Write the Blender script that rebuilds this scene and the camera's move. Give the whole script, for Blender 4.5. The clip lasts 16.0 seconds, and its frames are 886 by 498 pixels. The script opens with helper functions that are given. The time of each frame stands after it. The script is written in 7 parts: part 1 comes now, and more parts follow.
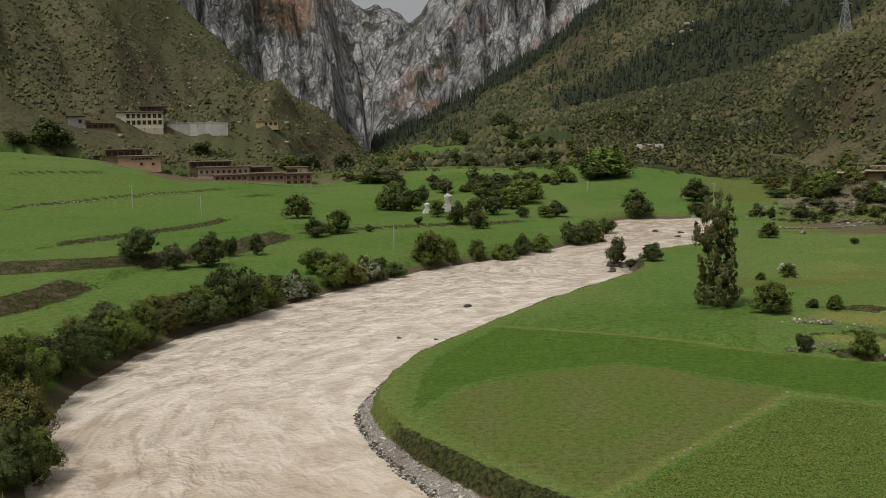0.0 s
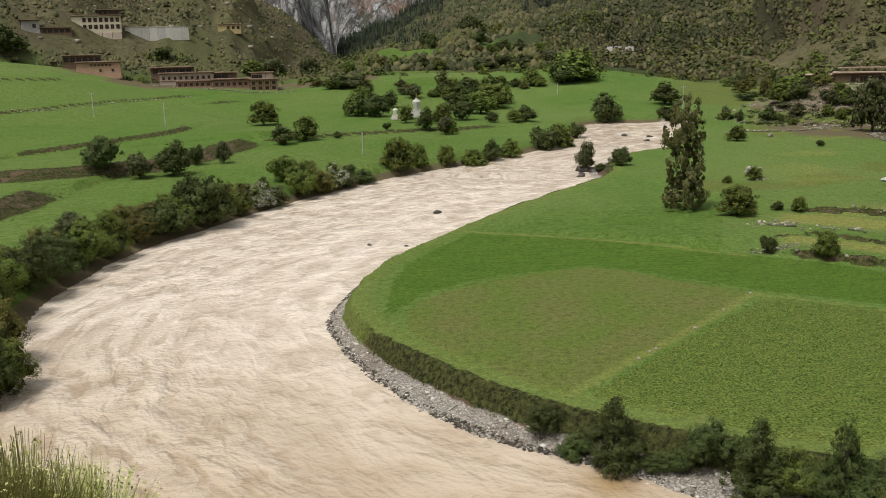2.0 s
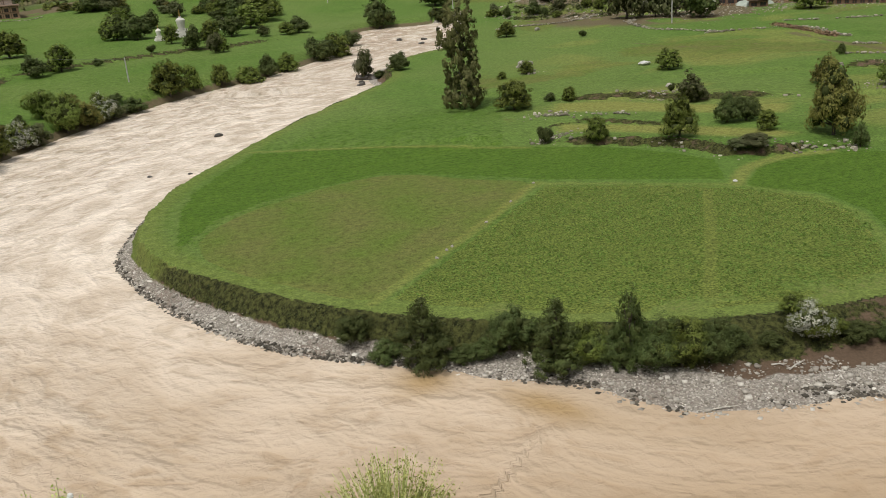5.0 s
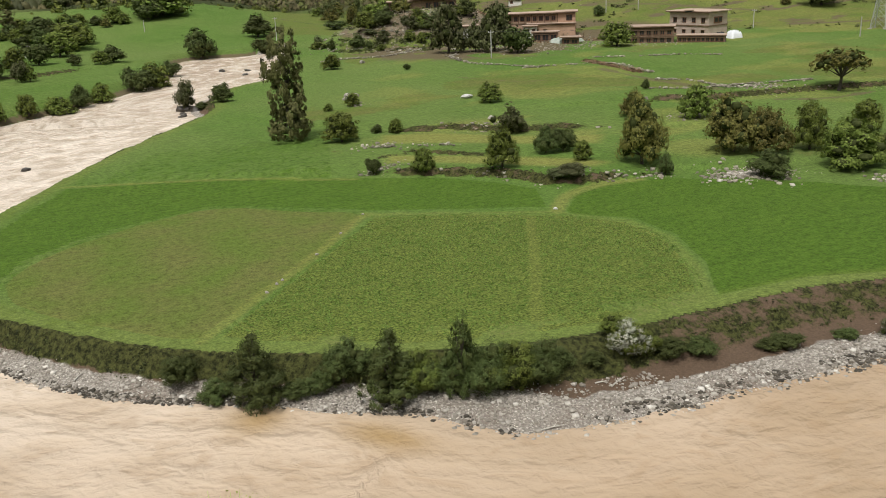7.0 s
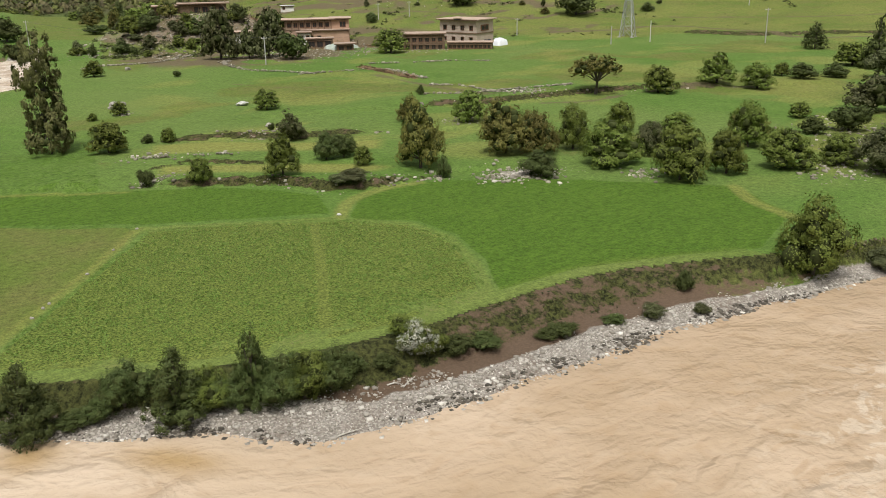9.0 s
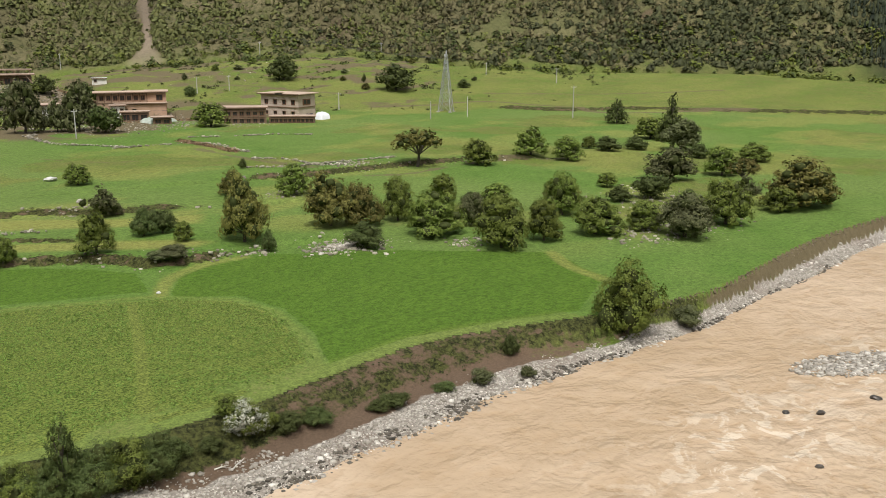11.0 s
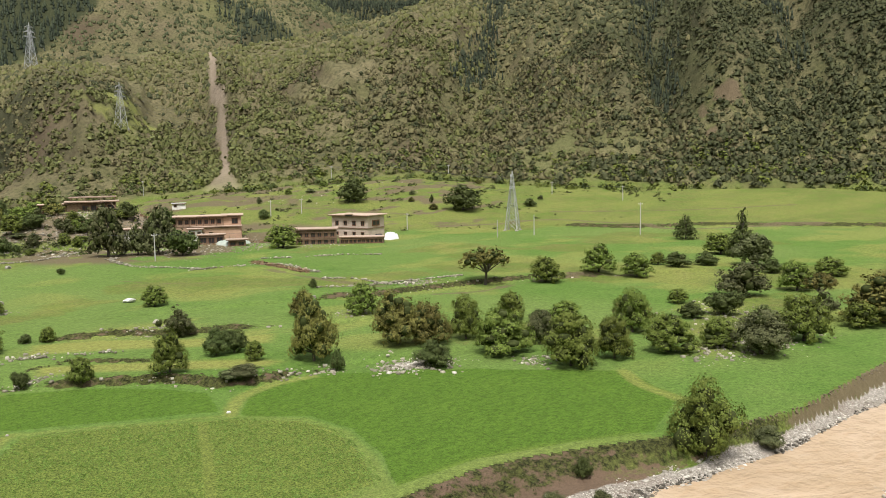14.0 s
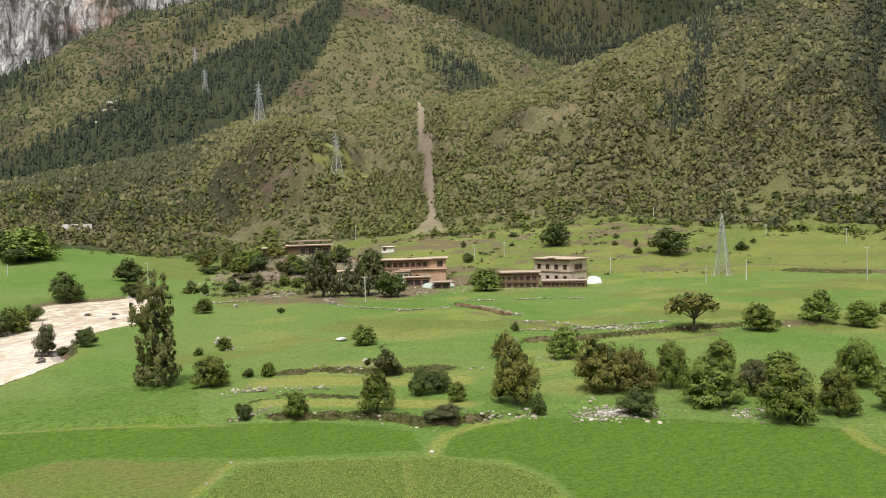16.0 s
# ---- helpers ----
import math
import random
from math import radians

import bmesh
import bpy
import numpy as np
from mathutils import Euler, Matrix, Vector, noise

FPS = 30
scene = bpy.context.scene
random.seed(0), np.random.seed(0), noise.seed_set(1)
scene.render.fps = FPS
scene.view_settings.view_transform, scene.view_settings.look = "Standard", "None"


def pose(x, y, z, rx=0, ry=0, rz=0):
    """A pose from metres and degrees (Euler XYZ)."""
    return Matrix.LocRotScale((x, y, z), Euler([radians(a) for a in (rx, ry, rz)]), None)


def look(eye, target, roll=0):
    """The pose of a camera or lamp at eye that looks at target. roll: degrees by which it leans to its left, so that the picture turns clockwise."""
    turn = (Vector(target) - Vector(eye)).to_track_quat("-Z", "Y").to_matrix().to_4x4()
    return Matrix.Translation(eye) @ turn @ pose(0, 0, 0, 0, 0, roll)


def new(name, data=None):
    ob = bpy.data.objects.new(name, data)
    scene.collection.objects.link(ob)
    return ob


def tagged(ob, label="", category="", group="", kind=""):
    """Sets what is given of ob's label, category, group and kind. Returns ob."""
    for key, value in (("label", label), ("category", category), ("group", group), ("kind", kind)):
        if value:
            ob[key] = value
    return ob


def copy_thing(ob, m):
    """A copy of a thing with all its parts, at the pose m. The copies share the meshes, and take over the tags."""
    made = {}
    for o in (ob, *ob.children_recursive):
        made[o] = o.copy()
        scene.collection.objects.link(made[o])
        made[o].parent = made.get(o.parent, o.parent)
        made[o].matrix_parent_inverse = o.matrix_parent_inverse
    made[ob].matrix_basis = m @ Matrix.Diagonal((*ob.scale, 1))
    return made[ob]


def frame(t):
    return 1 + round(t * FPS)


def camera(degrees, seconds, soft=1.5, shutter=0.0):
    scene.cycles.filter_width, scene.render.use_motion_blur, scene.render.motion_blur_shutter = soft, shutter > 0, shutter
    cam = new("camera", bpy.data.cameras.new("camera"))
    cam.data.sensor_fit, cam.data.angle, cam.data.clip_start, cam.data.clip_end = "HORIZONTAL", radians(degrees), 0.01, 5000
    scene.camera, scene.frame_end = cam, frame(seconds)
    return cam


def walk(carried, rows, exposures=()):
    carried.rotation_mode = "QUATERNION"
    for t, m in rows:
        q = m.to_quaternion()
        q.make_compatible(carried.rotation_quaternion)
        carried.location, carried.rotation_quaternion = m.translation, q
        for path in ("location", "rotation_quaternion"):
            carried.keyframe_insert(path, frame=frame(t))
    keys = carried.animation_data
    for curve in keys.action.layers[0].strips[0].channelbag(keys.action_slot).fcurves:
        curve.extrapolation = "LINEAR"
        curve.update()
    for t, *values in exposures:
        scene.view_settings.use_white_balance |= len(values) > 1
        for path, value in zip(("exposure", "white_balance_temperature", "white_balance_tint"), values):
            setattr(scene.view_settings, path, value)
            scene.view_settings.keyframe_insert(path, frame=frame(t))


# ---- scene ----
# ---- camera and walk ----
cam = camera(53.26, 16.0, soft=0.8)
EYE = (0.0, 0.0, 25.0)
# seconds, yaw, pitch, roll: a viewer turning on the spot on the hillside
ROWS = [
    (0.0, -0.14, -6.96, 1.18),
    (0.5, -0.29, -8.71, 1.16),
    (1.0, -0.56, -9.88, 1.18),
    (1.5, -1.25, -11.43, 1.32),
    (2.0, -2.18, -13.07, 1.48),
    (2.5, -3.65, -14.54, 1.95),
    (3.0, -5.35, -16.37, 2.55),
    (3.5, -7.29, -18.35, 3.64),
    (4.0, -10.37, -19.27, 4.32),
    (6.5, -25.11, -18.41, 2.82),
    (7.0, -27.72, -18.08, 2.37),
    (7.5, -31.53, -18.38, 1.84),
    (8.0, -35.15, -18.58, 1.30),
    (8.5, -38.06, -18.58, 1.04),
    (9.0, -41.81, -18.09, 0.92),
    (9.5, -44.79, -17.74, 0.83),
    (10.0, -48.06, -17.06, 0.55),
    (12.5, -55.63, -8.23, 0.02),
    (13.0, -52.85, -7.65, 0.35),
    (13.5, -50.92, -7.06, 0.68),
    (14.0, -48.80, -5.84, 0.95),
    (14.5, -45.80, -4.94, 1.23),
    (15.0, -42.51, -4.07, 1.48),
    (15.5, -38.78, -3.41, 1.52),
    (16.0, -35.75, -2.73, 1.55),
]
EXPOSURES = [(0.0, -0.9), (0.5, -0.6), (1.0, -0.46), (2.0, -0.5), (4.0, -0.52), (7.0, -0.36), (10.0, -0.14), (12.5, 0.24), (13.0, 0.40), (14.0, 0.22), (16.0, 0.18)]
walk(cam, [(t, pose(*EYE, 90 + pitch, roll, yaw)) for t, yaw, pitch, roll in ROWS], EXPOSURES)

# ---- world and light: overcast, high soft sun ----
world = bpy.data.worlds.new("overcast_sky")
scene.world = world
world.use_nodes = True
wn = world.node_tree
wn.nodes.clear()
sky = wn.nodes.new("ShaderNodeTexSky")
sky.sky_type = "NISHITA"
sky.sun_disc = False
sky.sun_elevation = radians(63)
sky.sun_rotation = radians(229)
sky.air_density, sky.dust_density, sky.ozone_density = 1.0, 6.0, 1.0
grey = wn.nodes.new("ShaderNodeHueSaturation")
grey.inputs["Saturation"].default_value = 0.12
grey.inputs["Value"].default_value = 1.7
bg = wn.nodes.new("ShaderNodeBackground")
bg.inputs["Strength"].default_value = 0.108
wo = wn.nodes.new("ShaderNodeOutputWorld")
wn.links.new(sky.outputs[0], grey.inputs["Color"])
cloud = wn.nodes.new("ShaderNodeMix")
cloud.data_type = "RGBA"
cloud.inputs[0].default_value = 0.6
cloud.inputs[7].default_value = (6.4, 6.5, 6.7, 1.0)
wn.links.new(grey.outputs[0], cloud.inputs[6])
wn.links.new(cloud.outputs[2], bg.inputs["Color"])
wn.links.new(bg.outputs[0], wo.inputs["Surface"])
sun_data = bpy.data.lights.new("sun", "SUN")
sun_data.energy = 3.5
sun_data.angle = radians(12)
sun_data.color = (1.0, 0.96, 0.9)
sun = new("sun", sun_data)
sun.matrix_basis = look((0, 0, 300), (112, 98, 0))

# ---- materials ----
def material(name):
    m = bpy.data.materials.new(name)
    m.use_nodes = True
    return m, m.node_tree, m.node_tree.nodes["Principled BSDF"]


def node(nt, kind, **inputs):
    n = nt.nodes.new("ShaderNode" + kind)
    for k, v in inputs.items():
        if k in n.inputs:
            n.inputs[k].default_value = v
    return n


def position(nt):
    return nt.nodes.new("ShaderNodeNewGeometry").outputs["Position"]


def noise_tex(nt, scale, detail=4.0, rough=0.55, vec=None, stretch=None, distortion=0.0):
    n = node(nt, "TexNoise", Scale=scale, Detail=detail, Roughness=rough, Distortion=distortion)
    if vec is None:
        vec = position(nt)
    if stretch is not None:
        mp = node(nt, "Mapping")
        mp.inputs["Scale"].default_value = stretch
        nt.links.new(vec, mp.inputs["Vector"])
        vec = mp.outputs[0]
    nt.links.new(vec, n.inputs["Vector"])
    return n.outputs["Fac"]


def ramp(nt, fac, stops):
    r = nt.nodes.new("ShaderNodeValToRGB")
    els = r.color_ramp.elements
    while len(els) < len(stops):
        els.new(0.5)
    for e, (p, c) in zip(els, stops):
        e.position = p
        e.color = (c[0], c[1], c[2], 1.0) if not isinstance(c, (int, float)) else (c, c, c, 1.0)
    nt.links.new(fac, r.inputs["Fac"])
    return r.outputs["Color"]


def mix(nt, fac, a, b, mode="MIX"):
    m = nt.nodes.new("ShaderNodeMix")
    m.data_type = "RGBA"
    m.blend_type = mode
    for sock, v in ((m.inputs[0], fac), (m.inputs[6], a), (m.inputs[7], b)):
        if isinstance(v, (int, float)):
            sock.default_value = v
        elif isinstance(v, tuple):
            sock.default_value = (*v, 1.0)
        else:
            nt.links.new(v, sock)
    return m.outputs[2]


def calc(nt, op, a, b=0.0, clamp=False):
    m = nt.nodes.new("ShaderNodeMath")
    m.operation = op
    m.use_clamp = clamp
    for sock, v in ((m.inputs[0], a), (m.inputs[1], b)):
        if isinstance(v, (int, float)):
            sock.default_value = v
        else:
            nt.links.new(v, sock)
    return m.outputs[0]


def bump(nt, height, strength, distance, bsdf):
    b = node(nt, "Bump", Strength=strength, Distance=distance)
    nt.links.new(height, b.inputs["Height"])
    nt.links.new(b.outputs[0], bsdf.inputs["Normal"])


def attr(nt, name):
    a = nt.nodes.new("ShaderNodeAttribute")
    a.attribute_name = name
    return a.outputs["Fac"]


def simple(name, c1, c2, scale=3.0, rough=0.85, bumpy=0.3, dist=0.02, metal=0.0):
    """A two-tone mottled surface with fine relief and a shade of its own for every object."""
    m, nt, b = material(name)
    big = noise_tex(nt, scale, 5.0)
    fine = noise_tex(nt, scale * 9, 3.0)
    col = mix(nt, ramp(nt, big, [(0.3, 0.0), (0.7, 1.0)]), c1, c2)
    col = mix(nt, 0.35, col, ramp(nt, fine, [(0.2, 0.25), (0.8, 1.0)]), "MULTIPLY")
    info = nt.nodes.new("ShaderNodeObjectInfo").outputs["Random"]
    hsv = node(nt, "HueSaturation")
    nt.links.new(col, hsv.inputs["Color"])
    nt.links.new(calc(nt, "ADD", calc(nt, "MULTIPLY", info, 0.3), 0.85), hsv.inputs["Value"])
    nt.links.new(hsv.outputs[0], b.inputs["Base Color"])
    b.inputs["Roughness"].default_value = rough
    b.inputs["Metallic"].default_value = metal
    if bumpy:
        bump(nt, fine, bumpy, dist, b)
    return m


def leaf_material(name, dark, light, hue=0.015):
    """Foliage: one tone for every clump, one for every tree, lighter where thin."""
    m, nt, b = material(name)
    isl = nt.nodes.new("ShaderNodeNewGeometry").outputs["Random Per Island"]
    info = nt.nodes.new("ShaderNodeObjectInfo").outputs["Random"]
    col = mix(nt, isl, dark, light)
    hsv = node(nt, "HueSaturation")
    nt.links.new(col, hsv.inputs["Color"])
    nt.links.new(calc(nt, "ADD", calc(nt, "MULTIPLY", info, hue * 2), 0.5 - hue), hsv.inputs["Hue"])
    nt.links.new(calc(nt, "ADD", calc(nt, "MULTIPLY", info, 0.5), 0.75), hsv.inputs["Value"])
    nt.links.new(hsv.outputs[0], b.inputs["Base Color"])
    b.inputs["Roughness"].default_value = 0.6
    b.inputs["Specular IOR Level"].default_value = 0.12
    return m


def ground_material():
    m, nt, b = material("valley_ground")
    pos = position(nt)
    n_big = noise_tex(nt, 0.02, 5.0, vec=pos)
    n_mid = noise_tex(nt, 0.18, 5.0, vec=pos)
    n_fine = noise_tex(nt, 1.6, 6.0, 0.65, vec=pos)
    n_tuft = noise_tex(nt, 5.0, 4.0, 0.7, vec=pos)
    # meadow and young barley
    grass = mix(nt, ramp(nt, n_mid, [(0.3, 0.0), (0.7, 1.0)]), (0.108, 0.202, 0.034), (0.148, 0.242, 0.050))
    grass = mix(nt, ramp(nt, n_big, [(0.40, 0.0), (0.60, 0.85)]), grass, (0.176, 0.248, 0.064))
    olive = mix(nt, ramp(nt, n_mid, [(0.35, 0.0), (0.65, 1.0)]), (0.142, 0.204, 0.037), (0.180, 0.196, 0.056))
    crop = mix(nt, ramp(nt, n_tuft, [(0.42, 0.0), (0.56, 1.0)]), (0.088, 0.136, 0.022), (0.190, 0.238, 0.050))
    pale = (0.27, 0.285, 0.075)
    ragged = calc(nt, "MULTIPLY", calc(nt, "SUBTRACT", noise_tex(nt, 0.9, 5.0, 0.65, vec=pos), 0.5), 0.7)

    def edged(name):
        """A sown patch with a clear but ragged edge."""
        return ramp(nt, calc(nt, "ADD", attr(nt, name), ragged), [(0.40, 0.0), (0.56, 1.0)])
    lush = mix(nt, n_mid, (0.086, 0.168, 0.019), (0.122, 0.208, 0.027))
    lush = mix(nt, ramp(nt, noise_tex(nt, 0.5, 5.0, 0.7, vec=pos, stretch=(0.5, 1.6, 1.0)), [(0.35, 0.40), (0.60, 0.0)]), lush, (0.060, 0.124, 0.014))
    col = mix(nt, edged("lush"), grass, lush)
    col = mix(nt, edged("olive"), col, olive)
    col = mix(nt, edged("crop"), col, crop)
    col = mix(nt, calc(nt, "MULTIPLY", attr(nt, "pale"), calc(nt, "ADD", ragged, 1.0), True), col, pale)
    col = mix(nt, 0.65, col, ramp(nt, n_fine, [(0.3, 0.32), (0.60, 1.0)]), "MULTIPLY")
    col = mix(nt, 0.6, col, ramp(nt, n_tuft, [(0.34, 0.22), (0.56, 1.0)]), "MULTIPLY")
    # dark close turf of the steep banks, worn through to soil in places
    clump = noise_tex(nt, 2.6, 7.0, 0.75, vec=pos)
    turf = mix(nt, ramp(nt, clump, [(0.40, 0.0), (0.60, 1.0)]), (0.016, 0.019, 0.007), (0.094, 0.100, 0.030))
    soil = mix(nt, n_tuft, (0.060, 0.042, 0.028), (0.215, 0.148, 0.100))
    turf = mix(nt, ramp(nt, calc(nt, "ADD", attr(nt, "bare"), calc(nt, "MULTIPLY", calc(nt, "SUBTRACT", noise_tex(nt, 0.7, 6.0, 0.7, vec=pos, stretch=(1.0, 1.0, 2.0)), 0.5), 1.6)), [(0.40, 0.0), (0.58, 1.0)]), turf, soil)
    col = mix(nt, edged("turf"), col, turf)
    # bare earth of banks and paths
    earth = mix(nt, n_fine, (0.078, 0.065, 0.034), (0.180, 0.145, 0.084))
    col = mix(nt, ramp(nt, calc(nt, "ADD", attr(nt, "earth"), calc(nt, "MULTIPLY", calc(nt, "SUBTRACT", n_fine, 0.5), 0.7)), [(0.4, 0.0), (0.6, 1.0)]), col, earth)
    # gravel bars
    vor = node(nt, "TexVoronoi", Scale=8.5)
    nt.links.new(pos, vor.inputs["Vector"])
    stone = ramp(nt, vor.outputs["Color"], [(0.0, (0.15, 0.134, 0.112)), (0.6, (0.33, 0.30, 0.26)), (1.0, (0.56, 0.525, 0.465))])
    stone = mix(nt, ramp(nt, n_mid, [(0.48, 0.0), (0.66, 0.6)]), stone, (0.17, 0.128, 0.098))
    col = mix(nt, ramp(nt, calc(nt, "ADD", attr(nt, "gravel"), calc(nt, "MULTIPLY", calc(nt, "SUBTRACT", n_fine, 0.5), 0.5)), [(0.4, 0.0), (0.6, 1.0)]), col, stone)
    # scrub slopes
    s_mid = noise_tex(nt, 0.035, 6.0, 0.6, vec=pos)
    s_fine = noise_tex(nt, 0.45, 5.0, 0.7, vec=pos)
    scrub = mix(nt, ramp(nt, s_mid, [(0.38, 0.0), (0.62, 1.0)]), (0.106, 0.100, 0.046), (0.158, 0.136, 0.074))
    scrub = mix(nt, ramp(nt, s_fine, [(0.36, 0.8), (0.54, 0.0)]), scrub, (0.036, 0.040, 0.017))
    s_big = noise_tex(nt, 0.011, 5.0, 0.6, vec=pos)
    scrub = mix(nt, ramp(nt, s_big, [(0.52, 0.0), (0.64, 0.8)]), scrub, (0.085, 0.062, 0.042))
    scrub = mix(nt, ramp(nt, s_big, [(0.34, 0.55), (0.46, 0.0)]), scrub, (0.118, 0.128, 0.046))
    col = mix(nt, attr(nt, "scrub"), col, scrub)
    wood = mix(nt, s_fine, (0.020, 0.025, 0.012), (0.055, 0.060, 0.028))
    col = mix(nt, attr(nt, "wood"), col, wood)
    # bare cliffs: upright slabs split by cracks, streaked and stained
    streak = noise_tex(nt, 0.03, 8.0, 0.68, vec=pos, stretch=(1.0, 1.0, 0.25))
    stain = noise_tex(nt, 0.009, 5.0, 0.6, vec=pos)
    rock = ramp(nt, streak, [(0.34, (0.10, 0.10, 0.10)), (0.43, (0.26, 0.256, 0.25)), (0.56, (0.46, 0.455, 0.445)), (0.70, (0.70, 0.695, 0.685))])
    bend = nt.nodes.new("ShaderNodeVectorMath")
    bend.operation = "MULTIPLY_ADD"
    wob = node(nt, "TexNoise", Scale=0.09, Detail=6.0)
    nt.links.new(pos, wob.inputs["Vector"])
    nt.links.new(wob.outputs["Color"], bend.inputs[0])
    bend.inputs[1].default_value = (9.0, 9.0, 14.0)
    nt.links.new(pos, bend.inputs[2])
    slabs = []
    for scale, tall in ((0.060, 0.22), (0.20, 0.40)):
        mp = node(nt, "Mapping")
        mp.inputs["Scale"].default_value = (1.0, 1.0, tall)
        nt.links.new(bend.outputs[0], mp.inputs["Vector"])
        v = node(nt, "TexVoronoi", Scale=scale)
        v.feature = "DISTANCE_TO_EDGE"
        nt.links.new(mp.outputs[0], v.inputs["Vector"])
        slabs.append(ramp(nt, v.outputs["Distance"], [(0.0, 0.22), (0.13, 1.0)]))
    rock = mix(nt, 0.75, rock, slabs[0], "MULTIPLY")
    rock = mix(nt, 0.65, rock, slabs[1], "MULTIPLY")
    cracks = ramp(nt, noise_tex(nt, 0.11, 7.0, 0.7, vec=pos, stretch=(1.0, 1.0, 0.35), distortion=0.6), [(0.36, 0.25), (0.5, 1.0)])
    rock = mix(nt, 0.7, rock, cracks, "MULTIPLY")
    rock = mix(nt, ramp(nt, stain, [(0.54, 0.0), (0.66, 0.65)]), rock, (0.30, 0.17, 0.105))
    rock = mix(nt, ramp(nt, noise_tex(nt, 0.02, 8.0, 0.7, vec=pos), [(0.52, 0.0), (0.60, 0.85)]), rock, (0.040, 0.044, 0.026))
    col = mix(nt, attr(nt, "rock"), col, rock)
    # raw landslip
    slip = mix(nt, n_fine, (0.17, 0.135, 0.10), (0.36, 0.29, 0.215))
    col = mix(nt, attr(nt, "slip"), col, slip)
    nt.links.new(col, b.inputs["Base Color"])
    b.inputs["Roughness"].default_value = 0.95
    b.inputs["Specular IOR Level"].default_value = 0.15
    crag = calc(nt, "MULTIPLY", calc(nt, "ADD", calc(nt, "MULTIPLY", streak, 40.0), calc(nt, "ADD", calc(nt, "MULTIPLY", slabs[0], 22.0), calc(nt, "MULTIPLY", slabs[1], 8.0))), attr(nt, "rock"))
    knob = calc(nt, "MULTIPLY", calc(nt, "MULTIPLY", s_fine, 4.0), attr(nt, "scrub"))
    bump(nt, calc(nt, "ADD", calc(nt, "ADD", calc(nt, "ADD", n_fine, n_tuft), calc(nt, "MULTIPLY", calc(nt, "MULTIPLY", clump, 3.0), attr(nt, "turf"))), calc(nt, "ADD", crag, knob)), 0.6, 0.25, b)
    return m


def water_material():
    m, nt, b = material("muddy_water")
    pos = position(nt)
    flow = nt.nodes.new("ShaderNodeCombineXYZ")
    nt.links.new(calc(nt, "MULTIPLY", attr(nt, "along"), 0.68), flow.inputs[0])
    nt.links.new(attr(nt, "across"), flow.inputs[1])
    flow = flow.outputs[0]
    wave = noise_tex(nt, 0.26, 3.0, 0.55, vec=flow, distortion=0.5)
    chop = noise_tex(nt, 0.55, 2.5, 0.55, vec=flow, distortion=0.5)
    rip = noise_tex(nt, 1.7, 3.0, 0.55, vec=pos, distortion=0.6)
    rough, calm = attr(nt, "rough"), attr(nt, "calm")
    tone = ramp(nt, noise_tex(nt, 0.06, 5.0, 0.6, vec=flow, distortion=0.8), [(0.38, 0.0), (0.65, 1.0)])
    col = mix(nt, tone, (0.392, 0.288, 0.184), (0.490, 0.376, 0.264))
    sep = nt.nodes.new("ShaderNodeSeparateXYZ")
    nt.links.new(pos, sep.inputs[0])
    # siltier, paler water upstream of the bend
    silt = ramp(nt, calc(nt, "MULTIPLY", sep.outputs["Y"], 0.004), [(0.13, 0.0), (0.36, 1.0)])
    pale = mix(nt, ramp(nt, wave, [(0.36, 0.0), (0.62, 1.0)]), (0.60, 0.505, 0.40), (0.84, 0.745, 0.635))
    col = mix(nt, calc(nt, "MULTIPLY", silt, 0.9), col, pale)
    # shade and highlights of the standing waves painted in: dark sides, pale crests
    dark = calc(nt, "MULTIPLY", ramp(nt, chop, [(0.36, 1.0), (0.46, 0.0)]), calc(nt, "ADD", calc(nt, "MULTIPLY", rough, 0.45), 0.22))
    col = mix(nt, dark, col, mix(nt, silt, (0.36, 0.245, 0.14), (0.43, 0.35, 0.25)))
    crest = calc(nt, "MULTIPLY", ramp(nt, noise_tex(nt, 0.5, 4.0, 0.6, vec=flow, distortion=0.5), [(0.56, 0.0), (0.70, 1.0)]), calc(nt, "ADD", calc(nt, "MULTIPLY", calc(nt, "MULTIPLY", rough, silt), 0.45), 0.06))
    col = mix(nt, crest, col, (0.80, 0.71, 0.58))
    # broken foam where the current runs fast
    up = ramp(nt, calc(nt, "MULTIPLY", sep.outputs["Y"], 0.004), [(0.62, 0.0), (0.95, 1.0)])
    streaks = ramp(nt, noise_tex(nt, 0.20, 6.0, 0.7, vec=flow, distortion=1.0), [(0.44, 0.0), (0.56, 1.0)])
    col = mix(nt, calc(nt, "MULTIPLY", up, calc(nt, "MULTIPLY", streaks, 0.6)), col, (0.40, 0.29, 0.20))
    foam = ramp(nt, noise_tex(nt, 0.34, 7.0, 0.68, vec=pos, distortion=0.8), [(0.52, 0.0), (0.56, 1.0)])
    col = mix(nt, calc(nt, "MULTIPLY", calc(nt, "MULTIPLY", attr(nt, "riffle"), foam), 0.62, True), col, (0.64, 0.56, 0.455))
    col = mix(nt, calc(nt, "MULTIPLY", calm, 0.85), col, (0.34, 0.225, 0.095))
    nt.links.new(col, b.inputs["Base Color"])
    b.inputs["Roughness"].default_value = 0.26
    b.inputs["IOR"].default_value = 1.33
    height = calc(nt, "ADD", calc(nt, "MULTIPLY", wave, 2.2), calc(nt, "ADD", chop, calc(nt, "MULTIPLY", rip, 0.35)))
    height = calc(nt, "MULTIPLY", height, calc(nt, "ADD", calc(nt, "MULTIPLY", rough, 0.7), 0.45))
    bump(nt, height, 0.85, 0.6, b)
    return m


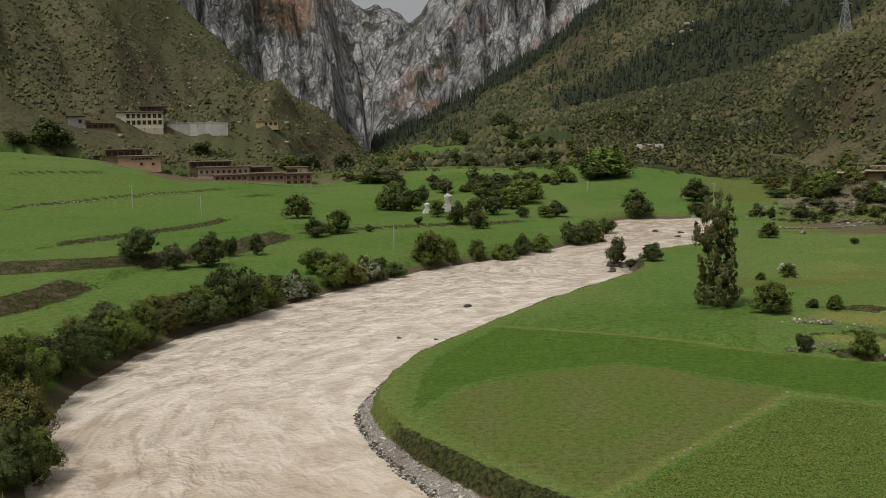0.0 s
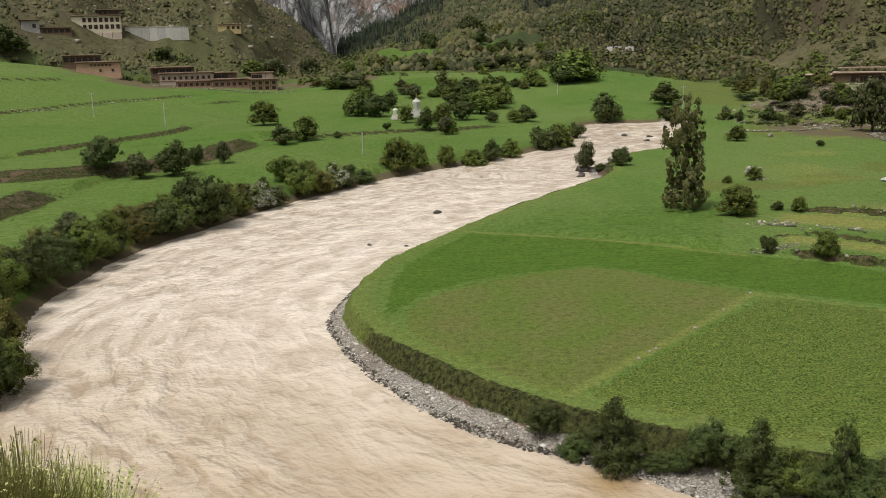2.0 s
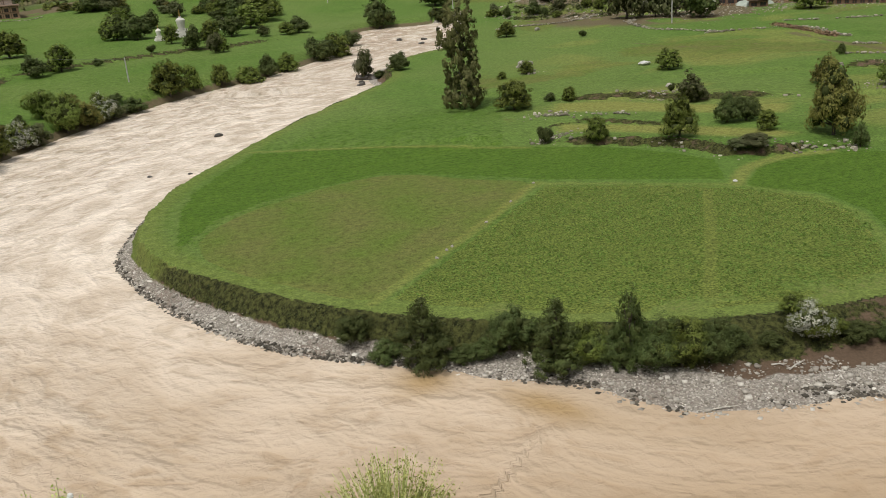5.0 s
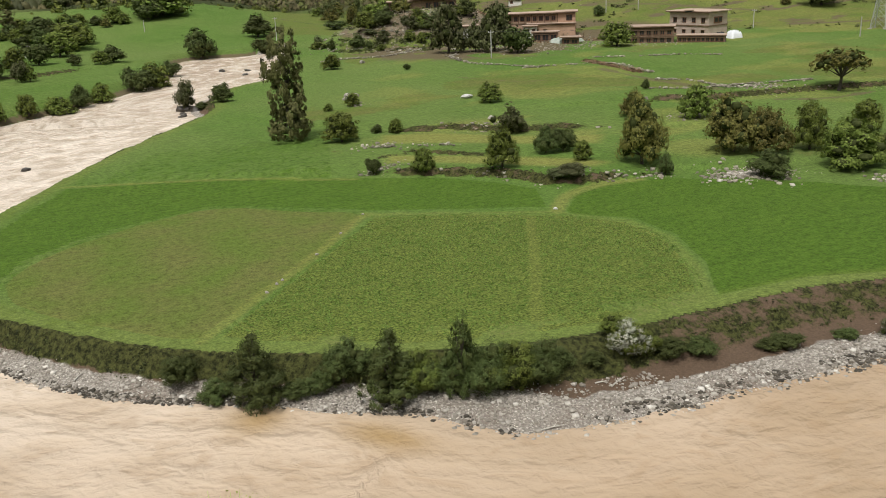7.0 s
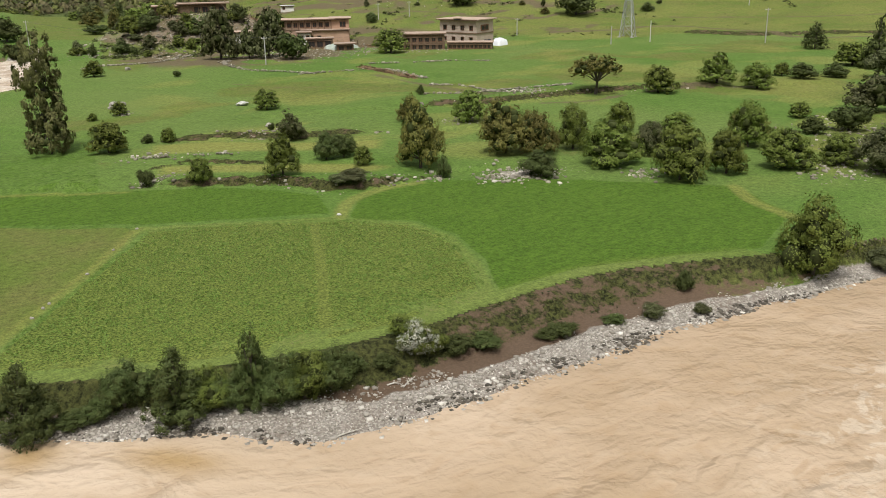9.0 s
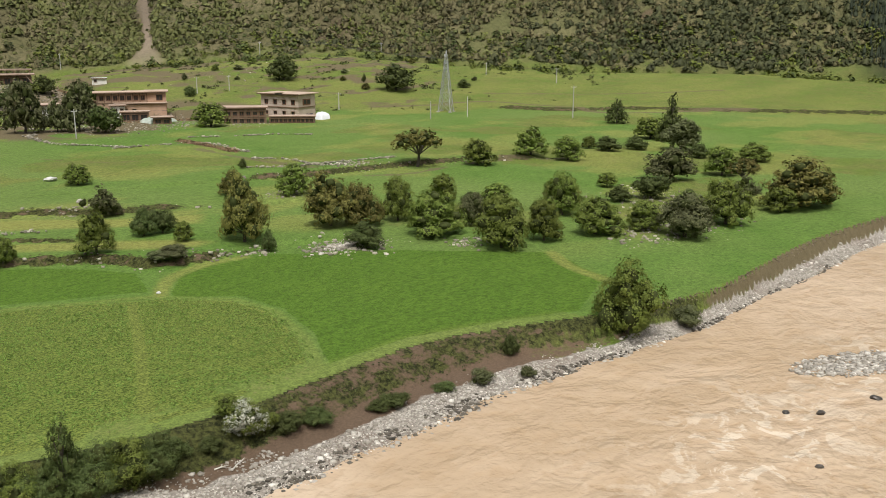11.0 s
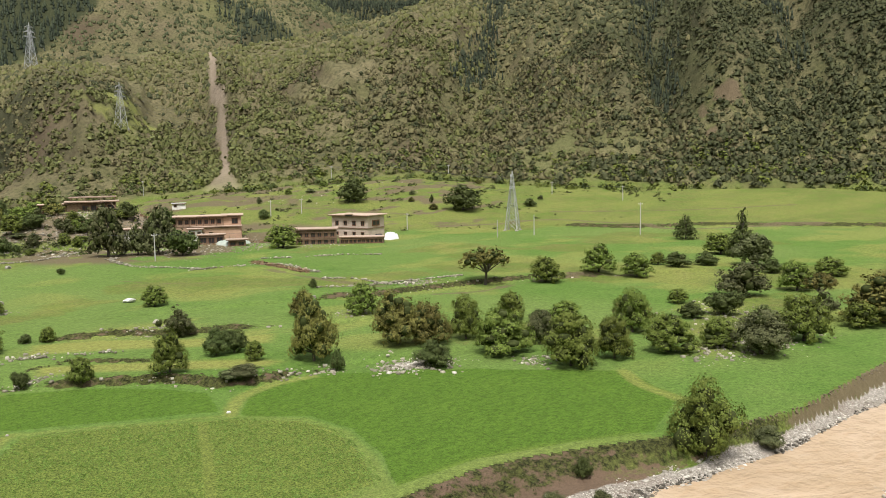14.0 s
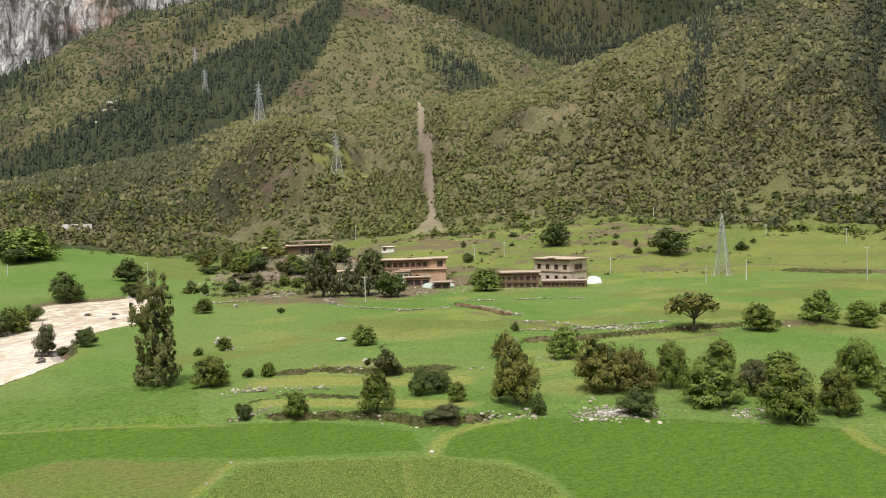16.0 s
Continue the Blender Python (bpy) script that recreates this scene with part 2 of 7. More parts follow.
M_GROUND = ground_material()
M_WATER = water_material()
M_BARK = simple("bark", (0.05, 0.04, 0.032), (0.11, 0.09, 0.07), 6.0)
M_LEAF = leaf_material("leaf_green", (0.086, 0.118, 0.021), (0.166, 0.202, 0.043))
M_LEAF_DARK = leaf_material("leaf_dark", (0.046, 0.062, 0.018), (0.090, 0.112, 0.034))
M_LEAF_RUST = leaf_material("leaf_rusty", (0.094, 0.096, 0.023), (0.180, 0.162, 0.046))
M_LEAF_GREY = leaf_material("leaf_grey", (0.072, 0.080, 0.034), (0.132, 0.142, 0.064))
M_BLOSSOM = leaf_material("blossom", (0.20, 0.21, 0.15), (0.50, 0.50, 0.42))
M_STONE = simple("field_stone", (0.25, 0.23, 0.195), (0.46, 0.43, 0.37), 2.5)
M_PLASTER = simple("earth_plaster", (0.36, 0.235, 0.16), (0.46, 0.32, 0.23), 0.6)
M_WHITE = simple("whitewash", (0.62, 0.60, 0.55), (0.75, 0.73, 0.68), 0.8)
M_WOOD = simple("weathered_wood", (0.15, 0.095, 0.062), (0.27, 0.18, 0.12), 2.0)
M_DARK = simple("dark_opening", (0.012, 0.012, 0.013), (0.03, 0.028, 0.026), 2.0, 0.5, 0.0)
M_STEEL = simple("galvanised_steel", (0.40, 0.41, 0.42), (0.52, 0.53, 0.54), 2.0, 0.5, 0.0, metal=0.3)
M_POLE = simple("concrete_pole", (0.42, 0.41, 0.39), (0.55, 0.54, 0.52), 2.0)

# ---- the lie of the land ----
def spline(pts, n=8):
    """A smooth open line through plan points."""
    p = np.array([pts[0], *pts, pts[-1]], float)
    out = []
    for i in range(1, len(p) - 2):
        for k in range(n):
            t = k / n
            a, b, c, d = p[i - 1], p[i], p[i + 1], p[i + 2]
            out.append(0.5 * ((2 * b) + (c - a) * t + (2 * a - 5 * b + 4 * c - d) * t * t + (3 * b - a - 3 * c + d) * t ** 3))
    out.append(p[-2])
    return np.array(out)


def line_distance(x, y, line):
    """Distance of plan points from a line of plan points."""
    best = np.full(x.shape, 1e9)
    for (ax, ay), (bx, by) in zip(line[:-1], line[1:]):
        dx, dy = bx - ax, by - ay
        t = np.clip(((x - ax) * dx + (y - ay) * dy) / (dx * dx + dy * dy + 1e-9), 0, 1)
        best = np.minimum(best, (x - ax - t * dx) ** 2 + (y - ay - t * dy) ** 2)
    return np.sqrt(best)


def inside(x, y, ring):
    res = np.zeros(x.shape, bool)
    for (ax, ay), (bx, by) in zip(ring, np.roll(ring, -1, axis=0)):
        if ay == by:
            continue
        res ^= ((ay > y) != (by > y)) & (x < (bx - ax) * (y - ay) / (by - ay) + ax)
    return res


BANK_NEAR = spline([(300, -34), (220, -22), (160, -14), (110, -8), (70, -2), (40, 6), (20, 14), (0, 24), (-16, 40), (-29, 58), (-36, 74),
                    (-40.5, 90), (-41.2, 102), (-38.7, 121), (-32.2, 135), (-22.5, 154), (-9.5, 173.5), (1.9, 186.5), (14.7, 197), (28.1, 212),
                    (43, 234), (49, 254), (53, 270), (62, 275), (72, 272), (79, 275), (84, 284), (88, 293)])
BANK_FIELD = spline([(300, 0), (240, 8), (190, 14), (149, 19.1), (123, 23.5), (106.6, 24.8), (94.9, 27), (81.3, 28), (72.2, 29.9), (60.5, 33), (50.7, 34.6),
                     (42.5, 35.5), (34.6, 36.8), (28.9, 37.4), (25.7, 38.7), (23, 41), (20.3, 45), (16.4, 48), (11.2, 52.5), (5, 57),
                     (0.5, 62), (-4.5, 70.5), (-8.6, 82), (-9.2, 88), (-7.6, 97), (-4.5, 108), (0.5, 118.5), (6.5, 129), (15.1, 142),
                     (33.5, 167), (35.5, 178), (40, 191), (48, 198.5), (59, 205), (67, 224), (74, 244), (80, 260), (86, 274), (89, 282), (91, 291)])
FIELD_EDGE = spline([(300, 3), (240, 11), (190, 17), (155, 20.2), (139, 23.9), (123, 27.3), (112, 28.8), (98.6, 29.4), (88, 30), (80, 32), (71.3, 35.6), (63.4, 40),
                     (55.5, 43.5), (45.3, 44.6), (38.1, 45.1), (30.9, 46.6), (23.7, 49.3), (16.5, 53.5), (10.8, 57.6), (6.5, 61.7), (2, 67.5),
                     (-2.7, 74.5), (-5.8, 82), (-6.5, 90), (-4.7, 98.8), (-1, 107.7), (6.4, 120.5), (17.5, 138), (36.5, 163), (40, 176), (45, 188), (53, 196), (62, 202.5), (70, 222), (77, 242), (83, 258), (89, 273), (92, 281), (94, 290)])
RIVER = np.vstack([BANK_NEAR, BANK_FIELD[::-1]])
SHORE = np.vstack([BANK_FIELD, FIELD_EDGE[::-1]])
WATER_Z = -2.2


def meadow(x, y):
    """The valley floor without the river: it rises gently away from the bend, more so on the far bank."""
    r = np.hypot(x, y)
    az = np.degrees(np.arctan2(x, y))
    return (0.012 + 0.008 * np.clip((8 - az) / 12, 0, 1)) * np.maximum(0, r - 130)


def water_level(x, y):
    return WATER_Z + 0.012 * np.maximum(0, np.hypot(x, y) - 130)


# bearing (degrees from north): height angle of the hill foot, of the front hill's crest, the wooded ridge behind and the cliffs, as seen from the bend
B_FOOT = [-40, -26, -20.6, -16, -8, -5, -2, 4, 9, 13, 18.3, 22.5, 26.7, 34, 40, 47, 54, 62, 72, 82, 100]
E_FOOT = [0, -0.1, -0.8, -1.8, -2.2, -1.9, -1.7, -1.8, -1.7, -1.9, -2.7, -2.9, -2.7, -1.9, -1.5, -1.2, -1.8, -2.1, -2.1, -2.6, -2.6]
B_FRONT = [-40, -27, -20, -16.1, -13.3, -12, -10, -7.9, -6.5, -5.1, -4, -2.9, 0.4, 4, 9.2, 12.3, 15.4, 18.7, 22.2, 24, 30, 34.3, 40, 43.8, 50.8, 55.7, 65, 82, 100]
E_FRONT = [24, 19, 13.0, 8.8, 6.1, 4.4, 3.2, 2.5, 1.2, -0.4, -0.9, -0.6, 0.1, 0.9, 2.1, 2.7, 3.15, 3.9, 5.4, 6.0, 6.6, 6.85, 7.7, 8.5, 10.8, 12.2, 14.5, 17, 18]
B_WOOD = [-40, -5, -4.4, -0.7, 3.3, 6.55, 10.1, 13, 16.75, 21, 29.65, 33, 36.65, 42, 46, 60, 100]
E_WOOD = [-5, -5, 0.1, 1.6, 3.85, 5.7, 8.4, 9.9, 12.0, 12.9, 14.5, 13.2, 11.9, 9.3, 8, 8, 8]
B_CLIFF_L = [-40, -13, -9.5, -8.0, -7.2, -6.75, -6.3, -5.7, -5.0, -4.85, -4.5, -4.2, 100]
E_CLIFF_L = [22, 16, 12.6, 11.4, 10.4, 8.9, 6.8, 5.8, 4.4, 1.5, -0.4, -8, -8]
B_CLIFF_R = [-40, -5.2, -4.6, -4.4, -4.2, -3.5, -2.75, -2.0, -1.25, -0.6, 0.4, 3, 8, 20, 40, 100]
E_CLIFF_R = [-8, -8, -0.5, 2.0, 4.3, 5.6, 6.4, 7.1, 7.8, 8.7, 10.2, 12.8, 16, 19, 18, 18]
B_BACK = [-40, -8, -6.2, -5.33, -4.64, -4.0, -3.4, -2.5, -1.92, -1.1, -0.65, 0, 100]
E_BACK = [12, 12, 10.0, 8.86, 8.35, 8.5, 8.6, 8.2, 7.6, 8.1, 8.5, 9.5, 9.5]


def fbm(x, y, octaves=5, seed=0.0, ridged=False):
    """Cheap layered value noise on plan points, about -1 to 1."""
    out, amp, tot = np.zeros(x.shape), 1.0, 0.0
    for o in range(octaves):
        u, v = x * 2 ** o + 17.3 * o + seed, y * 2 ** o - 9.1 * o + seed * 1.7
        iu, iv = np.floor(u), np.floor(v)
        fu, fv = u - iu, v - iv
        fu, fv = fu * fu * (3 - 2 * fu), fv * fv * (3 - 2 * fv)

        def h(a, b):
            s = np.sin(a * 127.1 + b * 311.7 + seed) * 43758.5453
            return (s - np.floor(s)) * 2 - 1
        n = (h(iu, iv) * (1 - fu) + h(iu + 1, iv) * fu) * (1 - fv) + (h(iu, iv + 1) * (1 - fu) + h(iu + 1, iv + 1) * fu) * fv
        out += amp * (1 - 2 * np.abs(n) if ridged else n)
        tot += amp
        amp *= 0.5
    return out / tot


R_FOOT, EYE_Z = 415.0, EYE[2]
FIELD_OLIVE = spline([(-1.8, 81.2), (1.7, 86.9), (8.7, 92.3), (20.1, 95.8), (28.9, 88.3), (32.8, 82.8), (23.8, 72.7), (18.8, 67.9), (12.5, 61.2), (10.5, 59.9), (7.1, 62.6), (3.2, 68.2), (-0.4, 74.1), (-1.8, 81.2)], 6)
FIELD_CROP = np.array([(33.6, 82.3), (41.8, 77.6), (49.8, 71.8), (53.7, 65.6), (53.4, 59.6), (49.9, 52.4), (45.3, 45.6), (38.1, 46.1), (30.9, 47.6), (23.7, 50.3), (17.1, 54.6), (11.4, 59.3)])


# terrace risers (plan line, height, half width): the ground is higher on the far side
RISERS = [
    ([(39.8, 100.4), (44, 97.5), (48.1, 93.9), (52.2, 90.2), (54.7, 86.7), (56.3, 82.5), (60.1, 80.4), (64.6, 80.4), (68.7, 79.2)], 1.1, 0.75),
    ([(52.1, 125.1), (55, 120.5), (61.6, 118.6), (66, 113.7), (69.2, 109.8), (76, 108), (82.2, 104.2)], 0.9, 0.75),
    ([(96.8, 119.4), (103.8, 116.4), (107.3, 112.8), (114.3, 111.5), (124.3, 108.9), (133.5, 106), (144.4, 101.9), (151, 96.1), (158.5, 90.5)], 1.0, 0.9),
    ([(245.8, 166.0), (250.6, 140.6), (270.4, 124.3), (277.3, 104.0), (290.0, 81.2), (302.3, 57.3), (309, 40)], 1.3, 1.3),
    ([(-94.5, 205.0), (-89.9, 210.8), (-82.4, 220.5), (-73.6, 232.1), (-66.0, 243.5), (-63.1, 263)], 1.3, 1.2),
    ([(-92, 165), (-84, 168), (-71, 168.5), (-60.5, 174.5), (-49, 190), (-41, 212), (-38.9, 223)], 2.6, 3.4),
    ([(-74, 124), (-67, 131.5), (-64.8, 139), (-63.6, 150), (-62.3, 157)], 2.6, 3.2),
    ([(-41.2, 224), (-32.4, 225.9), (-23.2, 230.8), (-14.1, 235.0), (-0.2, 241.0), (13.6, 243.3), (27, 252.3)], 1.0, 1.0),
    ([(-141.0, 282.4), (-136.3, 289.7), (-126.6, 299.3), (-112.5, 314.3), (-100.8, 329.5), (-81.7, 351.7)], 0.9, 0.7),
    ([(-160.5, 322.4), (-153.6, 331.5), (-130.1, 352.6)], 0.9, 0.7),
    ([(-169.8, 348.0), (-161.2, 358.7)], 0.8, 0.7),
    ([(-77.5, 327.8), (-68, 332.5), (-60.3, 336.9)], 0.9, 0.9),
    ([(44, 105.2), (47.5, 105.6), (50.6, 105.0), (53.6, 101.6), (56.6, 97.9), (60, 95)], 0.5, 0.5),
]
# worn footpaths and field margins (plan line, half width, strength)
PATHS = [
    ([(33.4, 83.6), (41, 78.4), (50.1, 72.4)], 0.25, 0.4),
    ([(6.8, 117.6), (22, 110.1), (38.8, 98.9)], 0.28, 0.6),
    ([(50.2, 72.6), (54.8, 77.2), (60.8, 78.9), (65.5, 78.2)], 0.5, 0.7),
    ([(89.7, 51.1), (85.4, 46.5), (83, 41.4), (81.7, 38.3)], 0.5, 0.7),
    ([(46.6, 72), (40.1, 61.3), (33.7, 51.4), (30.7, 46.5)], 0.3, 0.22),
    ([(33.3, 83.4), (24, 73.1), (17.5, 66.6), (10.6, 59.4)], 0.35, 0.6),
]
# bare, trodden strips between the far meadows (plan line, half width, strength)
STRIPS = [
    ([(223.2, 197.5), (237.9, 184.9), (255.2, 173.8), (257.8, 149.1), (255.7, 126.4), (272.4, 110.6), (285.6, 91.8)], 2.4, 0.6),
    ([(274.2, 186.7), (292.2, 164.3), (311.1, 140.8), (331.3, 118.2)], 2.0, 0.55),
    ([(210.5, 273.6), (222.6, 261), (228.5, 241.8), (235.7, 225.2)], 2.2, 0.55),
    ([(91.9, 170.6), (98.1, 154.5), (109, 150)], 1.2, 0.52),
    ([(117.3, 105.5), (124.7, 101), (138, 100.6), (149.1, 97.6), (158.6, 89.2)], 1.4, 0.56),
    ([(121.3, 158.4), (118.1, 139.1), (115.4, 116.5)], 1.5, 0.55),
]
LUSH_1 = np.array([(50.5, 71.5), (55, 77), (61, 79), (68, 77.5), (80, 66), (90, 51), (84, 41), (71.3, 37), (63.4, 41.4), (55.5, 45), (46.5, 46), (50.8, 52.4), (54.4, 59.6), (54.6, 65.6)])
LUSH_2 = np.array([(-2.6, 79.6), (-3.5, 81.2), (-2.9, 90.6), (-1.4, 99.9), (2.7, 107.9), (7.4, 116.6), (22, 110.2), (33, 103.5), (39.6, 99.5), (49.2, 91.8), (54.2, 81.9), (50.5, 74.2), (42, 79.3), (33.8, 84.6), (29.5, 89), (20.5, 96.6), (8.3, 93.2), (1, 87.6), (-2.0, 81.8)])
PALE_1 = np.array([(43, 102), (56.2, 88.5), (63.2, 82.6), (68, 84.2), (65.8, 90.6), (57.2, 98.6), (50.5, 104.7), (45.5, 107.8)])
PALE_2 = np.array([(46.4, 113.6), (55.4, 107.8), (63.5, 100.4), (73, 93.9), (79.6, 100.9), (68.2, 107.7), (60.4, 117.4), (51.6, 121.8)])
SLOPE_MEADOWS = [
    [(33, 496), (60, 528), (80, 503), (70, 464), (45, 462), (34, 478)],
    [(-34, 520), (-10, 556), (18, 524), (27, 468), (-6, 484)],
    [(-14.5, 372), (4.8, 398), (36, 382), (35, 364), (4, 356)],
    [(34, 466), (53, 529), (76, 507), (73, 474), (52, 460)],
    [(48, 450), (62, 446), (66, 456), (50, 462)],
]
KNOLL = (132.0, 264.0)


def smooth(a, lo, hi):
    t = np.clip((a - lo) / (hi - lo), 0, 1)
    return t * t * (3 - 2 * t)


def gully_wood(az, r):
    """How thickly young firs stand in the folds of the front hill."""
    x, y = r * np.sin(np.radians(az)), r * np.cos(np.radians(az))
    edge = az - np.interp(r, [415, 450, 560, 640], [79.4, 77.3, 76.0, 74.8])
    g = 0.45 * fbm(x / 30, y / 30, 3, 133.0) + 0.5 * fbm(az * 0.28 + r / 260, r / 420, 4, 131.0) + 0.2 * smooth(r, 600, 760) - 0.45
    for fold in FOLDS:
        if fold[4] < -10:
            g = g + 1.1 * np.exp(-((fold_distance(az, r, fold) + 9 * fbm(x / 28, y / 28, 3, 136.0)) / 13) ** 2) * smooth(r, fold[3] + 20, fold[3] + 70)
    g = g + 1.9 * smooth(edge + 2.6 * fbm(x / 40, y / 40, 4, 134.0), -1.6, 2.0)
    return 0.9 * smooth(g + 0.25 * fbm(x / 9, y / 9, 3, 135.0), 0.1, 1.0)


# lower and upper edge of the fir belt on the ridge: bearing, height angle
BELT_LO = ([8, 12.3, 15.4, 18.7, 22.2, 25, 27.9, 29.4], [1.6, 2.6, 3.0, 3.8, 5.3, 6.7, 9.3, 11.8])
BELT_HI = ([8, 12.3, 15.5, 18.2, 21, 23.7, 26.6, 28.8], [3.0, 4.8, 6.5, 7.9, 9.3, 10.4, 11.4, 13.2])
# spurs (+) and gullies (-) of the front hill: bearing far up and near the foot, their distances, height, half width
FOLDS = [
    (56.6, 62.6, 670, 450, 40.0, 30.0),
    (61.5, 63.9, 650, 440, -34.0, 22.0),
    (68.9, 70.6, 650, 470, -28.0, 22.0),
    (64.5, 68.0, 690, 480, 26.0, 26.0),
    (72.5, 76.0, 690, 460, 30.0, 28.0),
    (52.4, 50.0, 700, 480, -24.0, 20.0),
    (45.0, 46.5, 700, 460, 20.0, 30.0),
    (33.4, 34.6, 700, 470, -7.0, 14.0),
    (24.0, 27.0, 690, 450, 10.0, 30.0),
]


def fold_distance(az, r, fold):
    top, foot, r_top, r_foot = fold[:4]
    return (az - np.interp(r, [r_foot, r_top], [foot, top])) * r * 0.01745


def land(x, y):
    """Height of the ground sheet at plan points, and the cover masks."""
    x, y = np.asarray(x, float), np.asarray(y, float)
    r = np.hypot(x, y)
    az = np.degrees(np.arctan2(x, y))
    az = np.where(az < -140, az + 360, az)
    z = meadow(x, y)
    cover = {k: np.zeros(x.shape) for k in ("olive", "crop", "lush", "pale", "earth", "gravel", "scrub", "wood", "rock", "slip", "turf", "bare")}
    # gentle swell of the fields
    z = z + 0.35 * fbm(x / 60, y / 60, 3, 3.0) * smooth(r, 60, 160)
    # rise to the hill foot
    ef = np.radians(np.interp(az, B_FOOT, E_FOOT))
    zf = EYE_Z + R_FOOT * np.tan(ef)
    z = z + (zf - meadow(x * R_FOOT / (r + 1e-6), y * R_FOOT / (r + 1e-6))) * smooth(r, 290, R_FOOT) * (r < R_FOOT) + 0.0
    # knoll under the upper farm
    dk = np.hypot((x - KNOLL[0]) * 0.9, y - KNOLL[1])
    knoll = 1 - smooth(dk + 3 * fbm(x / 9, y / 9, 3, 15.0), 6, 36)
    z = z + 8.5 * knoll
    # front hills
    t1 = np.radians(np.interp(az, B_FRONT, E_FRONT) + 0.25 * fbm(az * 0.9, az * 0 + 2.0, 4, 5.0))
    r1 = np.interp(az, [-40, -16, -6, 0, 10, 20, 45, 100], [760, 720, 620, 640, 680, 720, 760, 760])
    z1 = EYE_Z + r1 * np.tan(t1)
    s1 = np.clip((r - R_FOOT) / (r1 - R_FOOT), 0, 1)
    rough = fbm(az * 0.16 + 0.5 * fbm(x / 160, y / 160, 2, 12.0), r / 520, 4, 11.0, True) * 46 - 10 + fbm(x / 60, y / 60, 4, 13.0, True) * 8 + fbm(x / 24, y / 24, 4, 21.0) * 3
    hill = zf + (z1 - zf) * (0.75 * s1 + 0.25 * s1 ** 1.6) + rough * smooth(s1, 0.02, 0.4) * (1 - smooth(s1, 0.5, 1.0)) * np.clip((z1 - zf) / 60, 0, 1)
    for fold in FOLDS:
        d = np.abs(fold_distance(az, r, fold) + 10 * fbm(x / 45, y / 45, 3, 14.0))
        hill = hill + fold[4] * np.exp(-d / fold[5]) * smooth(s1, 0.03, 0.25) * (1 - smooth(s1, 0.6, 1.0))
    hill = np.where(r > r1, z1 - 0.10 * (r - r1), hill)
    z = np.where(r > R_FOOT, hill, z)
    # wooded ridge behind
    r2, f2 = 1080.0, 740.0
    z2 = EYE_Z + r2 * np.tan(np.radians(np.interp(az, B_WOOD, E_WOOD) + 0.3 * fbm(az * 1.3, az * 0 + 7.0, 4, 9.0)))
    s2 = np.clip((r - f2) / (r2 - f2), 0, 1)
    ridge = -40 + (z2 + 40) * s2 ** 0.75 + fbm(x / 110, y / 110, 5, 31.0, True) * 14 * smooth(s2, 0.05, 0.4) * (1 - smooth(s2, 0.8, 1.0))
    ridge = np.where(r > r2, z2 - 0.3 * (r - r2), ridge)
    is2 = (ridge > z) & (r > f2)
    z = np.where(is2, ridge, z)
    # cliffs, left and right of the gorge, and the wall at its head
    is3 = np.zeros(x.shape, bool)
    for bs, es, r0, r3, sd in ((B_CLIFF_L, E_CLIFF_L, 780.0, 960.0, 41.0), (B_CLIFF_R, E_CLIFF_R, 1130.0, 1380.0, 51.0), (B_BACK, E_BACK, 1450.0, 1700.0, 61.0)):
        z3 = EYE_Z + r3 * np.tan(np.radians(np.interp(az, bs, es) + 0.22 * fbm(az * 2.6, az * 0 + sd, 5, sd)))
        s3 = np.clip((r - r0) / (r3 - r0), 0, 1)
        but = fbm(az * 0.55, r / 300, 5, sd, True) * (1 - 0.75 * smooth(az, 22, 28))
        s3 = np.clip(s3 + 0.16 * but * np.sin(np.pi * s3), 0, 1)
        steps = s3 + 0.03 * np.sin(s3 * 28 + 4 * but)
        cl = -60 + (z3 + 60) * np.clip(steps, 0, 1) + fbm(az * 3.0, r / 60, 5, sd + 5, True) * 16 * np.sin(np.pi * s3) * (1 - 0.8 * smooth(az, 22, 28)) + 12 * fbm(x / 70, y / 70, 4, sd + 9, True) * smooth(az, 22, 28) * np.sin(np.pi * s3)
        cl = np.where(r > r3, z3 - 0.5 * (r - r3), cl)
        up = (cl > z) & (r > r0)
        z = np.where(up, cl, z)
        is3 = np.where(r > r0, is3 & ~up | up, is3)
    # terrace steps
    for pts, h, w in RISERS:
        near = (np.abs(x - np.mean([p[0] for p in pts])) < 90) & (np.abs(y - np.mean([p[1] for p in pts])) < 90)
        px, py = x[near], y[near]
        line = spline(pts, 5)
        best, side = np.full(px.shape, 1e9), np.zeros(px.shape)
        for (ax, ay), (bx, by) in zip(line[:-1], line[1:]):
            dx, dy = bx - ax, by - ay
            t = np.clip(((px - ax) * dx + (py - ay) * dy) / (dx * dx + dy * dy + 1e-9), 0, 1)
            d = np.hypot(px - ax - t * dx, py - ay - t * dy)
            sg = np.sign(dx * (py - ay) - dy * (px - ax))
            side = np.where(d < best, sg, side)
            best = np.minimum(best, d)
        ends = np.minimum(np.hypot(px - line[0][0], py - line[0][1]), np.hypot(px - line[-1][0], py - line[-1][1]))
        fade = smooth(ends, 0.0, 8.0)
        sd = best * side + (0.2 + 0.35 * w) * fbm(px / 5, py / 5, 4, 17.0)
        z[near] += h * fade * smooth(sd, -w, w) * np.exp(-np.maximum(0, sd) / 14)
        # grass and soil of the step face, its shadow painted in with the dark turf
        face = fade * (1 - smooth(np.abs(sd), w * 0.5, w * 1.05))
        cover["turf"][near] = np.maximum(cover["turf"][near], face)
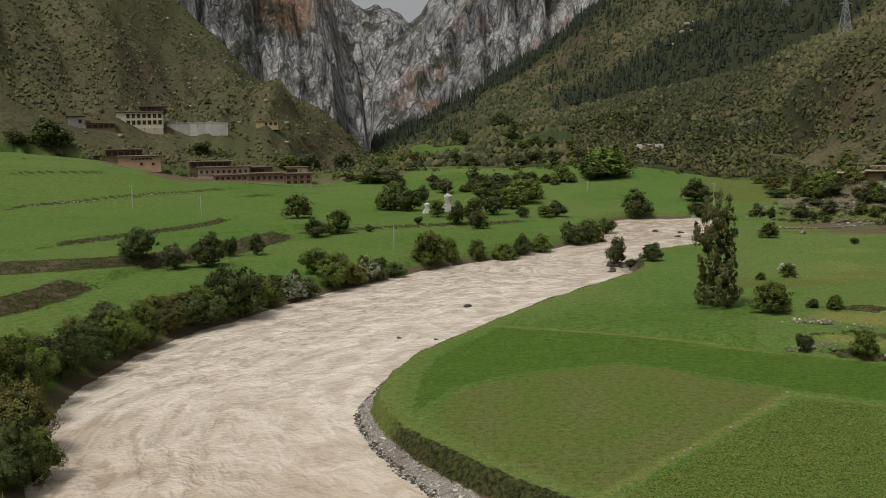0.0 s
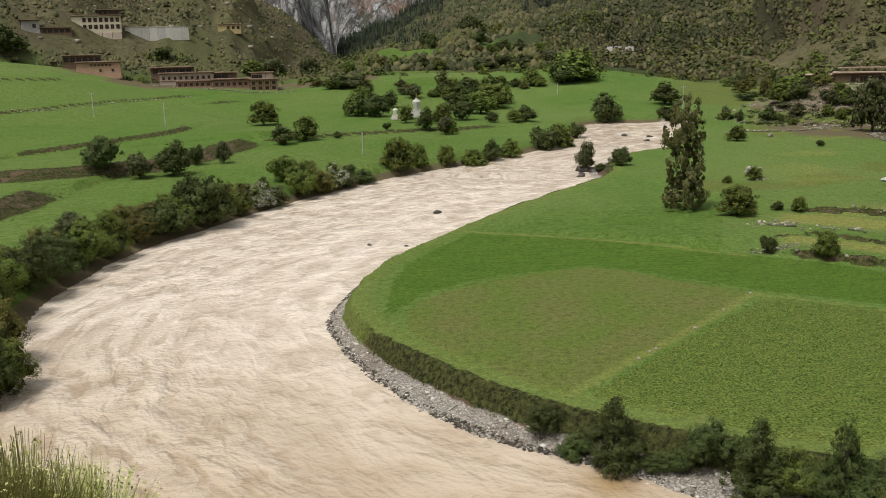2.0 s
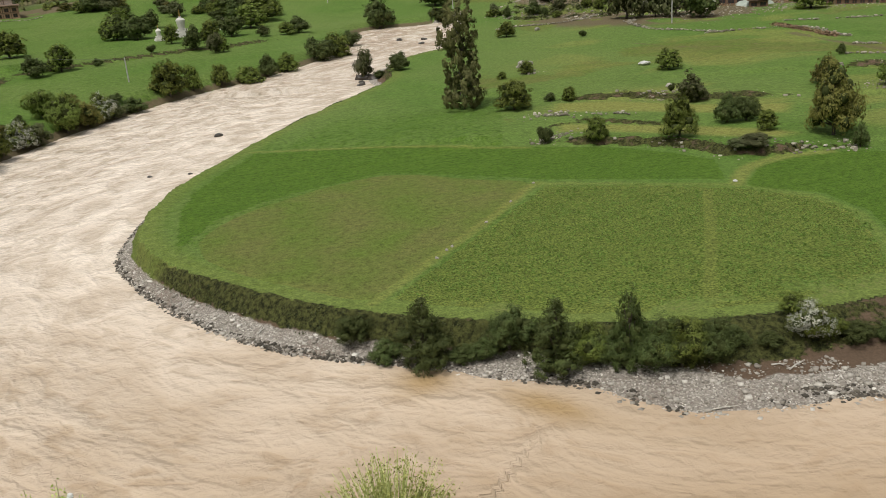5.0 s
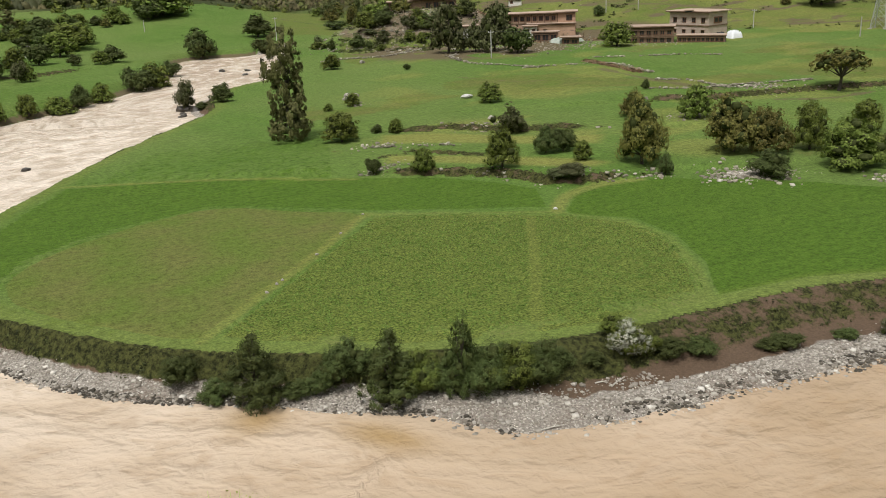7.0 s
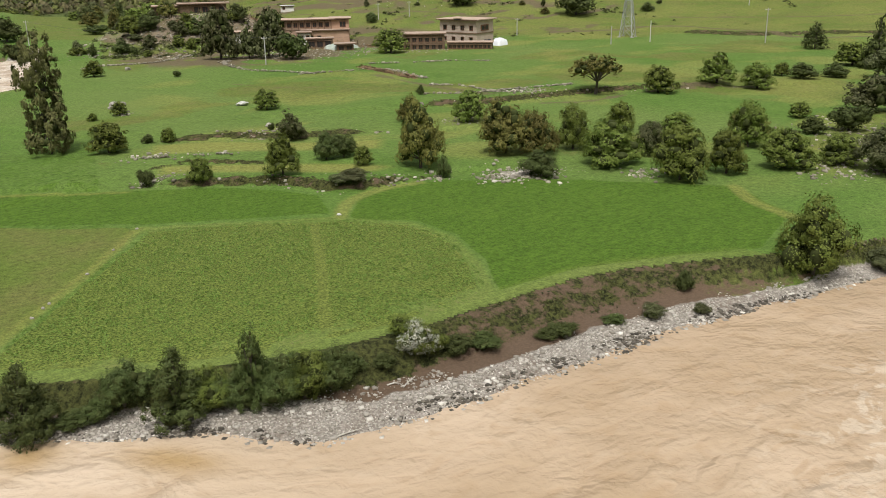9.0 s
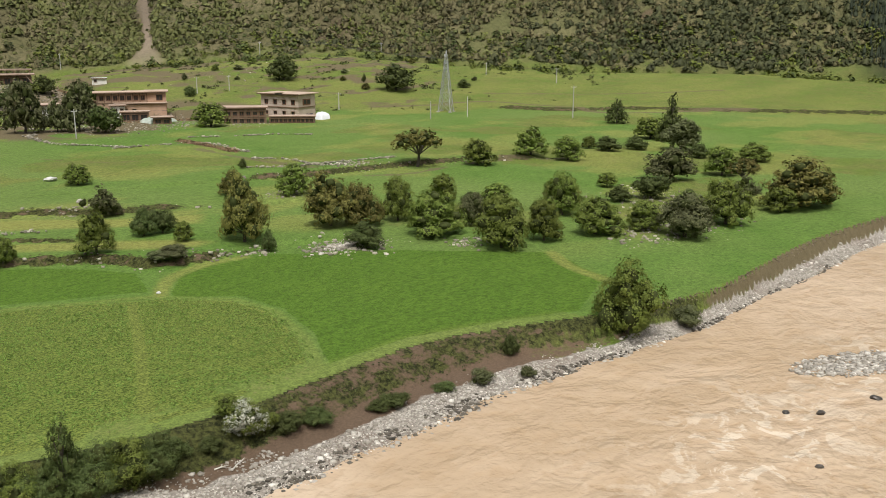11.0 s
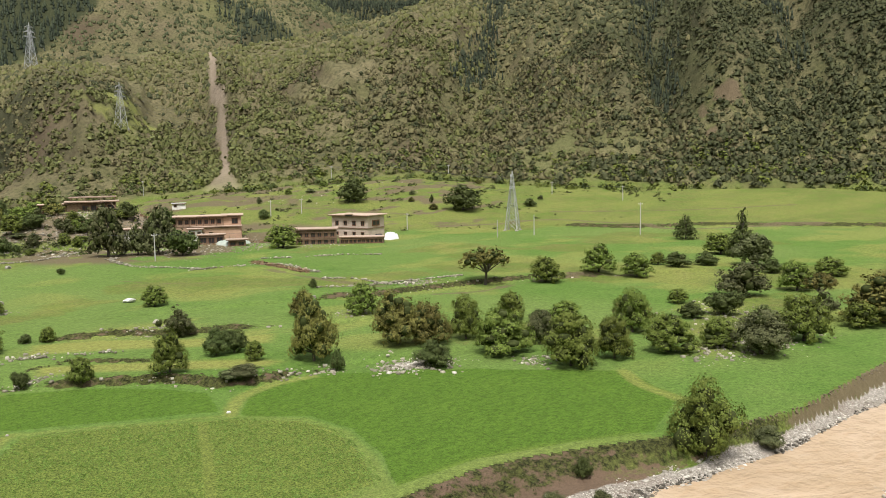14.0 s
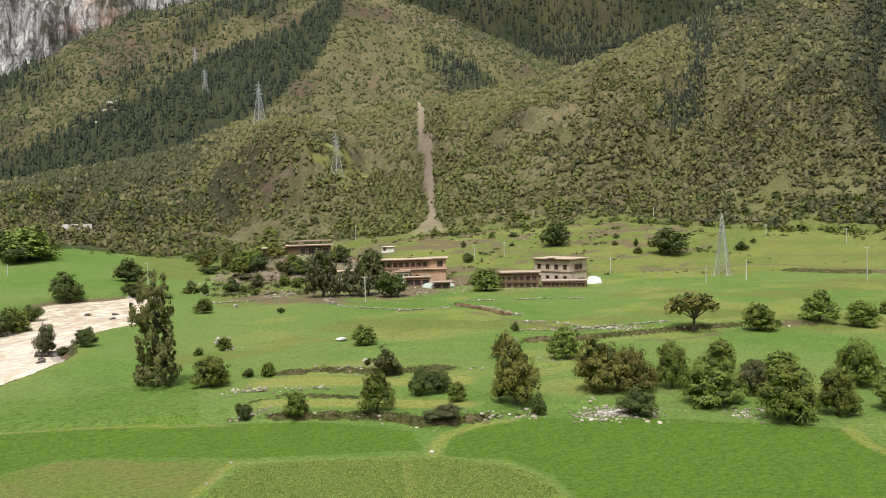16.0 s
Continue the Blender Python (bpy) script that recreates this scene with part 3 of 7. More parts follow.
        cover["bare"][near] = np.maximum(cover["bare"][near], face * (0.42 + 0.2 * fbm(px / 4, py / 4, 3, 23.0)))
    # the viewer's hillside falls to the near bank
    riv = inside(x, y, RIVER)
    dn = line_distance(x, y, BANK_NEAR)
    near_side = ~riv & (r < 200) & (dn < 60) & ((y < 24) | (x < -29)) & (line_distance(x, y, BANK_FIELD) > 12) & (y < 0.9 * np.abs(x) + 60)
    south = ~riv & (y < np.interp(x, [-200, -60, -41, -16, 0, 20, 40, 70, 300], [-60, -20, 20, 38, 22, 12, 4, -4, -40]))
    slope = WATER_Z + 0.5 + np.minimum(dn * 1.15, 25.2) + np.maximum(0, dn - 26) * 0.35
    slope = np.minimum(slope, np.where(r < 12, 23.3, 1e9))
    shoulder = 22.05 + 0.85 * smooth(-az, 15, 25)
    slope = np.where(r < 5.5, np.maximum(slope, shoulder + (slope - shoulder) * smooth(r, 4.0, 5.4)), slope)
    slope = np.where(r < 2.4, 22.05 + 1.3 * (1 - smooth(r, 0.9, 2.3)), slope)
    z = np.where(south, np.minimum(slope + fbm(x / 7, y / 7, 4, 71.0) * 0.8 * smooth(r, 5, 12), 160), z)
    cover["scrub"] = np.where(south, 0.6, cover["scrub"])
    # river bed, gravel shore and bank
    db = line_distance(x, y, BANK_FIELD)
    zw = water_level(x, y)
    z = np.where(riv, zw - 0.25 - np.minimum(np.minimum(db, dn) * 0.25, 1.6), z)
    cover["gravel"] = np.where(riv, 1.0, cover["gravel"])
    shore = inside(x, y, SHORE) & ~riv
    de = line_distance(x, y, FIELD_EDGE)
    de_w = line_distance(x + 0.7 * fbm(x / 2.8, y / 2.8, 3, 24.0), y + 0.7 * fbm(x / 2.8, y / 2.8, 3, 25.0), FIELD_EDGE)
    s = db / (db + np.where(x < 76, np.minimum(de_w, de + 0.5), de) + 1e-6)
    z = np.where(shore, zw - 0.1 + (z - zw + 0.1) * np.where(x < 80, np.interp(s + 0.05 * fbm(x / 1.6, y / 1.6, 3, 16.0), [0, 0.45, 0.62, 0.70, 0.92, 1.0], [0, 0.17, 0.26, 0.48, 0.96, 1.0]), np.interp(s + 0.04 * fbm(x / 1.6, y / 1.6, 3, 16.0), [0, 0.55, 0.66, 0.88, 0.95, 1.0], [0, 0.2, 0.28, 0.88, 0.97, 1.0])), z)
    sandy = smooth(x, 26, 31) * (1 - smooth(x, 66, 76))
    g = 1 - smooth(s + 0.06 * fbm(x / 2, y / 2, 3, 18.0), 0.5 - 0.14 * sandy + 0.1 * smooth(x, 76, 86), 0.72 - 0.2 * sandy)
    cover["gravel"] = np.where(shore, g, cover["gravel"])
    cover["earth"] = np.where(shore, 0.0, cover["earth"])
    bank_l = ~riv & ~south & (dn < 5) & (db > 8)
    z = np.where(bank_l, zw + (z - zw) * smooth(dn, 0, 5), z)
    cover["earth"] = np.where(bank_l, 0.8 * (1 - smooth(dn, 1.5, 3)), cover["earth"])
    # fields
    flat = (r < R_FOOT) & ~riv & ~south & ~shore
    wob = 0.6 * fbm(x / 4, y / 4, 3, 81.0)
    do = line_distance(x + wob, y, np.vstack([FIELD_OLIVE, FIELD_OLIVE[:1]]))
    cover["olive"] = np.where(inside(x, y, FIELD_OLIVE), smooth(do, -0.2, 0.9), 0.0)
    cover["crop"] = np.where(inside(x, y, FIELD_CROP), smooth(line_distance(x + wob, y, np.vstack([FIELD_CROP, FIELD_CROP[:1]])), -0.2, 0.9), 0.0)
    dc = line_distance(x, y, FIELD_CROP[:7])
    cover["pale"] = np.where(flat, 0.3 * (1 - smooth(dc, 0.3, 1.0)), 0.0)
    cover["pale"] = np.maximum(cover["pale"], np.where(flat & (x < 70), 0.3 * (1 - smooth(de, 0.8, 3.0)), 0.0))
    for pts, w, k in PATHS:
        cover["pale"] = np.maximum(cover["pale"], np.where(flat & (r < 160), k * (1 - smooth(line_distance(x, y, spline(pts, 4)) + 0.2 * wob, w, w * 2.2)), 0.0))
    for ring in (PALE_1, PALE_2):
        cover["pale"] = np.maximum(cover["pale"], np.where(inside(x, y, ring), 1.0 * smooth(line_distance(x, y, np.vstack([ring, ring[:1]])), 0.0, 2.5), 0.0))
    for pts, w, k in STRIPS:
        cover["earth"] = np.maximum(cover["earth"], np.where(flat, k * (1 - smooth(line_distance(x, y, spline(pts, 4)) + 2.2 * wob, w * 0.5, w * 1.4)), 0.0))
    for ring in (LUSH_1, LUSH_2):
        cover["lush"] = np.maximum(cover["lush"], np.where(inside(x, y, ring), smooth(line_distance(x + wob, y, np.vstack([ring, ring[:1]])), -0.2, 1.0), 0.0))
    cover["lush"] = np.maximum(cover["lush"], np.where(flat, 0.43 * (1 - smooth(az, 4, 12)) * (1 - smooth(r, 372, 392)), 0.0))
    cover["lush"] = np.maximum(cover["lush"], np.where(flat & (az < 20), 0.46 * (1 - smooth(r, 130, 145)) * smooth(de, 3, 7), 0.0))
    rough = smooth(r + 14 * fbm(x / 30, y / 30, 3, 107.0), 268, 318) * smooth(az, 25, 31)
    cover["olive"] = np.maximum(cover["olive"], np.where(flat, 0.9 * rough, 0.0))
    cover["pale"] = np.maximum(cover["pale"], np.where(flat, 0.42 * rough * smooth(fbm(x / 22, y / 12, 4, 108.0), -0.3, 0.4), 0.0))
    cover["earth"] = np.maximum(cover["earth"], np.where(flat, 0.66 * rough * smooth(fbm(x / 10, y / 6, 4, 109.0) + 0.25 * smooth(r, 330, 390), 0.12, 0.42) * (1 - 0.7 * smooth(az, 50, 58)), 0.0))
    rag = fbm(x / 26, y / 26, 4, 83.0)
    worn = smooth(fbm(x / 17, y / 11, 4, 82.0), 0.02, 0.4) * smooth(az, 18, 28) * smooth(r, 96, 120) * (1 - smooth(r, 290, 360))
    cover["pale"] = np.maximum(cover["pale"], np.where(flat, 0.6 * worn * smooth(de, 8, 20), 0.0))
    cover["olive"] = np.maximum(cover["olive"], np.where(flat, 0.75 * (1 - cover["lush"]) * smooth(az, 12, 20) * smooth(r, 100, 125) * smooth(de, 8, 20) * smooth(rag + 0.6 * smooth(r, 230, 350), -0.05, 0.4), 0.0))
    cover["olive"] = np.maximum(cover["olive"], np.where(shore, 1.0, 0.0))
    cut = smooth(x, 78, 90)
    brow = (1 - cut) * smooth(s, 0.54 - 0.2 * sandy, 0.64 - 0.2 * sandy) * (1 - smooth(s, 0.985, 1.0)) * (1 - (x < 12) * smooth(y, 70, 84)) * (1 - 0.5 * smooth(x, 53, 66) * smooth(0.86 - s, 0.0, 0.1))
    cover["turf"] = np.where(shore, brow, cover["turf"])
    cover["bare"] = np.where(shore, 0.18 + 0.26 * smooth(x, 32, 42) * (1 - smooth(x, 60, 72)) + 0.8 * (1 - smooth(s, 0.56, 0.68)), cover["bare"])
    cover["earth"] = np.where(shore, np.maximum(cover["earth"], cut * smooth(s, 0.58, 0.70) * (1 - smooth(s, 0.95, 1.0))), cover["earth"])
    dry = inside(x, y, FIELD_CROP) * (1 - smooth(line_distance(x, y, FIELD_CROP[6:]), 1.0, 4.5)) * smooth(fbm(x / 3, y / 3, 3, 89.0), -0.4, 0.2)
    cover["crop"] = cover["crop"] * (1 - 0.6 * dry)
    cover["pale"] = np.maximum(cover["pale"], 0.35 * dry)
    cover["earth"] = np.maximum(cover["earth"], 0.40 * dry)
    cover["crop"] = np.where(inside(x, y, FIELD_CROP), cover["crop"] * (0.75 + 0.25 * fbm(x / 8, y / 8, 3, 84.0)), cover["crop"])
    # trodden, stony ground round the farm and at the hill foot
    farm = 1.3 * (1 - smooth(np.hypot((x - 144) * 0.8, y - 232), 22, 66)) * smooth(fbm(x / 9, y / 9, 4, 85.0), -0.3, 0.2)
    farm = np.maximum(farm, 1.0 * smooth(knoll, 0.05, 0.4) * smooth(fbm(x / 6, y / 6, 4, 86.0), -0.45, 0.15))
    cover["slip"] = np.maximum(cover["slip"], 0.6 * smooth(knoll, 0.1, 0.5) * smooth(fbm(x / 7, y / 7, 4, 90.0), -0.2, 0.3))
    farm = np.maximum(farm, np.where((az > 30) & (az < 50), smooth(r, 310, 380) * smooth(fbm(x / 16, y / 16, 4, 87.0), -0.1, 0.35), 0.0))
    village = np.where(az < -2, smooth(r, 368, 392) * smooth(az, -24, -19), 0.0) * smooth(fbm(x / 14, y / 14, 3, 88.0), -0.8, -0.1)
    cover["earth"] = np.maximum(cover["earth"], np.where(flat, 0.78 * np.maximum(farm, village), 0.0))
    # hills: scrub, woods, rock; the wood tone also darkens open scrub slopes
    hillside = r > R_FOOT
    cover["olive"] = np.where(hillside & (az > 20), 0.95, cover["olive"])
    cover["scrub"] = np.where(hillside, smooth(r + 12 * fbm(x / 15, y / 15, 4, 91.0), R_FOOT - 5, R_FOOT + 18), cover["scrub"])
    el = np.degrees(np.arctan2(z - EYE_Z, r + 1e-6)) + 0.35 * fbm(x / 40, y / 40, 3, 94.0)
    belt = smooth(el, np.interp(az, *BELT_LO) - 0.25, np.interp(az, *BELT_LO) + 0.1) * (1 - smooth(el, np.interp(az, *BELT_HI) - 0.2, np.interp(az, *BELT_HI) + 0.3)) * smooth(az, 6.5, 8.5) * (1 - smooth(az, 29.5, 30))
    crest = smooth(el, np.interp(az, B_WOOD, E_WOOD) - 1.1, np.interp(az, B_WOOD, E_WOOD) - 0.5) * (1 - smooth(az, 9, 13))
    spots = smooth(fbm(x / 150, y / 150, 4, 95.0), 0.25, 0.45) * 0.8
    cover["wood"] = np.where(is2, np.maximum(np.maximum(belt, crest), np.maximum(spots, 0.45 * (1 - smooth(az, 17, 24)) * smooth(fbm(x / 50, y / 50, 4, 98.0), -0.3, 0.3))), np.where(hillside & (az > 46) & ~is3, np.maximum.reduce([0.5 * gully_wood(az, r), 0.74 * smooth(az, 48, 60) * smooth(r, 430, 560) * smooth(fbm(x / 40, y / 40, 3, 105.0), -0.6, 0.2), 0.9 * smooth(az - np.interp(r, [415, 450, 560, 640], [79.4, 77.3, 76.0, 74.8]) + 2.6 * fbm(x / 40, y / 40, 4, 134.0), -1.0, 1.8)]), np.where(hillside & ~is3, np.maximum(0.85 * smooth(az, 1, 5) * (1 - smooth(az, 22, 29)), 0.35 * smooth(-az, 4, 8)) * smooth(fbm(x / 35, y / 35, 4, 93.0), -0.5, 0.2), 0.0)))
    cover["rock"] = np.where(is3, 1 - smooth(az + 3 * fbm(az / 2, r / 90, 3, 96.0), 24, 29), 0.0)
    cover["wood"] = np.where(is3 & (az > 24), 0.6 + 0.4 * smooth(fbm(x / 130, y / 130, 4, 99.0), -0.25, 0.15), cover["wood"])
    # small meadows on the slope below the gorge
    for ring in SLOPE_MEADOWS:
        ring = np.array(ring)
        m = inside(x, y, ring) * smooth(line_distance(x, y, np.vstack([ring, ring[:1]])), 0.0, 6.0)
        cover["scrub"] = np.where(hillside, cover["scrub"] * (1 - m), cover["scrub"])
        cover["lush"] = np.maximum(cover["lush"], 0.5 * m)
        cover["turf"], cover["earth"] = cover["turf"] * (1 - m), cover["earth"] * (1 - m)
    # thin grass round the hillside pylon and a bare brown hollow in a gully
    ring = np.array([(219, 445), (222, 466), (250, 492), (292, 528), (312, 520), (296, 466), (262, 436), (238, 418)])
    thin = inside(x, y, ring) * smooth(line_distance(x, y, np.vstack([ring, ring[:1]])), 0.0, 10.0) * smooth(fbm(x / 12, y / 12, 4, 103.0), -0.25, 0.2)
    cover["scrub"] = np.where(hillside, cover["scrub"] * (1 - 0.8 * thin), cover["scrub"])
    cover["pale"] = np.maximum(cover["pale"], 0.75 * thin)
    ring = np.array([(432, 212), (448, 177), (416, 169), (405, 196)])
    hollow = inside(x, y, ring) * smooth(line_distance(x, y, np.vstack([ring, ring[:1]])) + 4 * fbm(x / 8, y / 8, 3, 104.0), 0.0, 6.0) * smooth(fbm(x / 9, y / 9, 3, 106.0), -0.25, 0.25)
    cover["scrub"] = np.where(hillside, cover["scrub"] * (1 - 0.75 * hollow), cover["scrub"])
    cover["turf"], cover["bare"] = np.maximum(cover["turf"], hollow), np.maximum(cover["bare"], 0.8 * hollow)
    # landslip scar on the front hill
    sl = np.interp(np.hypot(x, y), [430, 470, 520, 560, 620, 680, 740], [34.95, 35.1, 34.9, 34.75, 34.5, 34.35, 34.2]) + 0.3 * fbm(r / 26, r * 0, 4, 97.0)
    w = np.interp(r, [420, 440, 470, 520, 640, 722, 735], [1.5, 0.8, 0.30, 0.36, 0.30, 0.22, 0.0])
    cover["slip"] = np.where(~hillside, cover["slip"], 0.0) + np.where(hillside & (r < 735), (0.45 + 0.55 * smooth(r, 425, 480)) * (1 - smooth(np.abs(az - sl), w * 0.5, w)), 0.0) 
    return z, cover


def ground_height(x, y):
    return float(land(np.array([x]), np.array([y]))[0][0])


def sheet(name, xs, ys, zs, mat, covers=None, closed=False):
    """One smooth grid mesh from 2D arrays."""
    n, k = xs.shape
    me = bpy.data.meshes.new(name)
    me.vertices.add(n * k)
    me.vertices.foreach_set("co", np.stack([xs, ys, zs], -1).astype(np.float32).ravel())
    idx = np.arange(n * k).reshape(n, k)
    if closed:
        idx = np.vstack([idx, idx[:1]])
    quads = np.stack([idx[:-1, :-1], idx[:-1, 1:], idx[1:, 1:], idx[1:, :-1]], -1).reshape(-1, 4)
    quads = quads[:, ::-1]
    me.loops.add(quads.size)
    me.loops.foreach_set("vertex_index", quads.astype(np.int32).ravel())
    me.polygons.add(len(quads))
    me.polygons.foreach_set("loop_start", np.arange(0, quads.size, 4, dtype=np.int32))
    me.update(calc_edges=True)
    me.shade_smooth()
    for key, v in (covers or {}).items():
        me.attributes.new(key, "FLOAT", "POINT").data.foreach_set("value", v.astype(np.float32).ravel())
    me.materials.append(mat)
    return new(name, me)


def rings():
    near = np.linspace(0.0, 30.0, 60)
    mid = 25.0 / np.tan(np.radians(np.linspace(39.0, 14.0, 235)))
    return np.concatenate([near, mid[mid > 30.5], np.arange(mid[-1] + 0.75, 175, 0.75), np.arange(175.5, R_FOOT - 1, 1.3), np.linspace(R_FOOT, 780, 92), np.linspace(783, 1130, 80), np.linspace(1134, 1500, 72), np.linspace(1510, 1750, 24), [1900, 2400, 4000]])



AZ = np.radians(np.concatenate([np.arange(-34, 88, 0.24), np.arange(90, 326, 5.0)]))
rr = rings()
gx, gy = np.sin(AZ)[:, None] * rr[None, :], np.cos(AZ)[:, None] * rr[None, :]
gz, gcover = land(gx, gy)
ground = tagged(sheet("ground", gx, gy, gz, M_GROUND, gcover, closed=True), "green valley floor with fields, gravel shores and scrubby rocky mountains", "ground", kind="structure")

# water: a gridded sheet between the banks, a little wider than they are
def stream(x, y):
    """How far along the inner bank, and how far out from it, plan points of the river lie."""
    best, along, run = np.full(x.shape, 1e9), np.zeros(x.shape), 0.0
    for (ax, ay), (bx, by) in zip(BANK_FIELD[:-1], BANK_FIELD[1:]):
        dx, dy = bx - ax, by - ay
        size = math.hypot(dx, dy) + 1e-9
        t = np.clip(((x - ax) * dx + (y - ay) * dy) / (size * size), 0, 1)
        d = np.hypot(x - ax - t * dx, y - ay - t * dy)
        along = np.where(d < best, run + t * size, along)
        best = np.minimum(best, d)
        run += size
    return along, best


wa = np.radians(np.arange(-40, 104, 0.5))
wr = np.concatenate([np.linspace(12, 120, 150), np.linspace(121, 360, 110)])
wx, wy = np.sin(wa)[:, None] * wr[None, :], np.cos(wa)[:, None] * wr[None, :]
along, across = stream(wx, wy)
rough = (0.25 + 0.75 * smooth(across, 6, 22)) * (0.55 + 0.45 * smooth(wy, 20, 60))
wz = water_level(wx, wy) + (0.03 + 0.09 * rough) * fbm(along / 3.6, across / 2.2, 3, 101.0) * smooth(wr, 20, 40)[None, :]
calm = np.maximum(np.exp(-((wx - 11.8) ** 2 + (wy - 50.3) ** 2) / 3.6), np.exp(-((wx - 17.9 + (wy - 44.0) * 0.55) ** 2 / 2.2 + (wy - 44.0) ** 2 / 7.0)))
riffle = np.maximum(1.6 * np.exp(-((wx - 49.5 + (wy - 12.4) * 0.6) / 2.6) ** 2 - ((wy - 12.4) / 2.0) ** 2), np.exp(-((wx - 57) / 13) ** 2 - ((wy - 16) / 6.5) ** 2))
riffle = np.maximum(riffle, np.exp(-((wx - 78) / 9) ** 2 - ((wy - 14) / 4.5) ** 2))
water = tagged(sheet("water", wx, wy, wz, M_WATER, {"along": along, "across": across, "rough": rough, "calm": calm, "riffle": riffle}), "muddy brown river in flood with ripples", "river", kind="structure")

# ---- plants: builders ----
rng = np.random.default_rng(7)


def mesh_of(name, verts, faces, mat, smooth_faces=False):
    """A mesh from arrays; faces of one size."""
    verts, faces = np.asarray(verts, np.float32), np.asarray(faces, np.int32)
    me = bpy.data.meshes.new(name)
    me.vertices.add(len(verts))
    me.vertices.foreach_set("co", verts.ravel())
    me.loops.add(faces.size)
    me.loops.foreach_set("vertex_index", faces.ravel())
    me.polygons.add(len(faces))
    me.polygons.foreach_set("loop_start", np.arange(0, faces.size, faces.shape[1], dtype=np.int32))
    me.update(calc_edges=True)
    if smooth_faces:
        me.shade_smooth()
    me.materials.append(mat)
    return me


def leaf_quads(centres, normals, size, r, squash=1.0):
    """One slim four-cornered leaf spray at every centre, lying across its normal."""
    n = len(centres)
    nn = normals / (np.linalg.norm(normals, axis=1)[:, None] + 1e-9) + r.normal(0, 0.26, (n, 3))
    nn /= np.linalg.norm(nn, axis=1)[:, None] + 1e-9
    a = np.cross(nn, r.normal(0, 1, (n, 3)))
    a /= np.linalg.norm(a, axis=1)[:, None] + 1e-9
    b = np.cross(nn, a)
    s = (size * r.uniform(0.6, 1.5, n))[:, None]
    w = s * r.uniform(0.45, 0.8, n)[:, None]
    droop = nn * s * 0.25
    for d in (a, b, droop):
        d[:, 2] *= squash
    v = np.stack([centres - a * s, centres - b * w + droop, centres + a * s, centres + b * w + droop], 1).reshape(-1, 3)
    return v, np.arange(4 * n).reshape(n, 4)


def unit(r, n):
    d = r.normal(0, 1, (n, 3))
    return d / np.linalg.norm(d, axis=1)[:, None]


def crown_masses(shape, r):
    """The few large rounded masses of a crown one high and one wide: centre, radius, height radius."""
    out = []
    if shape == "oak":
        out.append((0, 0, 0.36, 0.29, 0.32))
        for k in range(18):
            t = (k + 0.5) / 18
            a = k * 2.4 + r.uniform(-0.4, 0.4)
            q = 0.35 * math.sqrt(1 - t ** 2.0) * r.uniform(0.8, 1.08)
            out.append((q * math.cos(a), q * math.sin(a), 0.14 + 0.70 * t * r.uniform(0.9, 1.06), r.uniform(0.12, 0.18) * (1.1 - 0.3 * t), r.uniform(0.10, 0.15)))
    elif shape == "shrub":
        out.append((0, 0, 0.26, 0.24, 0.26))
        for k in range(12):
            a, q = k * 2.4 + r.uniform(-0.4, 0.4), 0.36 * math.sqrt(k / 12)
            out.append((q * math.cos(a), q * math.sin(a), r.uniform(0.32, 0.82) * (1.15 - 1.3 * q), r.uniform(0.13, 0.20), r.uniform(0.15, 0.24)))
    elif shape == "poplar":
        for k in range(20):
            z = 0.07 + 0.84 * k / 19
            q = 0.27 * math.sqrt(r.random()) * (1.0 if z < 0.8 else 0.6)
            a = k * 2.4 + r.uniform(-0.5, 0.5)
            out.append((q * math.cos(a), q * math.sin(a), z, (0.32 if z < 0.25 else 0.26) * r.uniform(0.75, 1.15), 0.10 * r.uniform(0.8, 1.3)))
    elif shape == "flat":
        for k in range(16):
            a, q = k * 2.4 + r.uniform(-0.4, 0.4), math.sqrt((k + 0.5) / 16) * 0.40
            out.append((q * math.cos(a), q * math.sin(a), 0.80 - 1.35 * q * q + r.uniform(-0.05, 0.04), r.uniform(0.12, 0.17), r.uniform(0.09, 0.13)))
    else:
        for k in range(24):
            z = 0.06 + 0.88 * k / 23
            q = 0.42 * (1 - z) ** 0.75 * r.uniform(0.35, 1.0)
            a = k * 2.4 + r.uniform(-0.4, 0.4)
            out.append((q * math.cos(a), q * math.sin(a), z, 0.035 + 0.17 * (1 - z) * r.uniform(0.8, 1.2), 0.05 + 0.06 * (1 - z)))
    return np.array(out)


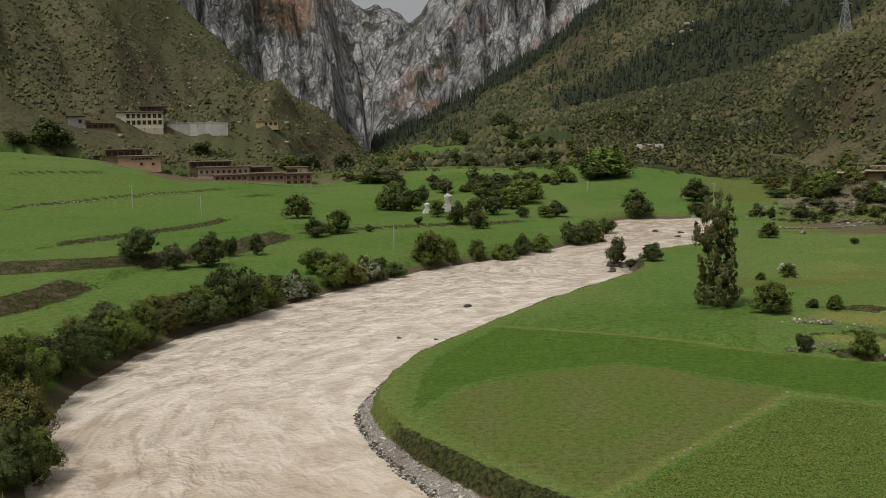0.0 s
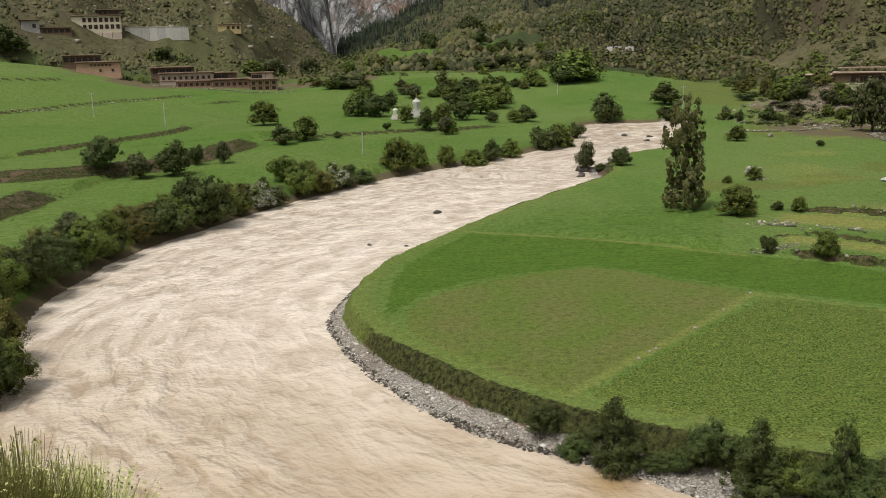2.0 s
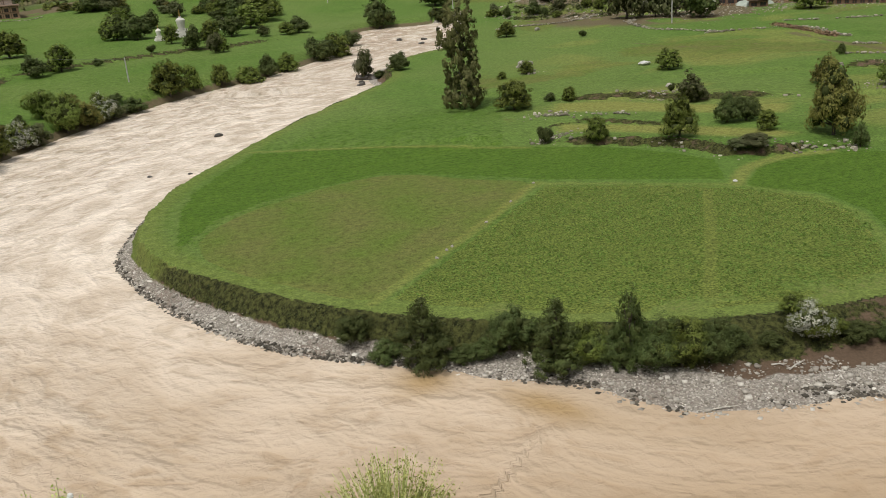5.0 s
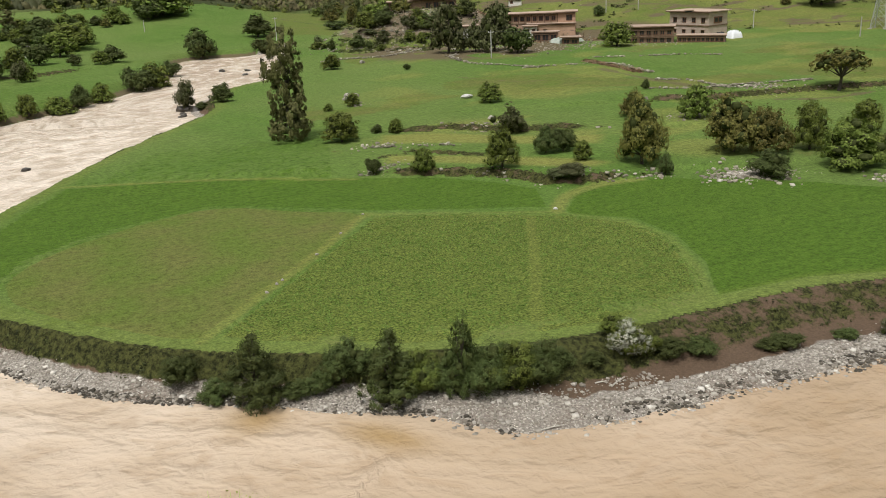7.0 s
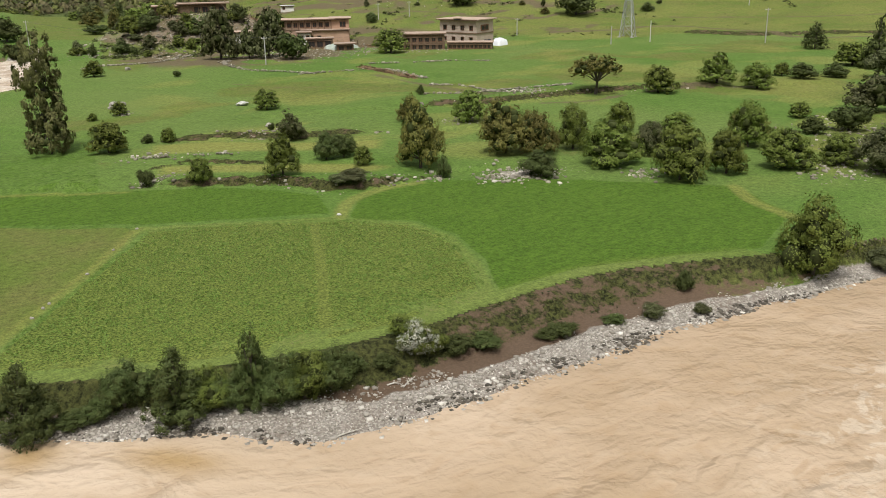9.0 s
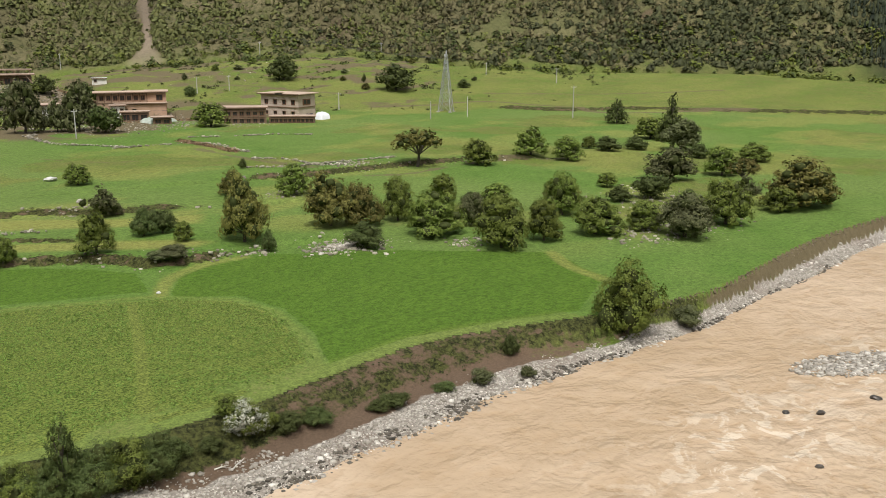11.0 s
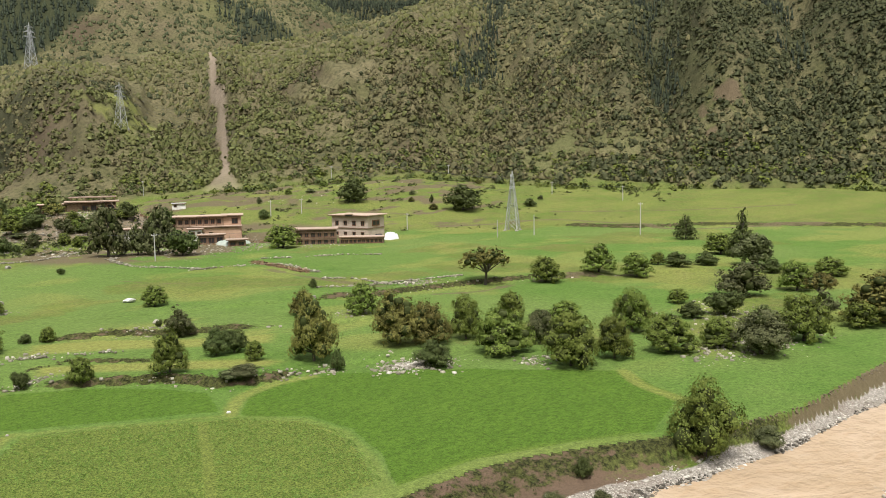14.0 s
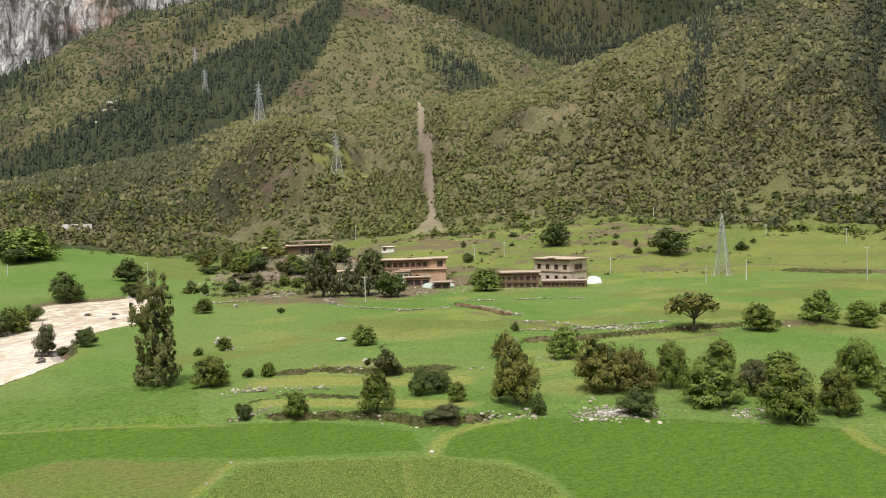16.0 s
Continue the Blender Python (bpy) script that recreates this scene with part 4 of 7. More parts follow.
def crown_points(shape, count, r):
    """Leaf places and outward directions: small tufts crowding the outside of the crown's masses."""
    mass = crown_masses(shape, r)
    want = {"flat": 130, "cone": 220, "poplar": 260}.get(shape, 230)
    size = mass[:, 3] * (mass[:, 3] + mass[:, 4])
    pick = r.choice(len(mass), want * 3, p=size / size.sum())
    d = unit(r, want * 3)
    c = mass[pick, :3] + d * np.stack([mass[pick, 3], mass[pick, 3], mass[pick, 4]], -1) * r.uniform(0.80, 1.10, (want * 3, 1))
    depth = np.min(np.stack([((c[:, 0] - m[0]) ** 2 + (c[:, 1] - m[1]) ** 2) / m[3] ** 2 + (c[:, 2] - m[2]) ** 2 / m[4] ** 2 for m in mass]), axis=0)
    ok = np.where((depth > 0.62) & (c[:, 2] > 0.03) & ((d[:, 2] > -0.6) | (c[:, 2] > 0.3)))[0][:want]
    c, d = c[ok], d[ok]
    tuft = (0.035 + 0.065 * r.random(len(c)) ** 1.5) * (0.8 if shape in ("cone", "flat", "poplar") else 1.0)
    k = r.integers(0, len(c), count)
    e = unit(r, count)
    e = e + d[k] * 0.7
    e /= np.linalg.norm(e, axis=1)[:, None]
    if shape == "poplar":
        e = e * np.array([1.0, 1.0, 0.55])
    p = c[k] + e * (tuft[k] * np.clip(r.normal(1.0, 0.36, count), 0.2, 2.1))[:, None]
    out = e * 0.8 + d[k] * 0.7 + np.array([0, 0, 0.12])
    keep = p[:, 2] > 0.015
    return p[keep], out[keep], mass


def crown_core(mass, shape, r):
    """The dense inside of a crown, coloured dark for its shade: one knobbly body within every mass."""
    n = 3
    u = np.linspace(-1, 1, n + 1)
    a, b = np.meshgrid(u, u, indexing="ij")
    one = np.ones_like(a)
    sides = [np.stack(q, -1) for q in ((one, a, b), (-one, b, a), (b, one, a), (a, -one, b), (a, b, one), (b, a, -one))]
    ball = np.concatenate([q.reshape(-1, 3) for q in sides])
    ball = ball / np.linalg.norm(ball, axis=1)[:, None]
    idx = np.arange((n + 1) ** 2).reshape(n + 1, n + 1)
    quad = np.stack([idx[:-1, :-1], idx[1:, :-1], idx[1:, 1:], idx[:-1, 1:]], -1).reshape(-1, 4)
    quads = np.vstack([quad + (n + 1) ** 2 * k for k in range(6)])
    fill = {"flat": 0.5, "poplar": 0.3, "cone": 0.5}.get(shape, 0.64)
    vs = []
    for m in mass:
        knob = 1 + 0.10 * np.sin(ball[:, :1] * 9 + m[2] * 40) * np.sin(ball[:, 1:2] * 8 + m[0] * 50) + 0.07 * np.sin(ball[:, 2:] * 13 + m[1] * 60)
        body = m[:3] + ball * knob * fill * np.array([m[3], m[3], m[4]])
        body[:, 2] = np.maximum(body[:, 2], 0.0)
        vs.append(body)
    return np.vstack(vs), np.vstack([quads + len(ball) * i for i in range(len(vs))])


def tube(p0, p1, r0, r1, sides=6):
    p0, p1 = np.array(p0, float), np.array(p1, float)
    ax = p1 - p0
    ax /= np.linalg.norm(ax) + 1e-9
    u = np.cross(ax, [0.31, 0.77, 0.55])
    u /= np.linalg.norm(u)
    w = np.cross(ax, u)
    ang = np.arange(sides) * 2 * math.pi / sides
    ring = np.cos(ang)[:, None] * u + np.sin(ang)[:, None] * w
    v = np.vstack([p0 + ring * r0, p1 + ring * r1])
    f = [[i, (i + 1) % sides, sides + (i + 1) % sides, sides + i] for i in range(sides)]
    return v, np.array(f)


def join(pieces):
    vs, fs, k = [], [], 0
    for v, f in pieces:
        vs.append(v)
        fs.append(np.asarray(f) + k)
        k += len(v)
    return np.vstack(vs), np.vstack(fs)


# dark green that puts the shade inside the crowns into the colour
M_CORE_SHADE = simple("crown_core_shade", (0.036, 0.046, 0.015), (0.070, 0.082, 0.028), 3.0)
M_CORE_SHADE.node_tree.nodes["Principled BSDF"].inputs["Specular IOR Level"].default_value = 0.05
M_LEAF_POPLAR = leaf_material("leaf_poplar", (0.076, 0.076, 0.028), (0.135, 0.130, 0.050))
KINDS = {  # crown shape, leaf material, leaves, leaf size, trunk share
    "oak": ("oak", M_LEAF, 2200, 0.032, 0.30, "green broad-leaved tree with a rounded dense crown", "tree"),
    "dark": ("shrub", M_LEAF_DARK, 1900, 0.034, 0.15, "dark green bushy shrub with many stems", "shrub"),
    "grey": ("shrub", M_LEAF_GREY, 1900, 0.034, 0.15, "grey-green thorny shrub with thin foliage", "shrub"),
    "rusty": ("oak", M_LEAF_RUST, 2200, 0.031, 0.28, "olive green tree with rust-tinged new leaves", "tree"),
    "poplar": ("poplar", M_LEAF_POPLAR, 9000, 0.026, 0.30, "tall slender poplar with thin grey-green foliage", "tree"),
    "flat": ("flat", M_LEAF_RUST, 1300, 0.030, 0.5, "spreading flat-crowned tree with a bare trunk", "tree"),
    "cone": ("cone", M_LEAF_DARK, 1500, 0.032, 0.25, "dark pointed juniper tree", "tree"),
    "juniper": ("cone", M_LEAF_DARK, 3600, 0.024, 0.2, "dark green juniper bush on the river bank", "shrub"),
    "willow": ("shrub", M_LEAF, 2600, 0.027, 0.15, "leafy green bush growing on the river bank", "shrub"),
    "thicket": ("shrub", M_LEAF_DARK, 2600, 0.027, 0.15, "dark leafy thicket growing on the river bank", "shrub"),
    "bankrust": ("shrub", M_LEAF_RUST, 2600, 0.027, 0.15, "olive leafy bush with yellowing tips on the river bank", "shrub"),
    "airy": ("oak", M_LEAF_GREY, 2000, 0.032, 0.30, "tall grey-green tree with thin foliage beside the farm", "tree"),
    "blossom": ("shrub", M_BLOSSOM, 1300, 0.030, 0.15, "shrub covered in white blossom", "shrub"),
}
PROTOTYPES = {}


def build_plant(kind, variant, near):
    shape, leaf, count, size, stem, label, cat = KINDS[kind]
    # nearer plants carry more and smaller leaves
    count, size = int(count * (2.2, 4.2, 5.0, 0.9)[near]), size * (0.72, 0.52, 0.44, 1.0)[near]
    r = np.random.default_rng(hash_of(kind) + variant * 13)
    p, out, lobes = crown_points(shape, count, r)
    root = tagged(new("tree" if cat == "tree" else "shrub"), label, cat)
    top = 0.9 if shape in ("poplar", "cone") else (0.62 if shape == "flat" else 0.5)
    pieces, z0, girth = [], -0.04, 0.035 if shape != "poplar" else 0.022
    pts = [np.array([0, 0, z0])] + [np.array([r.normal(0, 0.02), r.normal(0, 0.02), top * k / 4]) for k in range(1, 5)]
    for k in range(4):
        pieces.append(tube(pts[k], pts[k + 1], girth * (1 - 0.2 * k), girth * (0.8 - 0.2 * k) + 0.003))
    for lobe in lobes[::1]:
        base = pts[min(3, max(1, int(lobe[2] / (top + 0.01) * 2.5)))]
        pieces.append(tube(base, lobe[:3], girth * 0.45, 0.006, 4))
    v, f = join(pieces)
    trunk = new("trunk", mesh_of("trunk", v, f, M_BARK, True))
    trunk.parent = root
    sprays = leaf_quads(p, out, size, r, 0.6 if shape == "poplar" else 1.0)
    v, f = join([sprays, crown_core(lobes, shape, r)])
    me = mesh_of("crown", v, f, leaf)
    me.materials.append(M_CORE_SHADE)
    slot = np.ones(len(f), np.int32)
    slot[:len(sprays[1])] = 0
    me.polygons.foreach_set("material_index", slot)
    crown = new("crown", me)
    crown.parent = root
    if kind == "blossom":
        p2, o2, _ = crown_points("shrub", 900, np.random.default_rng(5))
        v, f = leaf_quads(p2 * 0.95, o2, 0.032, r)
        leaves = new("foliage", mesh_of("foliage", v, f, M_LEAF))
        leaves.parent = root
    return root


def hash_of(word):
    return sum(ord(c) * (i + 3) for i, c in enumerate(word))


def plant(kind, x, y, h, w, sink=0.05, z=None):
    """One tree or shrub of that height and width, rooted on the ground."""
    far = math.hypot(x, y)
    near = 2 if far < 72 else (1 if far < 128 else (0 if far < 210 else 3))
    variant = int(abs(x * 7.3 + y * 3.1)) % 4
    turn = (x * 37.7 + y * 91.3) % 360
    zz = ground_height(x, y) if z is None else z
    m = pose(x, y, zz - sink, 0, 0, turn) @ Matrix.Diagonal((w * 1.12, w * 1.12, h * 1.06, 1))
    key = (kind, variant, near)
    if key not in PROTOTYPES:
        PROTOTYPES[key] = build_plant(*key)
        PROTOTYPES[key].matrix_basis = m
        return PROTOTYPES[key]
    proto = PROTOTYPES[key]
    keep = proto.scale.copy()
    proto.scale = (1, 1, 1)
    made = copy_thing(proto, m)
    proto.scale = keep
    return made


def domes(x, y, z, size, height, sides, r):
    """Low leafy bushes as one array of many small rounded clumps."""
    n = len(x)
    a = np.arange(sides) * 2 * math.pi / sides
    a = a[None, :] + r.uniform(0, 6.28, n)[:, None]
    jit = lambda s: r.uniform(1 - s, 1 + s, (n, sides))
    rows = []
    for rad, hh in ((1.0, 0.12), (0.78, 0.68)):
        q = size[:, None] * rad * jit(0.45)
        rows.append(np.stack([x[:, None] + np.cos(a) * q, y[:, None] + np.sin(a) * q, z[:, None] + height[:, None] * (hh * jit(0.5) - 0.12)], -1))
    top = np.stack([x, y, z + height], -1)[:, None, :]
    v = np.concatenate([*rows, top], 1)
    i = np.arange(sides)
    j = (i + 1) % sides
    f = []
    f.append(np.stack([i, j, sides + j], -1))
    f.append(np.stack([i, sides + j, sides + i], -1))
    f.append(np.stack([sides + i, sides + j, np.full(sides, 2 * sides)], -1))
    f = np.vstack(f)
    per = 2 * sides + 1
    faces = (f[None] + (np.arange(n) * per)[:, None, None]).reshape(-1, 3)
    return v.reshape(-1, 3), faces


def firs(x, y, z, h, r):
    """Small conifers: two stacked ragged cones each."""
    n, sides = len(x), 5
    a = np.arange(sides) * 2 * math.pi / sides
    a = a[None, :] + r.uniform(0, 6.28, n)[:, None]
    parts = []
    for rad, lo, hi in ((0.20, 0.05, 0.65), (0.13, 0.42, 1.0)):
        q = h[:, None] * rad * r.uniform(0.7, 1.2, (n, sides))
        ring = np.stack([x[:, None] + np.cos(a) * q, y[:, None] + np.sin(a) * q, z[:, None] + h[:, None] * (lo + r.uniform(-0.05, 0.05, (n, sides)))], -1)
        tip = np.stack([x, y, z + h * hi], -1)[:, None]
        parts.append(np.concatenate([ring, tip], 1))
    v = np.concatenate(parts, 1)
    i = np.arange(sides)
    f = np.vstack([np.stack([b + i, b + (i + 1) % sides, np.full(sides, b + sides)], -1) for b in (0, sides + 1)])
    faces = (f[None] + (np.arange(n) * (2 * sides + 2))[:, None, None]).reshape(-1, 3)
    return v.reshape(-1, 3), faces


def stuff(name, v, f, mat, label, cat, smooth_faces=False):
    return tagged(new(name, mesh_of(name, v, f, mat, smooth_faces)), label, cat, kind="stuff")


def scatter(n, az0, az1, r0, r1, r):
    """Even random plan points in a stretch of the valley."""
    az = np.radians(r.uniform(az0, az1, n))
    q = np.sqrt(r.uniform(r0 * r0, r1 * r1, n))
    return np.sin(az) * q, np.cos(az) * q


# ---- scrub on the slopes ----
# plan places of the houses standing on the slope
HOMES = [(-150, 424), (-144, 424), (-137, 426), (-132, 438), (-120, 438), (-108, 443), (-91, 466), (-86, 468), (-97, 466), (-166, 405), (-157, 409), (-190, 396)]
def slope_scrub():
    r = np.random.default_rng(21)
    x, y = scatter(120000, -32, 86, R_FOOT - 12, 770, r)
    z, c = land(x, y)
    az = np.degrees(np.arctan2(x, y))
    patch = 1.25 * fbm(x / 45, y / 45, 4, 111.0) + 0.8 * fbm(x / 14, y / 14, 2, 113.0) - 0.15 + 0.55 * smooth(az, 42, 54) + 0.6 * (az < -3) + 0.65 * smooth(az, -2, 2) * (1 - smooth(az, 17, 26))
    keep = (c["rock"] < 0.5) & (c["wood"] < 0.86) & (c["slip"] < 0.25) & (c["scrub"] > 0.5) & (r.uniform(-0.75, 0.5, len(x)) < patch)
    x, y, z, patch, az = x[keep], y[keep], z[keep], patch[keep], az[keep]
    q = np.hypot(x, y)
    low = np.clip(1.4 - (q - R_FOOT) / 130, 0, 1)
    size = (0.6 + 1.7 * r.uniform(0, 1, len(x)) ** 2.2) * (1 + 0.25 * low) * np.where(az < -3, 0.46, 1.0)
    height = size * r.uniform(1.1, 1.7, len(x))
    pick = fbm(x / 70, y / 70, 3, 121.0) + r.normal(0, 0.35, len(x)) + 0.45 * low - 1.3 * smooth(az, 50, 68) - 0.5 * (1 - smooth(az, 16, 26))
    groups = ((pick > 0.25), "scrub_green", M_SHRUB_GREEN, "green scrub bushes dotted over the slope"), \
             ((pick <= 0.25) & (pick > -0.3), "scrub_olive", M_SHRUB_OLIVE, "olive brown scrub bushes over the slope"), \
             ((pick <= -0.3), "scrub_dark", M_SHRUB_DARK, "dark dwarf juniper scrub on the slope")
    # thinner scrub on the open parts of the ridge behind
    x2, y2 = scatter(42000, -4, 62, 765, 1150, r)
    z2, c2 = land(x2, y2)
    ok = (c2["rock"] < 0.4) & (c2["wood"] < 0.5) & (fbm(x2 / 60, y2 / 60, 3, 119.0) > r.uniform(-1.0, 0.45, len(x2)))
    size2 = r.uniform(0.8, 2.3, ok.sum())
    v, f = domes(x2[ok], y2[ok], z2[ok], size2, size2 * 1.5, 3, r)
    stuff("ridge_scrub", v, f, M_SHRUB_DARK, "dark scrub on the upper ridge", "scrub")
    home = np.min(np.stack([np.hypot(x - hx, y - hy) for hx, hy in HOMES]), axis=0)
    for sel, name, mat, label in groups:
        sel = sel & (home > 11)
        near = sel & (q < 600) & (az > 8)
        v, f = bushes(x[near], y[near], z[near], size[near] * 1.15, height[near], 12, r)
        stuff("leafy_" + name, v, f, mat, label + " near its foot", "scrub")
        v, f = domes(x[sel], y[sel], z[sel], size[sel] * np.where(near[sel], 0.75, 1.0), height[sel] * np.where(near[sel], 0.8, 1.0), 4, r)
        stuff(name, v, f, mat, label, "scrub")


def ridge_firs():
    r = np.random.default_rng(31)
    x, y = scatter(40000, -6, 60, 735, 1370, r)
    z, c = land(x, y)
    keep = (c["wood"] > r.uniform(0.1, 0.9, len(x))) & (c["rock"] < 0.5)
    x, y, z = x[keep], y[keep], z[keep]
    h = r.uniform(5, 11, len(x))
    v, f = firs(x, y, z - 0.5, h, r)
    stuff("fir_wood", v, f, M_FIR, "dark fir forest on the mountain ridge", "forest")
    x, y = scatter(14000, 23, 62, 1125, 1378, r)
    z, c = land(x, y)
    keep = c["rock"] < 0.5
    x, y, z = x[keep], y[keep], z[keep]
    v, f = firs(x, y, z - 0.5, r.uniform(6, 13, len(x)), r)
    stuff("high_forest", v, f, M_FIR, "dark fir forest high behind the ridge", "forest")
    # darker fir groves in the gullies of the front hill
    x, y = scatter(30000, 44, 86, 470, 770, r)
    z, c = land(x, y)
    az = np.degrees(np.arctan2(x, y))
    x2, y2 = scatter(20000, 73, 86, 425, 770, r)
    x, y = np.concatenate([x, x2]), np.concatenate([y, y2])
    z, c = land(x, y)
    az = np.degrees(np.arctan2(x, y))
    keep = gully_wood(az, np.hypot(x, y)) > r.uniform(0.1, 1.2, len(x))
    x, y, z = x[keep], y[keep], z[keep]
    v, f = firs(x, y, z - 0.4, r.uniform(3.5, 8, len(x)), r)
    stuff("fir_grove", v, f, M_FIR, "dark young firs in the folds of the slope", "forest")


M_SHRUB_GREEN = leaf_material("shrub_green", (0.072, 0.082, 0.026), (0.136, 0.142, 0.050))
M_SHRUB_OLIVE = leaf_material("shrub_olive", (0.070, 0.066, 0.030), (0.128, 0.112, 0.054))
M_SHRUB_DARK = leaf_material("shrub_dark", (0.036, 0.042, 0.018), (0.074, 0.078, 0.034))
M_FIR = leaf_material("fir_needles", (0.008, 0.012, 0.007), (0.034, 0.041, 0.022))
def bushes(x, y, z, size, height, leaves, r):
    """Leafy bushes as one array: small sprays of leaves on rounded clumps."""
    n = len(x)
    d = r.normal(0, 1, (n, leaves, 3))
    d[..., 2] = np.abs(d[..., 2])
    d /= np.linalg.norm(d, axis=2)[..., None]
    rad = r.uniform(0.55, 1.05, (n, leaves, 1))
    lump = 1 + 0.3 * np.sin(d[..., :1] * 5 + r.uniform(0, 6, (n, 1, 1)))
    p = np.stack([x, y, z], -1)[:, None, :] + d * rad * lump * np.stack([size, size, height], -1)[:, None, :]
    big = np.repeat(size * 0.30, leaves)
    return leaf_quads(p.reshape(-1, 3), (d + np.array([0, 0, 0.4])).reshape(-1, 3), big, r)


def bank_scrub():
    r = np.random.default_rng(51)
    x, y = r.uniform(-10, 85, 160000), r.uniform(26, 112, 160000)
    ok = inside(x, y, SHORE)
    x, y = x[ok], y[ok]
    db, de = line_distance(x, y, BANK_FIELD), line_distance(x, y, FIELD_EDGE)
    s = db / (db + de + 1e-6)
    ok = (s > 0.60) & (s < 0.96) & ((x > 4) | (y < 76)) & (fbm(x / 3, y / 3, 3, 145.0) - 0.3 * smooth(x, 38, 48) > r.uniform(-0.4, 0.7, len(x)))
    x, y = x[ok][:15000], y[ok][:15000]
    size = 0.06 + 0.26 * r.random(len(x)) ** 3
    v, f = bushes(x, y, land(x, y)[0] - 0.02, size, size * r.uniform(0.4, 0.8, len(x)), 9, r)
    stuff("bank_scrub", v, f, M_BANK, "low dark scrub and grass clumps covering the river bank", "scrub")


def foot_bushes():
    """Thick green bushes along the hill foot and on the slope below the gorge."""
    r = np.random.default_rng(53)
    x, y = scatter(3400, -24, 84, 396, 446, r)
    x2, y2 = scatter(2600, -6, 21, 440, 640, r)
    x3, y3 = scatter(260, 13, 30, 380, 420, r)
    x, y = np.concatenate([x, x2, x3]), np.concatenate([y, y2, y3])
    z, c = land(x, y)
    az, q = np.degrees(np.arctan2(x, y)), np.hypot(x, y)
    dens = fbm(x / 22, y / 22, 3, 147.0) + np.where(q > 440, 0.35, -0.1) + np.where((q < 412) & (az > 0), -0.35, 0.0) + np.where(az < -3, -0.3, 0.0) + np.where((az > 34) & (q > 404) & (q < 436), 0.5, 0.0)
    home = np.min(np.stack([np.hypot(x - hx, y - hy) for hx, hy in HOMES]), axis=0)
    ok = (home > 10) & (dens > r.uniform(-0.3, 0.35, len(x))) & (c["slip"] < 0.2) & ((q < R_FOOT) | (c["scrub"] > 0.6)) & (c["lush"] < 0.3)
    x, y, z = x[ok], y[ok], z[ok]
    size = 0.9 + 2.0 * r.random(len(x)) ** 2
    half = r.random(len(x)) < 0.55
    for sel, name, mat, label in ((half, "foot_bushes", M_LEAF, "green bushes crowding the hill foot"), (~half, "dark_foot_bushes", M_LEAF_DARK, "dark green bushes crowding the hill foot")):
        v, f = bushes(x[sel], y[sel], z[sel], size[sel], size[sel] * r.uniform(1.0, 1.6, sel.sum()), 34, r)
        stuff(name, v, f, mat, label, "bushes")


def pasture_brush():
    """Low thorn brush dotted over the rough pasture at the hill foot."""
    r = np.random.default_rng(55)
    x, y = scatter(2600, 26, 64, 285, 412, r)
    az, q = np.degrees(np.arctan2(x, y)), np.hypot(x, y)
    home = np.min(np.stack([np.hypot(x - hx, y - hy) for hx, hy in ((136, 268), (127, 274), (193, 308), (155, 232))]), axis=0)
    ok = (fbm(x / 16, y / 10, 4, 148.0) + 0.3 * smooth(q, 330, 410) - 0.35 * smooth(az, 50, 58) > r.uniform(-0.1, 0.7, len(x))) & (home > 12)
    x, y = x[ok], y[ok]
    size = 0.35 + 1.1 * r.random(len(x)) ** 3
    v, f = bushes(x, y, land(x, y)[0], size, size * r.uniform(0.5, 1.0, len(x)), 22, r)
    stuff("pasture_brush", v, f, M_BANK, "low dark thorn brush dotted over rough pasture", "scrub")


def crop_plants():
    """Rows of young leafy plants in the worked field."""
    r = np.random.default_rng(57)
    x, y = r.uniform(10, 55, 26000), r.uniform(44, 84, 26000)
    ok = inside(x, y, FIELD_CROP)
    x, y = x[ok], y[ok]
    edge = line_distance(x, y, FIELD_CROP[6:])
    ok = (edge > r.uniform(0.3, 3.5, len(x))) & (fbm(x / 1.2, y / 1.2, 3, 149.0) > r.uniform(-0.6, 0.3, len(x))) & (line_distance(x, y, spline([(46.6, 72), (40.1, 61.3), (33.7, 51.4), (30.7, 46.5)], 4)) > 0.5)
    x, y = x[ok], y[ok]
    size = r.uniform(0.10, 0.22, len(x))
    v, f = bushes(x, y, land(x, y)[0], size, size * 0.8, 6, r)
    stuff("crop_plants", v, f, M_CROP, "young leafy crop plants covering a field", "crop")


M_BANK = leaf_material("bank_grass", (0.022, 0.027, 0.009), (0.098, 0.106, 0.032))
M_TUFT = leaf_material("grass_tuft", (0.046, 0.050, 0.019), (0.110, 0.112, 0.044))
M_CROP = leaf_material("crop_leaf", (0.086, 0.138, 0.025), (0.172, 0.232, 0.052))


def riser_scrub():
    """Grass clumps and low scrub on the terrace steps."""
    r = np.random.default_rng(59)
    xs, ys = [], []
    for pts, h, w in RISERS:
        line = spline(pts, 5)
        n = int(26 * len(pts) * w)
        k = r.integers(0, len(line) - 1, n)
        p = line[k] + (line[k + 1] - line[k]) * r.random(n)[:, None] + r.normal(0, w * 0.5, (n, 2))
        xs.append(p[:, 0])
        ys.append(p[:, 1])
    x, y = np.concatenate(xs), np.concatenate(ys)
    size = 0.09 + 0.30 * r.random(len(x)) ** 3
    v, f = bushes(x, y, land(x, y)[0], size, size * r.uniform(0.4, 0.9, len(x)), 14, r)
    stuff("terrace_scrub", v, f, M_TUFT, "grey-green grass clumps and scrub along the terrace steps", "scrub")


slope_scrub()
ridge_firs()
crop_plants()
pasture_brush()
riser_scrub()
bank_scrub()
foot_bushes()

